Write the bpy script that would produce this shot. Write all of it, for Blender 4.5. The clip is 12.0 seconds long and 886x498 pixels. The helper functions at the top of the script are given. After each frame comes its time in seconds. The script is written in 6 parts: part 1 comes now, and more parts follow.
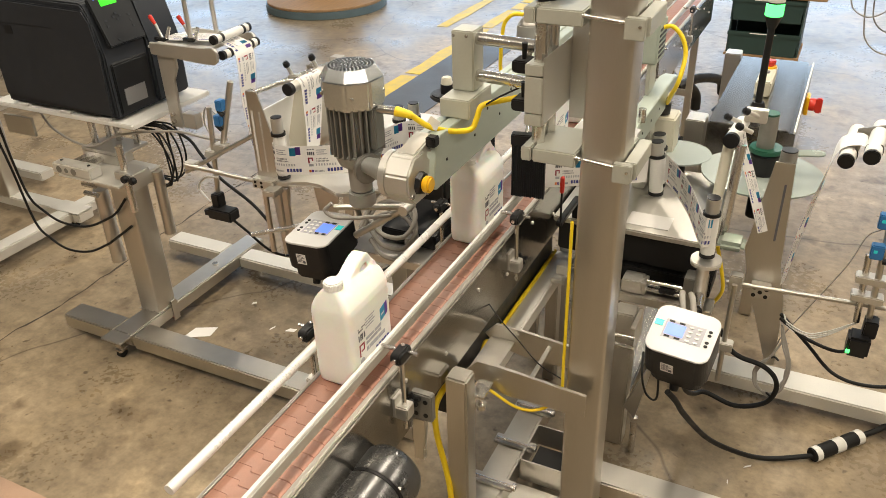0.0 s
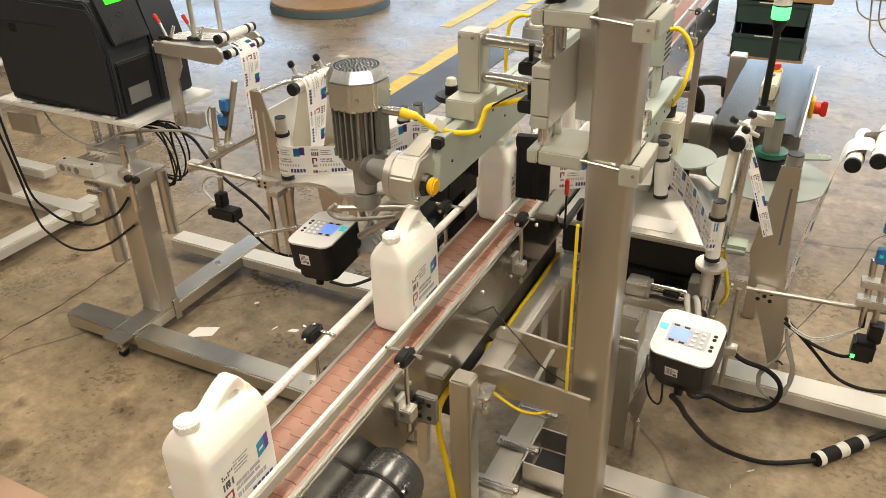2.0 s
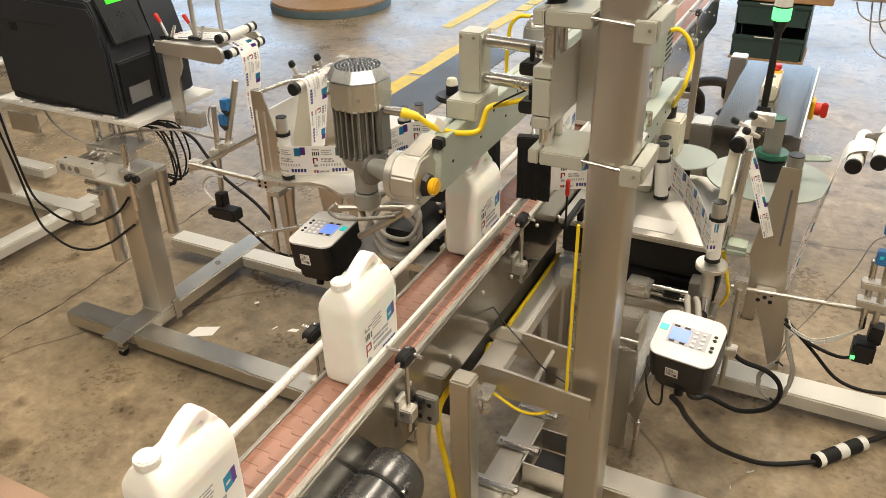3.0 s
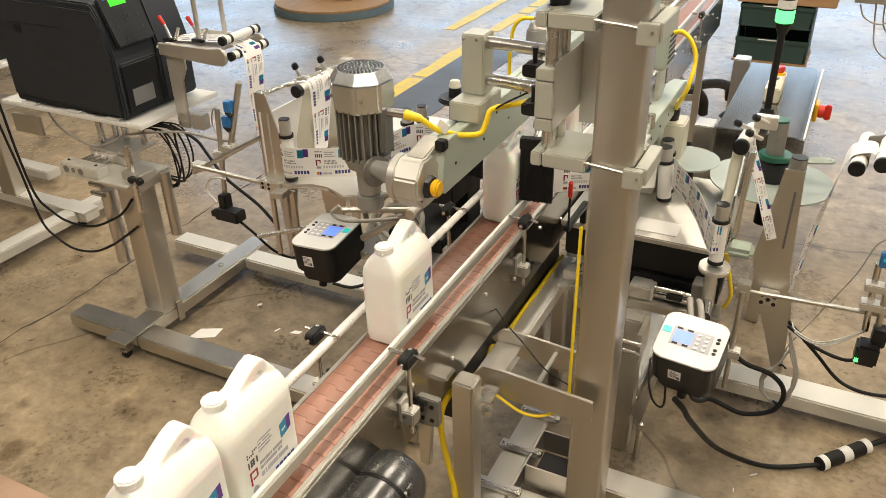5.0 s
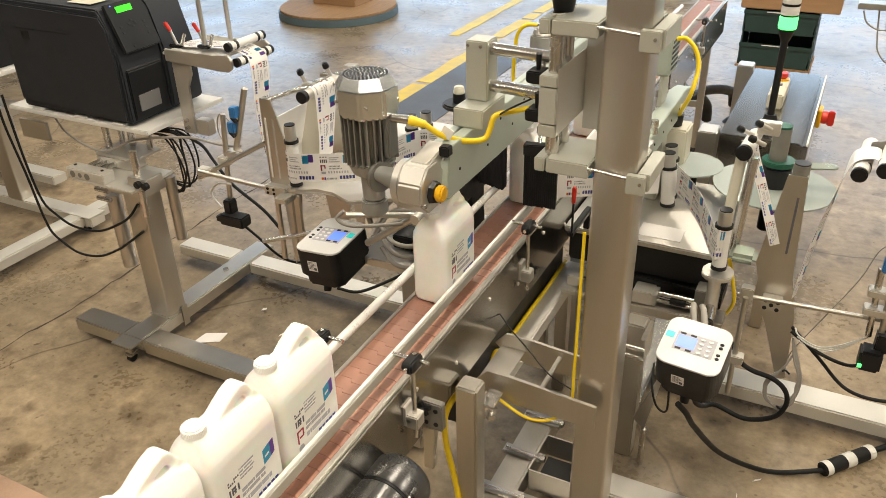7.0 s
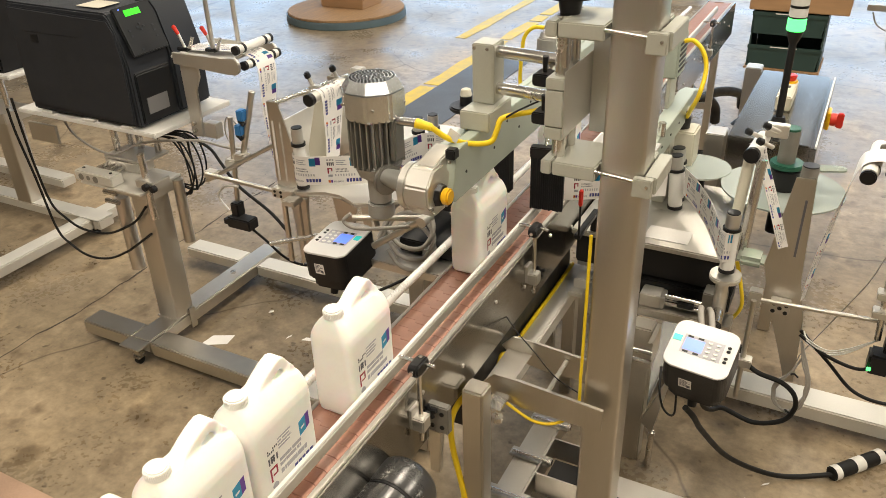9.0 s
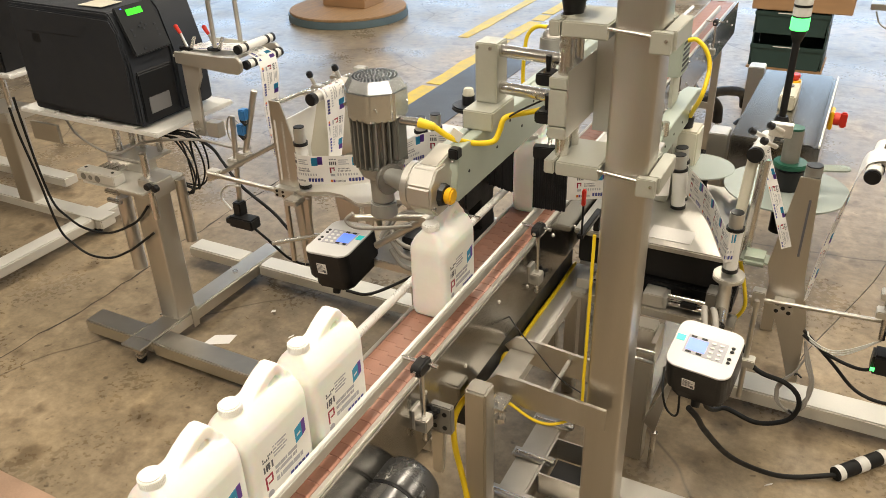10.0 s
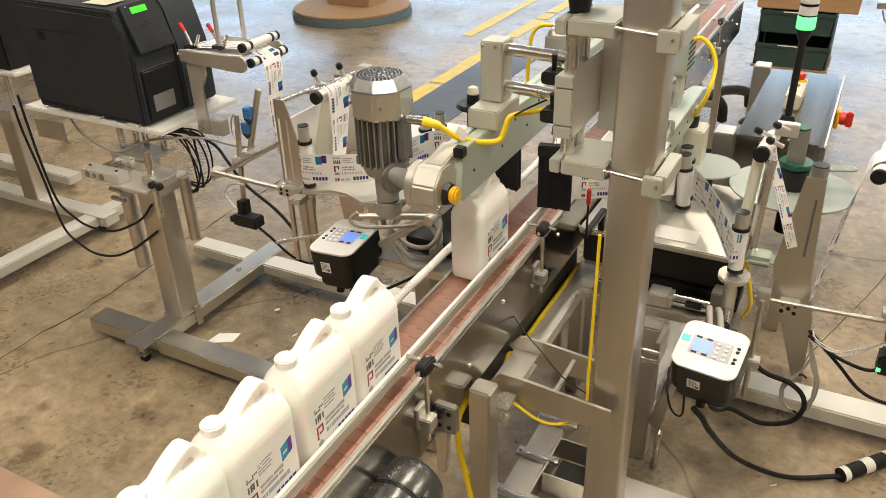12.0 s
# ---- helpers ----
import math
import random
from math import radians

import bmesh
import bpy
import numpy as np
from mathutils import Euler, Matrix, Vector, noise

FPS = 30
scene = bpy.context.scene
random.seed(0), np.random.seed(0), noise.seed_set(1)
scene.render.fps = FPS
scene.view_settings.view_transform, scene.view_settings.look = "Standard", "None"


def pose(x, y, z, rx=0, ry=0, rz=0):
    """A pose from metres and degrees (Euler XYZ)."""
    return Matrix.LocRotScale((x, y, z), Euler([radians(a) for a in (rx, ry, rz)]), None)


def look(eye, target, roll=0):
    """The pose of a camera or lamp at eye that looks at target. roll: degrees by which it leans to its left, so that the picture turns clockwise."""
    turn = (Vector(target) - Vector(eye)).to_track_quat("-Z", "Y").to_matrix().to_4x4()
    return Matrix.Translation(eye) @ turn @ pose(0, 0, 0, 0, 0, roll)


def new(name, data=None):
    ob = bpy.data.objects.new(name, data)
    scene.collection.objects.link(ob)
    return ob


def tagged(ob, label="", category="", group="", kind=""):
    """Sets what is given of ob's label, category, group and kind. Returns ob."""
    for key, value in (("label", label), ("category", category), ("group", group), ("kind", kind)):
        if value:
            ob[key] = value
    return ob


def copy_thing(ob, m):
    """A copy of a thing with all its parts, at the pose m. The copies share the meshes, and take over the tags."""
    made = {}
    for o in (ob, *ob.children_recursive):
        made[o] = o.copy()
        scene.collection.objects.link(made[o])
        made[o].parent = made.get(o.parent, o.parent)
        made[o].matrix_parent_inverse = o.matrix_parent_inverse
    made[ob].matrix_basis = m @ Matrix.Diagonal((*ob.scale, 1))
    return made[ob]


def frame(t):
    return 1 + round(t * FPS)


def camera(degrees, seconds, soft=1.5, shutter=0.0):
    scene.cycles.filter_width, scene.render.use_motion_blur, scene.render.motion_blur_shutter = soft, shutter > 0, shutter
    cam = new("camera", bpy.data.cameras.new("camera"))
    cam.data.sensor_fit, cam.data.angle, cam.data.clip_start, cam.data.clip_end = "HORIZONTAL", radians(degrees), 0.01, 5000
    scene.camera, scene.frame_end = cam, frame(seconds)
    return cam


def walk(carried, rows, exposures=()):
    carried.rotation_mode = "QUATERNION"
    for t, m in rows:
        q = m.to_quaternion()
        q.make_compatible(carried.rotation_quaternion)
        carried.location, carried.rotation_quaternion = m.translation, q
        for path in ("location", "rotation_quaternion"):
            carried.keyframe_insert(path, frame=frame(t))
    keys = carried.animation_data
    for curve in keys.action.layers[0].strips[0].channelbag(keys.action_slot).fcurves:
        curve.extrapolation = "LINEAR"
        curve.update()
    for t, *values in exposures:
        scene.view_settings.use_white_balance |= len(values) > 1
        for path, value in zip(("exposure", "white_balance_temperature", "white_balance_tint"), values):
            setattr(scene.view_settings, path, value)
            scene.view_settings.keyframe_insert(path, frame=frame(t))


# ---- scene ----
# The camera, held by hand, drifts a little.
cam = camera(58.5, 12.0, soft=0.7)
PATH = [
    (0.0, (0.0000, 0.0000, 2.0400), (-0.7847, 1.5401, 1.0340), -1.950),
    (0.5, (-0.0011, 0.0004, 2.0415), (-0.7872, 1.5393, 1.0346), -1.927),
    (1.0, (-0.0039, 0.0014, 2.0419), (-0.7909, 1.5399, 1.0352), -1.836),
    (1.5, (-0.0083, 0.0035, 2.0413), (-0.7955, 1.5421, 1.0349), -1.704),
    (2.0, (-0.0121, 0.0049, 2.0406), (-0.7993, 1.5438, 1.0346), -1.593),
    (2.5, (-0.0141, 0.0043, 2.0405), (-0.8009, 1.5436, 1.0347), -1.511),
    (3.0, (-0.0142, 0.0035, 2.0403), (-0.8008, 1.5432, 1.0350), -1.430),
    (5.0, (-0.0129, 0.0032, 2.0397), (-0.8076, 1.5421, 1.0396), -1.492),
    (5.5, (-0.0123, 0.0005, 2.0415), (-0.8096, 1.5394, 1.0434), -1.519),
    (6.0, (-0.0110, -0.0024, 2.0435), (-0.8113, 1.5369, 1.0483), -1.553),
    (6.5, (-0.0099, -0.0044, 2.0450), (-0.8129, 1.5355, 1.0531), -1.569),
    (7.0, (-0.0090, -0.0061, 2.0447), (-0.8149, 1.5346, 1.0564), -1.563),
    (9.0, (-0.0065, -0.0025, 2.0453), (-0.8313, 1.5317, 1.0623), -1.857),
    (9.5, (-0.0082, -0.0017, 2.0449), (-0.8352, 1.5313, 1.0621), -1.876),
    (10.0, (-0.0115, 0.0004, 2.0434), (-0.8395, 1.5321, 1.0594), -1.889),
    (10.5, (-0.0158, 0.0040, 2.0425), (-0.8444, 1.5339, 1.0563), -1.912),
    (11.0, (-0.0179, 0.0073, 2.0435), (-0.8477, 1.5352, 1.0551), -1.942),
    (11.5, (-0.0177, 0.0074, 2.0438), (-0.8493, 1.5341, 1.0552), -1.934),
    (12.0, (-0.0178, 0.0040, 2.0425), (-0.8518, 1.5304, 1.0553), -1.871),
]

walk(cam, [(t, look(e, g, r)) for t, e, g, r in PATH])

# ---- light ----
world = bpy.data.worlds.new("hall_air")
scene.world = world
world.use_nodes = True
world.node_tree.nodes["Background"].inputs[0].default_value = (0.95, 0.97, 1.0, 1)
world.node_tree.nodes["Background"].inputs[1].default_value = 0.012
scene.view_settings.exposure = 0.25


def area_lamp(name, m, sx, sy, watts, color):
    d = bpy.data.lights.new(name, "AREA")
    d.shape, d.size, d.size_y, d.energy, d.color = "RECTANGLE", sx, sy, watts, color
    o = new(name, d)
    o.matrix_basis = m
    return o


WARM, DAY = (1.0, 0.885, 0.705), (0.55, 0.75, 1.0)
LAMP_ROWS = [(-4.2, -0.5), (-4.2, 3.6), (-4.2, 8.2), (-0.6, -0.8), (-0.6, 3.2), (-0.6, 8.2), (3.0, -0.5), (3.0, 3.6), (3.0, 8.2)]
for lx, ly in LAMP_ROWS:
    area_lamp("tube_light", pose(lx, ly, 4.80), 0.35, 2.2, 66 if lx < -4 else 86 if lx < 0 else 108, WARM)
area_lamp("daylight_door", pose(-5.9, 13.1, 1.75, -90, 0, 0), 4.8, 3.4, 145, DAY)
# west light is added out of view to lay sheen on the floor
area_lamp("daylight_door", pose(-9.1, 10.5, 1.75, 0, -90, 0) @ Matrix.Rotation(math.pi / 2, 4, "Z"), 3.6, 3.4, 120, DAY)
area_lamp("daylight_door", pose(0.2, 13.1, 1.75, -90, 0, 0), 4.8, 3.4, 165, DAY)


# ---- materials ----
def mat(name, color, rough=0.5, metal=0.0, vary=0.12, scale=8.0, grain=0.0, grain_scale=180.0, stretch=(1, 1, 1), rvary=0.12, spec=0.5, **more):
    m = bpy.data.materials.new(name)
    m.use_nodes = True
    nt = m.node_tree
    b = nt.nodes["Principled BSDF"]
    b.inputs["Metallic"].default_value = metal
    b.inputs["Specular IOR Level"].default_value = spec
    tc = nt.nodes.new("ShaderNodeTexCoord")
    mp = nt.nodes.new("ShaderNodeMapping")
    mp.inputs["Scale"].default_value = stretch
    nt.links.new(tc.outputs["Object"], mp.inputs[0])
    n1 = nt.nodes.new("ShaderNodeTexNoise")
    n1.inputs["Scale"].default_value, n1.inputs["Detail"].default_value = scale, 5
    n2 = nt.nodes.new("ShaderNodeTexNoise")
    n2.inputs["Scale"].default_value, n2.inputs["Detail"].default_value = grain_scale, 2
    nt.links.new(mp.outputs[0], n1.inputs["Vector"])
    nt.links.new(mp.outputs[0], n2.inputs["Vector"])
    oi = nt.nodes.new("ShaderNodeObjectInfo")
    mix = nt.nodes.new("ShaderNodeMath")
    mix.operation = "MULTIPLY_ADD"
    nt.links.new(n2.outputs[0], mix.inputs[0])
    mix.inputs[1].default_value = 0.35
    nt.links.new(n1.outputs[0], mix.inputs[2])
    add = nt.nodes.new("ShaderNodeMath")
    add.operation = "MULTIPLY_ADD"
    nt.links.new(oi.outputs["Random"], add.inputs[0])
    add.inputs[1].default_value = 0.12
    nt.links.new(mix.outputs[0], add.inputs[2])
    ramp = nt.nodes.new("ShaderNodeValToRGB")
    ramp.color_ramp.elements[0].position, ramp.color_ramp.elements[1].position = 0.40, 0.92
    lo = [max(0.0, c * (1 - vary)) for c in color]
    hi = [min(1.0, c * (1 + vary)) for c in color]
    ramp.color_ramp.elements[0].color, ramp.color_ramp.elements[1].color = (*lo, 1), (*hi, 1)
    nt.links.new(add.outputs[0], ramp.inputs[0])
    nt.links.new(ramp.outputs[0], b.inputs["Base Color"])
    mr = nt.nodes.new("ShaderNodeMapRange")
    mr.inputs[1].default_value, mr.inputs[2].default_value = 0.35, 0.9
    mr.inputs[3].default_value, mr.inputs[4].default_value = max(0.03, rough - rvary), min(1, rough + rvary)
    nt.links.new(mix.outputs[0], mr.inputs[0])
    nt.links.new(mr.outputs[0], b.inputs["Roughness"])
    if grain:
        bp = nt.nodes.new("ShaderNodeBump")
        bp.inputs["Strength"].default_value, bp.inputs["Distance"].default_value = grain, 0.002
        nt.links.new(n2.outputs[0], bp.inputs["Height"])
        nt.links.new(bp.outputs[0], b.inputs["Normal"])
    for k, v in more.items():
        b.inputs[k.replace("_", " ")].default_value = v
    return m


def glow(name, color, strength):
    m = mat(name, color, 0.35)
    b = m.node_tree.nodes["Principled BSDF"]
    b.inputs["Emission Color"].default_value = (*color, 1)
    b.inputs["Emission Strength"].default_value = strength
    return m


STEEL = mat("brushed_stainless", (0.58, 0.555, 0.51), 0.37, 1.0, 0.05, 3.0, 0.10, 90.0, (6, 6, 0.4), rvary=0.035)
STEEL_Y = mat("rolled_stainless", (0.37, 0.355, 0.325), 0.19, 1.0, 0.08, 3.0, 0.06, 60.0, (6, 0.4, 6), rvary=0.03)
SHINY = mat("polished_steel", (0.66, 0.64, 0.61), 0.25, 1.0, 0.06, 12.0, rvary=0.03)
ALU = mat("milled_aluminium", (0.62, 0.60, 0.56), 0.40, 0.85, 0.06, 10.0, 0.06)
ALU_PAINT = mat("light_grey_anodised", (0.48, 0.48, 0.42), 0.40, 0.25, 0.07, 8.0, 0.05)
ALU_GREEN = mat("green_grey_anodised", (0.42, 0.47, 0.41), 0.40, 0.15, 0.08, 6.0, 0.05)
CAST = mat("cast_grey_paint", (0.36, 0.36, 0.34), 0.45, 0.45, 0.10, 20.0, 0.10, 220)
FIN = mat("fin_grey", (0.26, 0.25, 0.23), 0.40, 0.6, 0.12, 25.0, 0.05)
COWL = mat("galvanised_cowl", (0.74, 0.76, 0.77), 0.24, 0.95, 0.04, 5.0, rvary=0.02)
BLACK = mat("black_plastic", (0.009, 0.009, 0.010), 0.42, 0, 0.2, 15, 0.08, spec=0.35)
RUBBER = mat("black_rubber", (0.009, 0.009, 0.009), 0.6, 0, 0.25, 20, 0.1, spec=0.3)
BRISTLE = mat("black_bristle", (0.006, 0.006, 0.007), 0.85, 0, 0.3, 40, 0.4, 400, (1, 1, 0.05))
PRINTER = mat("charcoal_case", (0.021, 0.024, 0.031), 0.55, 0, 0.12, 10, 0.12, 600, spec=0.35)
PRINTER_D = mat("dark_case", (0.007, 0.008, 0.010), 0.4, 0, 0.15, 10, 0.05, spec=0.35)
HDPE = mat("white_hdpe", (0.92, 0.91, 0.87), 0.42, 0, 0.03, 14, 0.03, 120, spec=0.4, Subsurface_Weight=0.35, Subsurface_Scale=0.012)
LABF = mat("label_film", (0.91, 0.90, 0.86), 0.40, 0, 0.03, 14, 0.03)
CAPW = mat("white_cap", (0.88, 0.87, 0.84), 0.38, 0, 0.03, 30, 0.03)
CRACKM = mat("crack_dirt", (0.055, 0.045, 0.035), 0.8, 0, 0.3, 12)
BROWNP = mat("brown_floor_sheet", (0.38, 0.25, 0.175), 0.45, 0, 0.25, 4, 0.12)
# pale steel: the light that floor tubes catch is put into its colour
PALE = mat("bead_blasted_stainless", (0.66, 0.64, 0.59), 0.48, 0.45, 0.08, 5, 0.08)
WHITE = mat("white_plate", (0.74, 0.73, 0.70), 0.45, 0, 0.05, 9, 0.04)
HMI_TOP = mat("panel_foil", (0.66, 0.66, 0.66), 0.4, 0, 0.03, 9)
PAPER = mat("label_paper", (0.80, 0.78, 0.76), 0.5, 0, 0.03, 14)
RAILP = mat("white_rail_tube", (0.78, 0.77, 0.74), 0.28, 0.15, 0.06, 9, 0.03)
CHAIN = mat("brick_acetal", (0.345, 0.178, 0.130), 0.36, 0, 0.14, 22, 0.1, 260, rvary=0.15)
YELLOW = mat("yellow_jacket", (0.92, 0.66, 0.015), 0.42, 0, 0.06, 14)
YBTN = mat("yellow_button", (0.90, 0.50, 0.01), 0.35, 0, 0.05, 14)
RED = mat("red_plastic", (0.62, 0.035, 0.02), 0.38, 0, 0.08, 20)
INK_B = mat("blue_ink", (0.03, 0.30, 0.52), 0.45, 0, 0.06, 30)
INK_P = mat("purple_ink", (0.13, 0.05, 0.32), 0.45, 0, 0.06, 30)
INK_N = mat("navy_ink", (0.06, 0.07, 0.30), 0.5, 0, 0.06, 30)
INK_K = mat("grey_ink", (0.10, 0.10, 0.12), 0.5, 0, 0.1, 30)
INK_M = mat("mid_grey_ink", (0.24, 0.24, 0.27), 0.5, 0, 0.1, 30)
INK_G = mat("pale_ink", (0.42, 0.42, 0.46), 0.5, 0, 0.1, 30)
INK_R = mat("maroon_ink", (0.33, 0.02, 0.05), 0.5, 0, 0.06, 30)
INK_O = mat("orange_ink", (0.75, 0.20, 0.03), 0.5, 0, 0.06, 30)
GREENP = mat("dark_green_bin", (0.020, 0.048, 0.045), 0.5, 0, 0.15, 6, 0.1)
GREENC = mat("green_cap", (0.010, 0.085, 0.050), 0.4, 0, 0.08, 20)
SENSOR = mat("blue_sensor", (0.03, 0.16, 0.40), 0.4, 0, 0.08, 20)
DISC = mat("clear_grey_disc", (0.46, 0.51, 0.48), 0.20, 0.35, 0.03, 3, rvary=0.015)
ACRYL = mat("green_acrylic", (0.40, 0.45, 0.38), 0.22, 0, 0.04, 6, Transmission_Weight=0.35, IOR=1.45)
CLEARP = mat("clear_window", (0.5, 0.5, 0.52), 0.1, 0, 0.05, 8, Transmission_Weight=0.6)
WOOD = mat("pallet_wood", (0.33, 0.20, 0.10), 0.7, 0, 0.25, 6, 0.3, 60, (8, 1, 1))
CARD = mat("cardboard", (0.38, 0.23, 0.12), 0.75, 0, 0.10, 5, 0.1, 90, (1, 1, 6))
BLUEG = mat("blue_grey_edge", (0.10, 0.15, 0.18), 0.5, 0, 0.15, 6)
GREYC = mat("grey_cable", (0.36, 0.34, 0.31), 0.5, 0, 0.08, 20)
CREAM = mat("cream_box", (0.60, 0.57, 0.47), 0.45, 0, 0.05, 9)
LINE = mat("floor_line_paint", (0.62, 0.44, 0.03), 0.45, 0, 0.22, 9, 0.2, 120)
WALLM = mat("painted_wall", (0.30, 0.27, 0.23), 0.75, 0, 0.08, 1.5, 0.1, 40)
CEIL = mat("ceiling_sheet", (0.32, 0.30, 0.27), 0.8, 0, 0.06, 1.5)
LED_G = glow("green_lamp", (0.07, 0.90, 0.14), 2.8)
LCD = glow("blue_lcd", (0.10, 0.20, 0.95), 0.8)
LCD_C = glow("cyan_lamp", (0.02, 0.50, 0.50), 0.25)
LCD_G = glow("green_lcd", (0.03, 0.62, 0.01), 0.8)
LED_R = glow("red_led", (1.0, 0.04, 0.02), 3.0)
LAMP_W = glow("lamp_cover", (1.0, 0.95, 0.85), 4.0)


def concrete():
    m = mat("sealed_concrete", (0.270, 0.216, 0.150), 0.30, 0, 0.34, 1.6, 0.10, 45, rvary=0.14)
    nt = m.node_tree
    b = nt.nodes["Principled BSDF"]
    src = b.inputs["Base Color"].links[0].from_socket
    tc = nt.nodes.new("ShaderNodeTexCoord")
    # dark spots, blotches, hairline cracks
    spot = nt.nodes.new("ShaderNodeTexNoise")
    spot.inputs["Scale"].default_value, spot.inputs["Detail"].default_value = 5.5, 3
    r1 = nt.nodes.new("ShaderNodeValToRGB")
    r1.color_ramp.elements[0].position, r1.color_ramp.elements[1].position = 0.57, 0.68
    r1.color_ramp.elements[0].color, r1.color_ramp.elements[1].color = (1, 1, 1, 1), (0.58, 0.55, 0.52, 1)
    big = nt.nodes.new("ShaderNodeTexNoise")
    big.inputs["Scale"].default_value, big.inputs["Detail"].default_value = 0.55, 6
    r2 = nt.nodes.new("ShaderNodeValToRGB")
    r2.color_ramp.elements[0].position, r2.color_ramp.elements[1].position = 0.32, 0.68
    r2.color_ramp.elements[0].color, r2.color_ramp.elements[1].color = (0.55, 0.55, 0.55, 1), (1.24, 1.20, 1.15, 1)
    warp = nt.nodes.new("ShaderNodeTexNoise")
    warp.inputs["Scale"].default_value = 1.7
    wadd = nt.nodes.new("ShaderNodeVectorMath")
    wadd.operation = "MULTIPLY_ADD"
    wadd.inputs[1].default_value = (0.35, 0.35, 0)
    vor = nt.nodes.new("ShaderNodeTexVoronoi")
    vor.feature = "DISTANCE_TO_EDGE"
    vor.inputs["Scale"].default_value = 0.42
    r3 = nt.nodes.new("ShaderNodeValToRGB")
    r3.color_ramp.elements[0].position, r3.color_ramp.elements[1].position = 0.0015, 0.004
    r3.color_ramp.elements[0].color, r3.color_ramp.elements[1].color = (0.45, 0.42, 0.40, 1), (1, 1, 1, 1)
    mid = nt.nodes.new("ShaderNodeTexNoise")
    mid.inputs["Scale"].default_value, mid.inputs["Detail"].default_value, mid.inputs["Roughness"].default_value = 13.0, 8, 0.7
    r4 = nt.nodes.new("ShaderNodeValToRGB")
    r4.color_ramp.elements[0].position, r4.color_ramp.elements[1].position = 0.30, 0.72
    r4.color_ramp.elements[0].color, r4.color_ramp.elements[1].color = (0.60, 0.59, 0.57, 1), (1.30, 1.30, 1.27, 1)
    nt.links.new(mid.outputs[0], r4.inputs[0])
    # small dark specks and drips, and pale scuffs
    speck = nt.nodes.new("ShaderNodeTexNoise")
    speck.inputs["Scale"].default_value, speck.inputs["Detail"].default_value = 21.0, 2
    r5 = nt.nodes.new("ShaderNodeValToRGB")
    r5.color_ramp.elements[0].position, r5.color_ramp.elements[1].position = 0.68, 0.76
    r5.color_ramp.elements[0].color, r5.color_ramp.elements[1].color = (1, 1, 1, 1), (0.40, 0.37, 0.34, 1)
    scuff = nt.nodes.new("ShaderNodeTexNoise")
    scuff.inputs["Scale"].default_value, scuff.inputs["Detail"].default_value, scuff.inputs["Distortion"].default_value = 2.6, 7, 1.2
    r6 = nt.nodes.new("ShaderNodeValToRGB")
    r6.color_ramp.elements[0].position, r6.color_ramp.elements[1].position = 0.56, 0.72
    r6.color_ramp.elements[0].color, r6.color_ramp.elements[1].color = (1, 1, 1, 1), (1.32, 1.30, 1.24, 1)
    nt.links.new(speck.outputs[0], r5.inputs[0])
    nt.links.new(scuff.outputs[0], r6.inputs[0])
    for n in (spot, big, warp, mid, speck, scuff):
        nt.links.new(tc.outputs["Object"], n.inputs["Vector"])
    nt.links.new(warp.outputs["Color"], wadd.inputs[0])
    nt.links.new(tc.outputs["Object"], wadd.inputs[2])
    nt.links.new(wadd.outputs[0], vor.inputs["Vector"])
    nt.links.new(spot.outputs[0], r1.inputs[0])
    nt.links.new(big.outputs[0], r2.inputs[0])
    nt.links.new(vor.outputs["Distance"], r3.inputs[0])
    for ramp in (r1, r2, r3, r4, r5, r6):
        mx = nt.nodes.new("ShaderNodeMix")
        mx.data_type, mx.blend_type = "RGBA", "MULTIPLY"
        mx.inputs[0].default_value = 1.0
        nt.links.new(src, mx.inputs[6])
        nt.links.new(ramp.outputs[0], mx.inputs[7])
        src = mx.outputs[2]
    nt.links.new(src, b.inputs["Base Color"])
    return m


CONCRETE = concrete()

# ---- building helpers ----
ORG = {}


def thing(name, loc, label, category, group="", kind=""):
    o = new(name)
    o.empty_display_size = 0.05
    o.location = loc
    ORG[o] = Vector(loc)
    return tagged(o, label, category, group, kind)


def part(name, bm, material, parent, label=""):
    """Links a bmesh, given in world places, as one mesh under a thing or a part."""
    org = ORG.get(parent, Vector((0, 0, 0)))
    bmesh.ops.translate(bm, vec=-org, verts=bm.verts)
    me = bpy.data.meshes.new(name)
    bmesh.ops.recalc_face_normals(bm, faces=bm.faces)
    bm.to_mesh(me)
    bm.free()
    me.materials.append(material)
    me.shade_smooth()
    me.set_sharp_from_angle(angle=radians(38))
    o = new(name, me)
    o.parent = parent
    ORG[o] = org
    return tagged(o, label)


def solo(name, bm, material, label, category="", kind="", group="", loc=(0, 0, 0)):
    me = bpy.data.meshes.new(name)
    bmesh.ops.translate(bm, vec=-Vector(loc), verts=bm.verts)
    bmesh.ops.recalc_face_normals(bm, faces=bm.faces)
    bm.to_mesh(me)
    bm.free()
    me.materials.append(material)
    me.shade_smooth()
    me.set_sharp_from_angle(angle=radians(38))
    o = new(name, me)
    o.location = loc
    ORG[o] = Vector(loc)
    return tagged(o, label, category, group, kind)


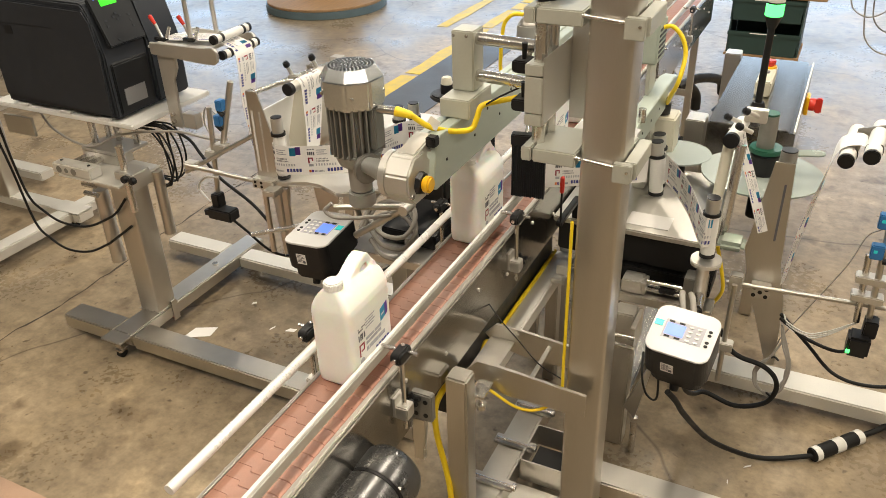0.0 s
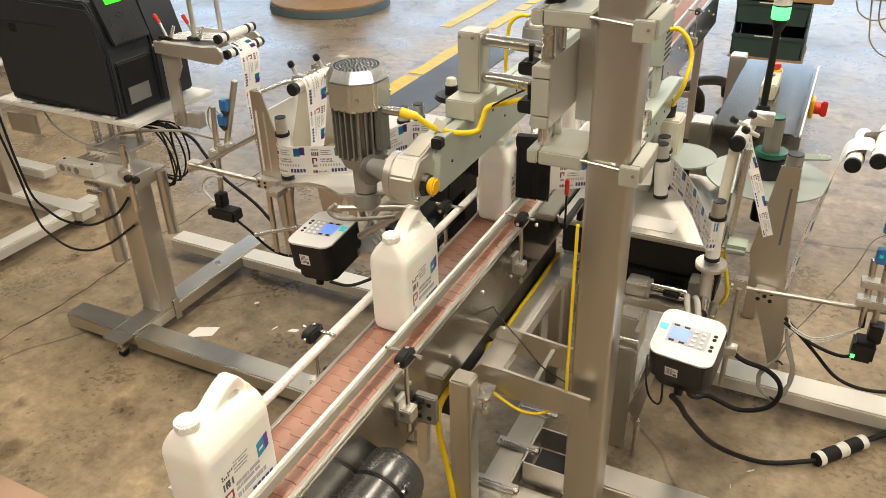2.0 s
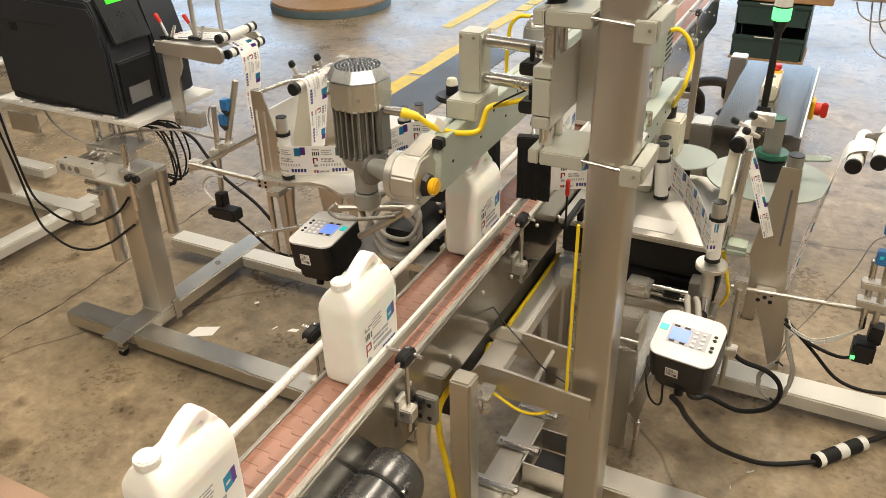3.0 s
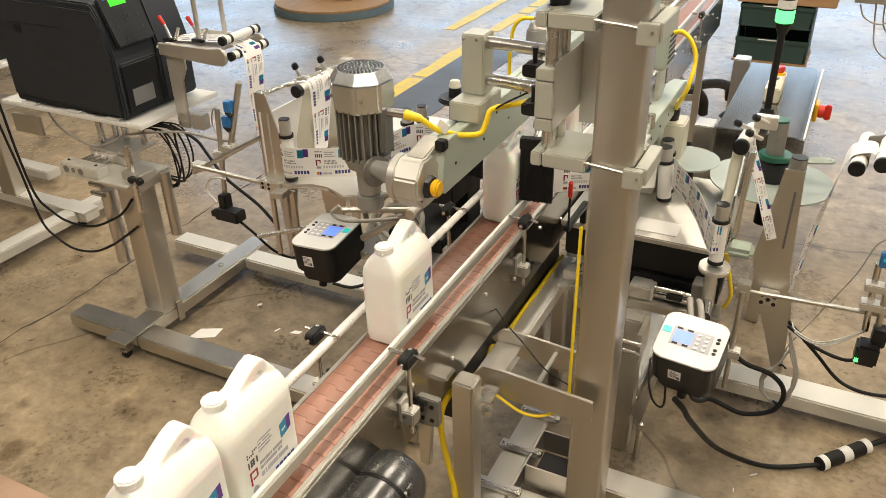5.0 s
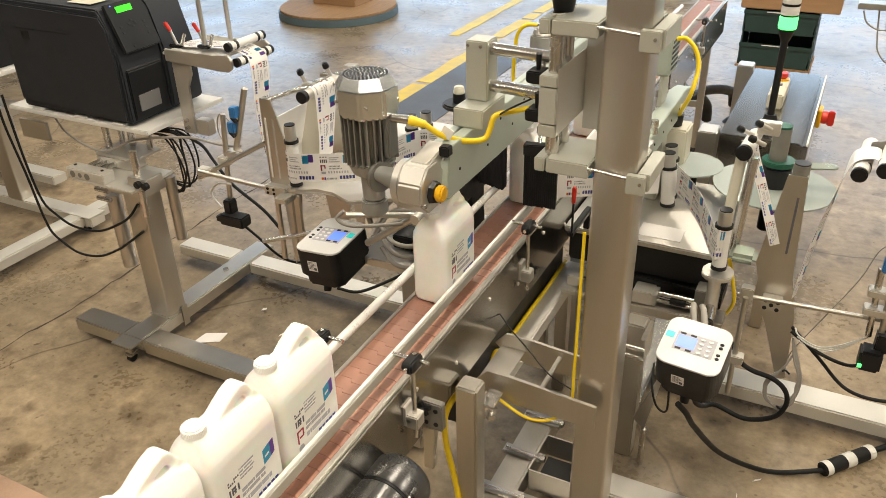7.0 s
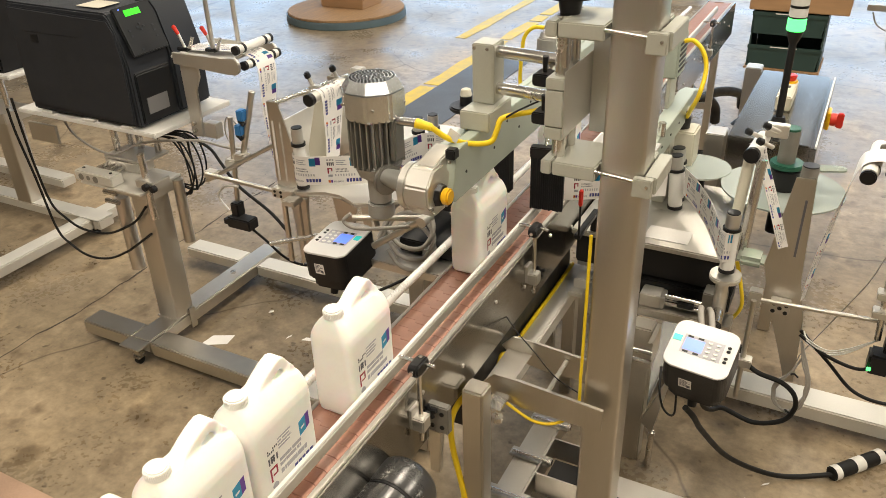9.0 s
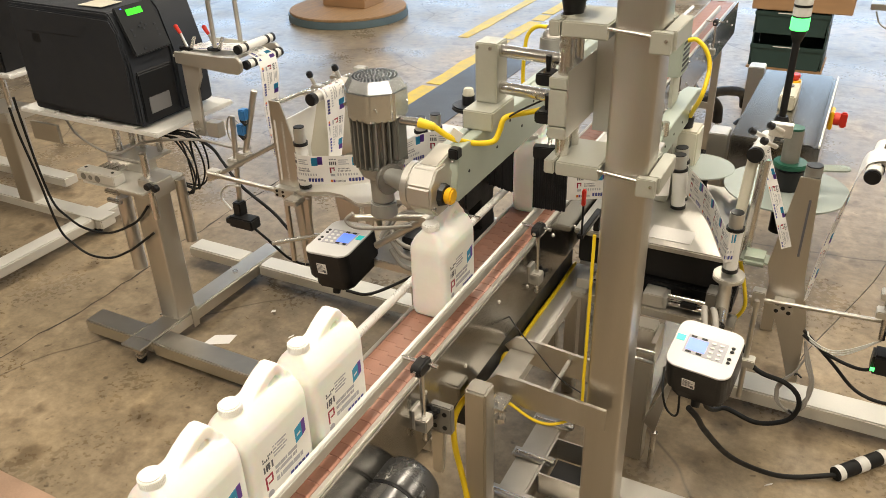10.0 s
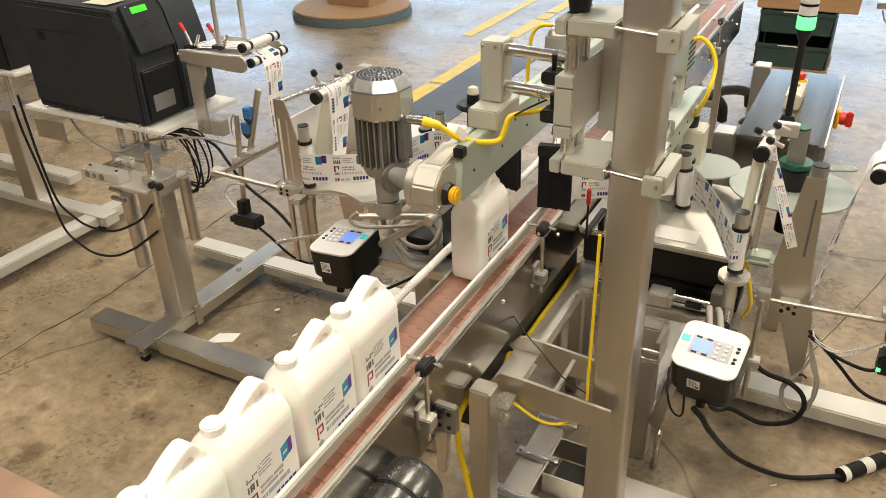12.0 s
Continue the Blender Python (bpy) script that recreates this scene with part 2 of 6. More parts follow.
def box(x0, x1, y0, y1, z0, z1, bev=0.002, bm=None, m=None, seg=2):
    bm = bm or bmesh.new()
    c, s = ((x0 + x1) / 2, (y0 + y1) / 2, (z0 + z1) / 2), (abs(x1 - x0), abs(y1 - y0), abs(z1 - z0))
    v = bmesh.ops.create_cube(bm, size=1, matrix=Matrix.LocRotScale(c, None, s))["verts"]
    if bev:
        e = list({e for w in v for e in w.link_edges})
        r = bmesh.ops.bevel(bm, geom=e, offset=min(bev, 0.45 * min(s)), segments=seg, affect="EDGES")
        v = list({w for f in r["faces"] for w in f.verts} | {w for w in v if w.is_valid})
    if m is not None:
        bmesh.ops.transform(bm, matrix=m, verts=v)
    return bm


def cyl(a, b, r, r2=None, n=20, bm=None, bev=0.0):
    bm = bm or bmesh.new()
    a, b = Vector(a), Vector(b)
    q = (b - a).to_track_quat("Z", "Y")
    v = bmesh.ops.create_cone(bm, cap_ends=True, segments=n, radius1=r, radius2=r if r2 is None else r2, depth=(b - a).length,
                              matrix=Matrix.LocRotScale((a + b) / 2, q, None))["verts"]
    if bev:
        e = [e for e in {e for w in v for e in w.link_edges} if any(len(f.verts) > 4 for f in e.link_faces)]
        bmesh.ops.bevel(bm, geom=e, offset=bev, segments=2, affect="EDGES")
    return bm


def prism(poly, axis, lo, hi, bev=0.0, bm=None):
    """A polygon pushed along an axis: axis x takes (y, z) points, y takes (x, z), z takes (x, y)."""
    bm = bm or bmesh.new()
    put = {"x": lambda p, h: (h, p[0], p[1]), "y": lambda p, h: (p[0], h, p[1]), "z": lambda p, h: (p[0], p[1], h)}[axis]
    n = len(poly)
    v = [[bm.verts.new(put(p, h)) for p in poly] for h in (lo, hi)]
    bm.faces.new(v[0])
    bm.faces.new(v[1][::-1])
    for i in range(n):
        bm.faces.new((v[0][i], v[1][i], v[1][(i + 1) % n], v[0][(i + 1) % n]))
    if bev:
        e = list({e for r in v for w in r for e in w.link_edges})
        bmesh.ops.bevel(bm, geom=e, offset=bev, segments=2, affect="EDGES")
    return bm


def arc(cx, cy, r, a0, a1, n=8):
    return [(cx + r * math.cos(radians(a0 + (a1 - a0) * i / n)), cy + r * math.sin(radians(a0 + (a1 - a0) * i / n))) for i in range(n + 1)]


def rrect(x0, x1, y0, y1, r, n=5):
    return arc(x1 - r, y1 - r, r, 0, 90, n) + arc(x0 + r, y1 - r, r, 90, 180, n) + arc(x0 + r, y0 + r, r, 180, 270, n) + arc(x1 - r, y0 + r, r, 270, 360, n)


def spline(pts, k=8):
    p = [Vector(q) for q in pts]
    p = [2 * p[0] - p[1]] + p + [2 * p[-1] - p[-2]]
    out = []
    for i in range(1, len(p) - 2):
        for j in range(k):
            t = j / k
            out.append(0.5 * (2 * p[i] + (p[i + 1] - p[i - 1]) * t + (2 * p[i - 1] - 5 * p[i] + 4 * p[i + 1] - p[i + 2]) * t * t
                              + (3 * p[i] - p[i - 1] - 3 * p[i + 1] + p[i + 2]) * t ** 3))
    return out + [p[-2]]


def tube(pts, r, n=10, k=8, bm=None, smooth=True):
    bm = bm or bmesh.new()
    c = spline(pts, k) if smooth else [Vector(q) for q in pts]
    side = None
    rings = []
    for i, q in enumerate(c):
        d = (c[min(i + 1, len(c) - 1)] - c[max(i - 1, 0)]).normalized()
        if side is None:
            side = d.orthogonal().normalized()
        side = (side - d * side.dot(d)).normalized()
        up = d.cross(side)
        rings.append([bm.verts.new(q + r * (math.cos(6.28319 * j / n) * side + math.sin(6.28319 * j / n) * up)) for j in range(n)])
    for a, b in zip(rings, rings[1:]):
        for j in range(n):
            bm.faces.new((a[j], a[(j + 1) % n], b[(j + 1) % n], b[j]))
    bm.faces.new(rings[0][::-1])
    bm.faces.new(rings[-1])
    return bm


def band(pts, wide, thick=0.0006, k=6, bm=None, smooth=True):
    """A ribbon along a line of places; wide is its width as a vector, or one vector a place."""
    bm = bm or bmesh.new()
    c = spline(pts, k) if smooth else [Vector(q) for q in pts]
    if isinstance(wide[0], (int, float)):
        w = [Vector(wide)] * len(c)
    else:
        w = spline(wide, k) if smooth else [Vector(q) for q in wide]
    rows = []
    for i, q in enumerate(c):
        d = (c[min(i + 1, len(c) - 1)] - c[max(i - 1, 0)]).normalized()
        nrm = d.cross(w[i]).normalized() * thick / 2
        rows.append([bm.verts.new(q + s * w[i] / 2 + g * nrm) for s, g in ((-1, 1), (1, 1), (1, -1), (-1, -1))])
    for a, b in zip(rows, rows[1:]):
        for j in range(4):
            bm.faces.new((a[j], a[(j + 1) % 4], b[(j + 1) % 4], b[j]))
    bm.faces.new(rows[0])
    bm.faces.new(rows[-1][::-1])
    return bm


def cable(name, pts, r, material, label, n=10):
    return solo(name, tube(pts, r, n), material, label, "cable", loc=pts[0])

# ---- the hall ----
solo("floor", box(-9, 7, -5, 13, -0.2, 0.0, 0), CONCRETE, "worn sealed concrete floor with stains and hairline cracks", kind="structure")
def wall_run(name, axis, at, lo, hi, holes):
    """A wall along x or y from lo to hi, cut by door openings that reach the floor; each hole is (from, to, height)."""
    bm = bmesh.new()
    spans, p = [], lo
    for a, b, h in holes:
        spans += [(p, a, 0.0), (a, b, h)]
        p = b
    for a, b, z in spans + [(p, hi, 0.0)]:
        if axis == "x":
            box(a, b, at, at + 0.2, z, 5, 0, bm)
        else:
            box(at, at + 0.2, a, b, z, 5, 0, bm)
    return solo(name, bm, WALLM, "plain painted hall wall", kind="structure")


wall_run("wall_north", "x", 13, -9, 7, [(-8.35, -3.45, 3.5), (-2.25, 2.65, 3.5)])
wall_run("wall_south", "x", -5.2, -9, 7, [])
wall_run("wall_west", "y", -9.2, -5, 13, [(8.65, 12.35, 3.5)])
wall_run("wall_east", "y", 7, -5, 13, [])
solo("ceiling", box(-9, 7, -5, 13, 5, 5.2, 0), CEIL, "pale sheet hall ceiling", kind="structure")
for lx, ly in LAMP_ROWS:
    o = thing("ceiling_light", (lx, ly, 5.0), "long white ceiling tube light", "light", "ceiling lights")
    part("housing", box(lx - 0.2, lx + 0.2, ly - 1.15, ly + 1.15, 4.93, 5.0, 0.01), WHITE, o)
    part("diffuser", box(lx - 0.17, lx + 0.17, ly - 1.1, ly + 1.1, 4.83, 4.928, 0.01), LAMP_W, o, "glowing white diffuser")


def floor_line(x, y0, y1, w, seed):
    rnd = random.Random(seed)
    bm = bmesh.new()
    y = y0
    left = right = 0.0
    while y < y1:
        d = min(rnd.uniform(0.18, 0.5), y1 - y)
        g = rnd.choice((0.0, 0.0, 0.02, 0.06))
        a, b = rnd.uniform(-0.018, 0.012), rnd.uniform(-0.012, 0.018)
        prism([(x - w / 2 + left, y), (x + w / 2 + right, y), (x + w / 2 + b, y + d - g), (x - w / 2 + a, y + d - g)], "z", 0.0005, 0.004, bm=bm)
        left, right = a, b
        y += d
    return solo("floor_marking", bm, LINE, "worn yellow painted safety line on concrete", kind="structure")


floor_line(-3.09, 4.3, 11.5, 0.13, 3)


def floor_crack(x, y0, y1, seed):
    """A worn joint in the slab: a thin crooked seam filled with dirt."""
    rnd = random.Random(seed)
    bm = bmesh.new()
    y, a, w = y0, x, 0.003
    while y < y1:
        d = rnd.uniform(0.03, 0.09)
        b = x + 0.7 * (a - x) + rnd.uniform(-0.010, 0.010)
        v = rnd.choice((0.0015, 0.0025, 0.004, 0.006))
        prism([(a - w, y), (a + w, y), (b + v, y + d), (b - v, y + d)], "z", 0.0003, 0.0012, bm=bm)
        a, w, y = b, v, y + d
    return solo("floor_crack", bm, CRACKM, "dirty crooked joint in the concrete slab", kind="structure")


floor_crack(-3.02, 0.9, 2.6, 8)
floor_crack(-3.066, 2.6, 5.5, 9)
solo("floor_sheet", box(-3.6, -1.6, 0.1, 1.085, 0.0005, 0.0035, 0), BROWNP, "worn brown sheet laid on the concrete floor", kind="structure")
floor_line(-3.52, 7.05, 11.5, 0.11, 4)
solo("floor_strip", box(-3.02, -2.58, 3.6, 6.6, 0.0, 0.005, 0), mat("dark_floor_patch", (0.060, 0.060, 0.060), 0.45, 0, 0.25, 3, 0.1, 60), "dark grey scuffed floor strip beside the yellow line", kind="structure")

# ---- conveyor ----
XC, ZB = -0.830, 0.900
YN, YF, RS, PITCH, SPEED = -0.10, 5.30, 0.062, 0.0381, 0.2255


def screw(bm, p, axis, r=0.005, h=0.004):
    d = Vector({"x": (1, 0, 0), "y": (0, 1, 0), "z": (0, 0, 1)}[axis[-1]]) * (-1 if axis[0] == "-" else 1)
    cyl(p, Vector(p) + d * h, r, r * 0.85, 8, bm)


def conveyor():
    o = thing("conveyor", (XC, 2.6, 0), "stainless chain conveyor with side plates and guide rails", "conveyor")
    for s, nm in ((1, "right"), (-1, "left")):
        x = XC + (0.0855 if s > 0 else -0.078)
        bm = box(x - 0.003, x + 0.003, YN - 0.08, YF + 0.08, ZB - 0.205, ZB - 0.004, 0.001)
        p = part("side_plate", bm, STEEL_Y, o)
        bm = bmesh.new()
        for i in range(26):
            screw(bm, (x + s * 0.003, YN + 0.08 + i * 0.21, ZB - 0.05 - 0.07 * (i % 2)), "x" if s > 0 else "-x", 0.006)
        tagged(part("bolts", bm, ALU, p), kind="stuff")
        part("wear_strip", box(XC + s * 0.0700, XC + s * (0.0822 if s > 0 else 0.0795), YN, YF, ZB - 0.006, ZB + (0.005 if s > 0 else 0.001), 0.002), ALU, o, "pale aluminium wear strip")
    part("bed", box(XC - 0.068, XC + 0.068, YN + 0.03, YF - 0.03, ZB - 0.028, ZB - 0.016, 0), BLACK, o)
    for y in (YN, YF):
        part("sprocket", cyl((XC - 0.05, y, ZB - RS - 0.012), (XC + 0.05, y, ZB - RS - 0.012), RS - 0.012, n=24), BLACK, o)
    for y in (0.35, 2.55, 5.02):
        for s in (1, -1):
            part("leg", box(XC + s * 0.062 - 0.02, XC + s * 0.062 + 0.02, y - 0.02, y + 0.02, 0.03, ZB - 0.2, 0.004), STEEL, o)
            part("foot", cyl((XC + s * 0.062, y, 0), (XC + s * 0.062, y, 0.035), 0.035, 0.014, 16), BLACK, o)
        part("stretcher", box(XC - 0.045, XC + 0.045, y - 0.012, y + 0.012, 0.30, 0.34, 0.003), STEEL, o)
    for dx, dy in ((0.21, 0.60), (-0.21, 0.60), (0.10, 0.22), (-0.22, 0.10)):
        a = part("pedestal_arm", tube([(XC - 0.02, 5.06, 0.33), (XC - 0.02 + 0.4 * dx, 5.06 + 0.4 * dy, 0.33), (XC - 0.02 + 0.9 * dx, 5.06 + 0.9 * dy, 0.24), (XC - 0.02 + dx, 5.06 + dy, 0.13)], 0.032, 12, 5), BLACK, o, "curved black plastic foot arm")
        part("foot_stem", cyl((XC - 0.02 + dx, 5.06 + dy, 0.02), (XC - 0.02 + dx, 5.06 + dy, 0.13), 0.012, n=10), SHINY, a)
        part("foot_pad", cyl((XC - 0.02 + dx, 5.06 + dy, 0.0), (XC - 0.02 + dx, 5.06 + dy, 0.03), 0.055, 0.03, 18), BLACK, a)
    # black box added below the belt for dark parts and shade there
    t = part("cable_tray", box(XC - 0.085, XC + 0.030, 1.60, 2.48, 0.42, 0.64, 0.006), BLACK, o, "black box below the belt, added for the dark there")
    for y in (1.72, 2.36):
        part("hanger", box(XC - 0.03, XC - 0.01, y, y + 0.02, 0.64, ZB - 0.10, 0.001), STEEL, t)
    # guide rails
    part("guide_rail", tube([(-0.931, 0.690, 0.945), (-0.931, 2.0, 0.945), (-0.931, 4.9, 0.945)], 0.0112, 16, 2), RAILP, o, "round white-grey guide rail tube")
    bm = prism([(-0.788, 0.955), (-0.781, 0.962), (-0.772, 0.962), (-0.769, 0.958), (-0.769, 0.938), (-0.773, 0.934), (-0.788, 0.936)], "y", 0.30, 4.9, 0.0015)
    part("guide_rail", bm, ALU, o, "ribbed aluminium guide rail profile")
    # white strip puts the light along the rail's top into the colour
    part("wear_strip", prism([(-0.7835, 0.9625), (-0.7735, 0.9625), (-0.7745, 0.9665), (-0.7825, 0.9665)], "y", 0.30, 4.9), WHITE, o, "white strip that holds the light on the rail's top")
    # rail holders
    for y in (1.195, 1.895, 2.75, 3.7, 4.5):
        for s in (1, -1):
            x = -0.722 if s > 0 else -0.968
            zt = 0.965 if s > 0 else 0.955
            h = part("rail_clamp", prism(rrect(y - 0.029, y + 0.029, zt - 0.017, zt + 0.015, 0.013, 4), "x", x - 0.013, x + 0.013, 0.004), BLACK, o, "black rail clamp with knob")
            part("clamp_screw", cyl((x, y - 0.028, zt), (x, y - 0.034, zt), 0.0055, n=10), SHINY, h)
            part("pin", cyl((x - s * 0.055, y + 0.012, zt), (x + s * 0.036, y + 0.012, zt), 0.0052, n=12), SHINY, h, "steel pin")
            part("screw", cyl((x, y + 0.012, zt + 0.014), (x, y + 0.012, zt + 0.018), 0.005, n=10), SHINY, h)
            part("rod", cyl((x, y, zt - 0.215), (x, y, zt - 0.012), 0.006, n=12), SHINY, o, "vertical steel rod")
            bx = XC + s * 0.091
            bm = box(min(bx, x), max(bx, x) if s > 0 else bx, y - 0.018, y + 0.018, 0.802, 0.812, 0.002)
            box(x - 0.016, x + 0.016, y - 0.018, y + 0.018, 0.785, 0.822, 0.003, bm)
            box(bx - 0.004, bx + 0.004, y - 0.02, y + 0.02, 0.79, 0.845, 0.001, bm)
            b = part("bracket", bm, ALU, o)
            bm = cyl((x, y + 0.018, 0.803), (x, y + 0.034, 0.803), 0.008, n=10)
            for i in range(4):
                a = i * 1.5708 + 0.4
                cyl((x, y + 0.041, 0.803), (x + 0.019 * math.cos(a), y + 0.041, 0.803 + 0.019 * math.sin(a)), 0.0075, 0.006, 8, bm)
            part("star_knob", bm, BLACK, b, "black four-lobed star knob")
            if s > 0 and y < 1.3:
                k = part("mount_block", box(bx + 0.0045, bx + 0.060, y + 0.050, y + 0.072, 0.735, 0.815, 0.003), FIN, o, "dark steel block with four bores")
                for qx in (0.018, 0.044):
                    for qz in (0.755, 0.795):
                        part("bore", cyl((bx + qx, y + 0.0502, qz), (bx + qx, y + 0.048, qz), 0.006, n=12), BLACK, k)
                part("mount_leg", prism([(bx + 0.005, 0.735), (bx + 0.040, 0.735), (bx + 0.030, 0.60), (bx + 0.005, 0.60)], "y", y + 0.052, y + 0.070, 0.002), STEEL, o)
    return o


DARKM = mat("dark_motor_paint", (0.105, 0.105, 0.105), 0.27, 0.7, 0.06, 9, rvary=0.03)


def drive_motor():
    o = thing("drive_motor", (-0.695, 0.93, 0.60), "dark grey conveyor drive motor with rounded end bell", "motor")
    a, d = Vector((-0.697, 0.775, 0.728)), Vector((0, 1, 0))
    part("housing", cyl(a, a + d * 0.222, 0.076, n=48, bev=0.004), DARKM, o)
    part("band", cyl(a + d * 0.222, a + d * 0.2275, 0.0745, n=48), BLACK, o)
    bm = bmesh.new()
    rings = []
    for r, y in ((0.0765, 0.2275), (0.078, 0.232), (0.078, 0.285), (0.0755, 0.300), (0.069, 0.312), (0.054, 0.321), (0.025, 0.325)):
        rings.append([bm.verts.new((a.x + r * math.cos(6.28319 * j / 48), a.y + y, a.z + r * math.sin(6.28319 * j / 48))) for j in range(48)])
    for p, q in zip(rings, rings[1:]):
        for j in range(48):
            bm.faces.new((p[j], p[(j + 1) % 48], q[(j + 1) % 48], q[j]))
    bm.faces.new(rings[0][::-1])
    bm.faces.new(rings[-1])
    part("end_bell", bm, DARKM, o, "rounded end bell")
    for i in range(3):
        ang = radians(35 + 120 * i)
        p = a + Vector((0.0745 * math.cos(ang), 0.245, 0.0745 * math.sin(ang)))
        g = part("lug", cyl(p - d * 0.010, p + d * 0.012, 0.011, 0.010, 14, bev=0.002), DARKM, o, "cast bolt lug")
        part("bolt", cyl(p - d * 0.018, p - d * 0.010, 0.0062, n=6), SHINY, g)
    part("mount_foot", box(-0.7415, -0.690, 0.86, 0.98, 0.775, 0.785, 0.002), FIN, o)
    return o


conveyor()
drive_motor()

# chain: links run in a loop over both sprockets
LEN = YF - YN
LOOP = 2 * LEN + 2 * math.pi * RS
NLINK = round(LOOP / PITCH)
STEP = LOOP / NLINK


def on_loop(s):
    """The pose of a link at the length s along the loop: top run towards -y, round the near sprocket, back below."""
    s %= LOOP
    zc = ZB - RS
    if s < LEN:
        return pose(XC, YF - s, ZB)
    s -= LEN
    if s < math.pi * RS:
        a = s / RS
        return pose(XC, YN - RS * math.sin(a), zc + RS * math.cos(a), math.degrees(a), 0, 0)
    s -= math.pi * RS
    if s < LEN:
        return pose(XC, YN + s, zc - RS, 180, 0, 0)
    a = (s - LEN) / RS
    return pose(XC, YF + RS * math.sin(a), zc - RS * math.cos(a), 180 + math.degrees(a), 0, 0)


def link_mesh():
    """One flat link: a stepped joint line, chamfered edges on top and a rib below."""
    h, w = STEP / 2, 0.0685
    joint = [(-w, 0.0050), (-0.034, 0.0050), (-0.031, 0.0030), (-0.0285, -0.0050), (-0.026, -0.0062), (0.026, -0.0062), (0.029, -0.0045), (0.0315, 0.0022), (0.034, 0.0034), (0.056, 0.0034), (0.0615, 0.0020), (w, -0.0015)]
    bm = bmesh.new()
    rings = []
    for z, d in ((0.0, 0.0022), (-0.0012, 0.0004), (-0.0045, 0.0004)):
        # the joint is tight on the smooth side strip and chamfered beyond it
        near = [(x, y - h + (d if x > -0.030 else 0.4 * d)) for x, y in joint]
        far = [(x, y + h - (d if x > -0.030 else 0.15 * d)) for x, y in reversed(joint)]
        e = (w - d) / w
        rings.append([bm.verts.new((x * e, y, z)) for x, y in near + far])
    n = len(rings[0])
    bm.faces.new(rings[0])
    bm.faces.new(rings[-1][::-1])
    for a, b in zip(rings, rings[1:]):
        for j in range(n):
            bm.faces.new((a[j], a[(j + 1) % n], b[(j + 1) % n], b[j]))
    box(-0.018, 0.018, -h + 0.002, h - 0.002, -0.014, -0.0045, 0, bm)
    me = bpy.data.meshes.new("link")
    bmesh.ops.recalc_face_normals(bm, faces=bm.faces)
    bm.to_mesh(me)
    bm.free()
    me.materials.append(CHAIN)
    return me


chain = thing("conveyor_chain", (0, 0, 0), "brick-red plastic flat-top conveyor chain running towards the front", "chain")
LINK = link_mesh()
links = []
for i in range(NLINK):
    o = new("link", LINK)
    o.parent = chain
    o.matrix_basis = on_loop(i * STEP)
    links.append(o)

# ---- jugs ----
JW = 0.1005


def jug_mesh():
    bm = bmesh.new()
    rings = []
    # rounded body sections: height, half width, near end, far end, corner radius
    for z, hw, y0, y1, r in ((0.0, 0.046, -0.078, 0.078, 0.016), (0.006, 0.054, -0.086, 0.086, 0.018), (0.03, 0.056, -0.088, 0.088, 0.018),
                             (0.188, 0.056, -0.088, 0.088, 0.018), (0.201, 0.0540, -0.0865, 0.088, 0.018), (0.214, 0.0475, -0.083, 0.0875, 0.018),
                             (0.226, 0.0385, -0.080, 0.086, 0.016), (0.235, 0.0290, -0.077, 0.060, 0.012), (0.241, 0.0220, -0.075, 0.000, 0.010)):
        rings.append([bm.verts.new((x, y, z)) for x, y in rrect(-0.9 * hw, 0.9 * hw, y0, y1, 0.9 * r, 5)])
    for a, b in zip(rings, rings[1:]):
        n = len(a)
        for j in range(n):
            bm.faces.new((a[j], a[(j + 1) % n], b[(j + 1) % n], b[j]))
    bm.faces.new(rings[0][::-1])
    bm.faces.new(rings[-1])
    # neck, and the handle ridge that rises behind it
    cyl((0, -0.057, 0.230), (0, -0.057, 0.255), 0.0190, 0.0185, 24, bm)
    outer = [(-0.034, 0.205), (-0.034, 0.232), (-0.022, 0.242), (0.004, 0.257), (0.028, 0.268), (0.048, 0.2725), (0.060, 0.268), (0.070, 0.253), (0.080, 0.232), (0.088, 0.212), (0.0885, 0.190), (0.03, 0.188)]
    hole = [(0.004, 0.226), (0.005, 0.230), (0.010, 0.236), (0.023, 0.2425), (0.036, 0.248), (0.046, 0.2495), (0.052, 0.246), (0.056, 0.239), (0.059, 0.233), (0.061, 0.228), (0.053, 0.224), (0.022, 0.224)]
    lo, hi = [[[bm.verts.new((x, y, z)) for y, z in loop] for loop in (outer, hole)] for x in (-0.0175, 0.0175)]
    n = len(outer)
    for j in range(n):
        k = (j + 1) % n
        bm.faces.new((lo[0][j], lo[0][k], lo[1][k], lo[1][j]))
        bm.faces.new((hi[0][k], hi[0][j], hi[1][j], hi[1][k]))
        bm.faces.new((lo[0][k], lo[0][j], hi[0][j], hi[0][k]))
        bm.faces.new((lo[1][j], lo[1][k], hi[1][k], hi[1][j]))
    # full back flank below the grip
    prism([(0.052, 0.195), (0.086, 0.195), (0.0865, 0.216), (0.079, 0.238), (0.070, 0.250), (0.060, 0.232)], "x", -0.023, 0.023, 0, bm)
    me = bpy.data.meshes.new("body")
    bmesh.ops.recalc_face_normals(bm, faces=bm.faces)
    bm.to_mesh(me)
    bm.free()
    me.materials.append(HDPE)
    return me


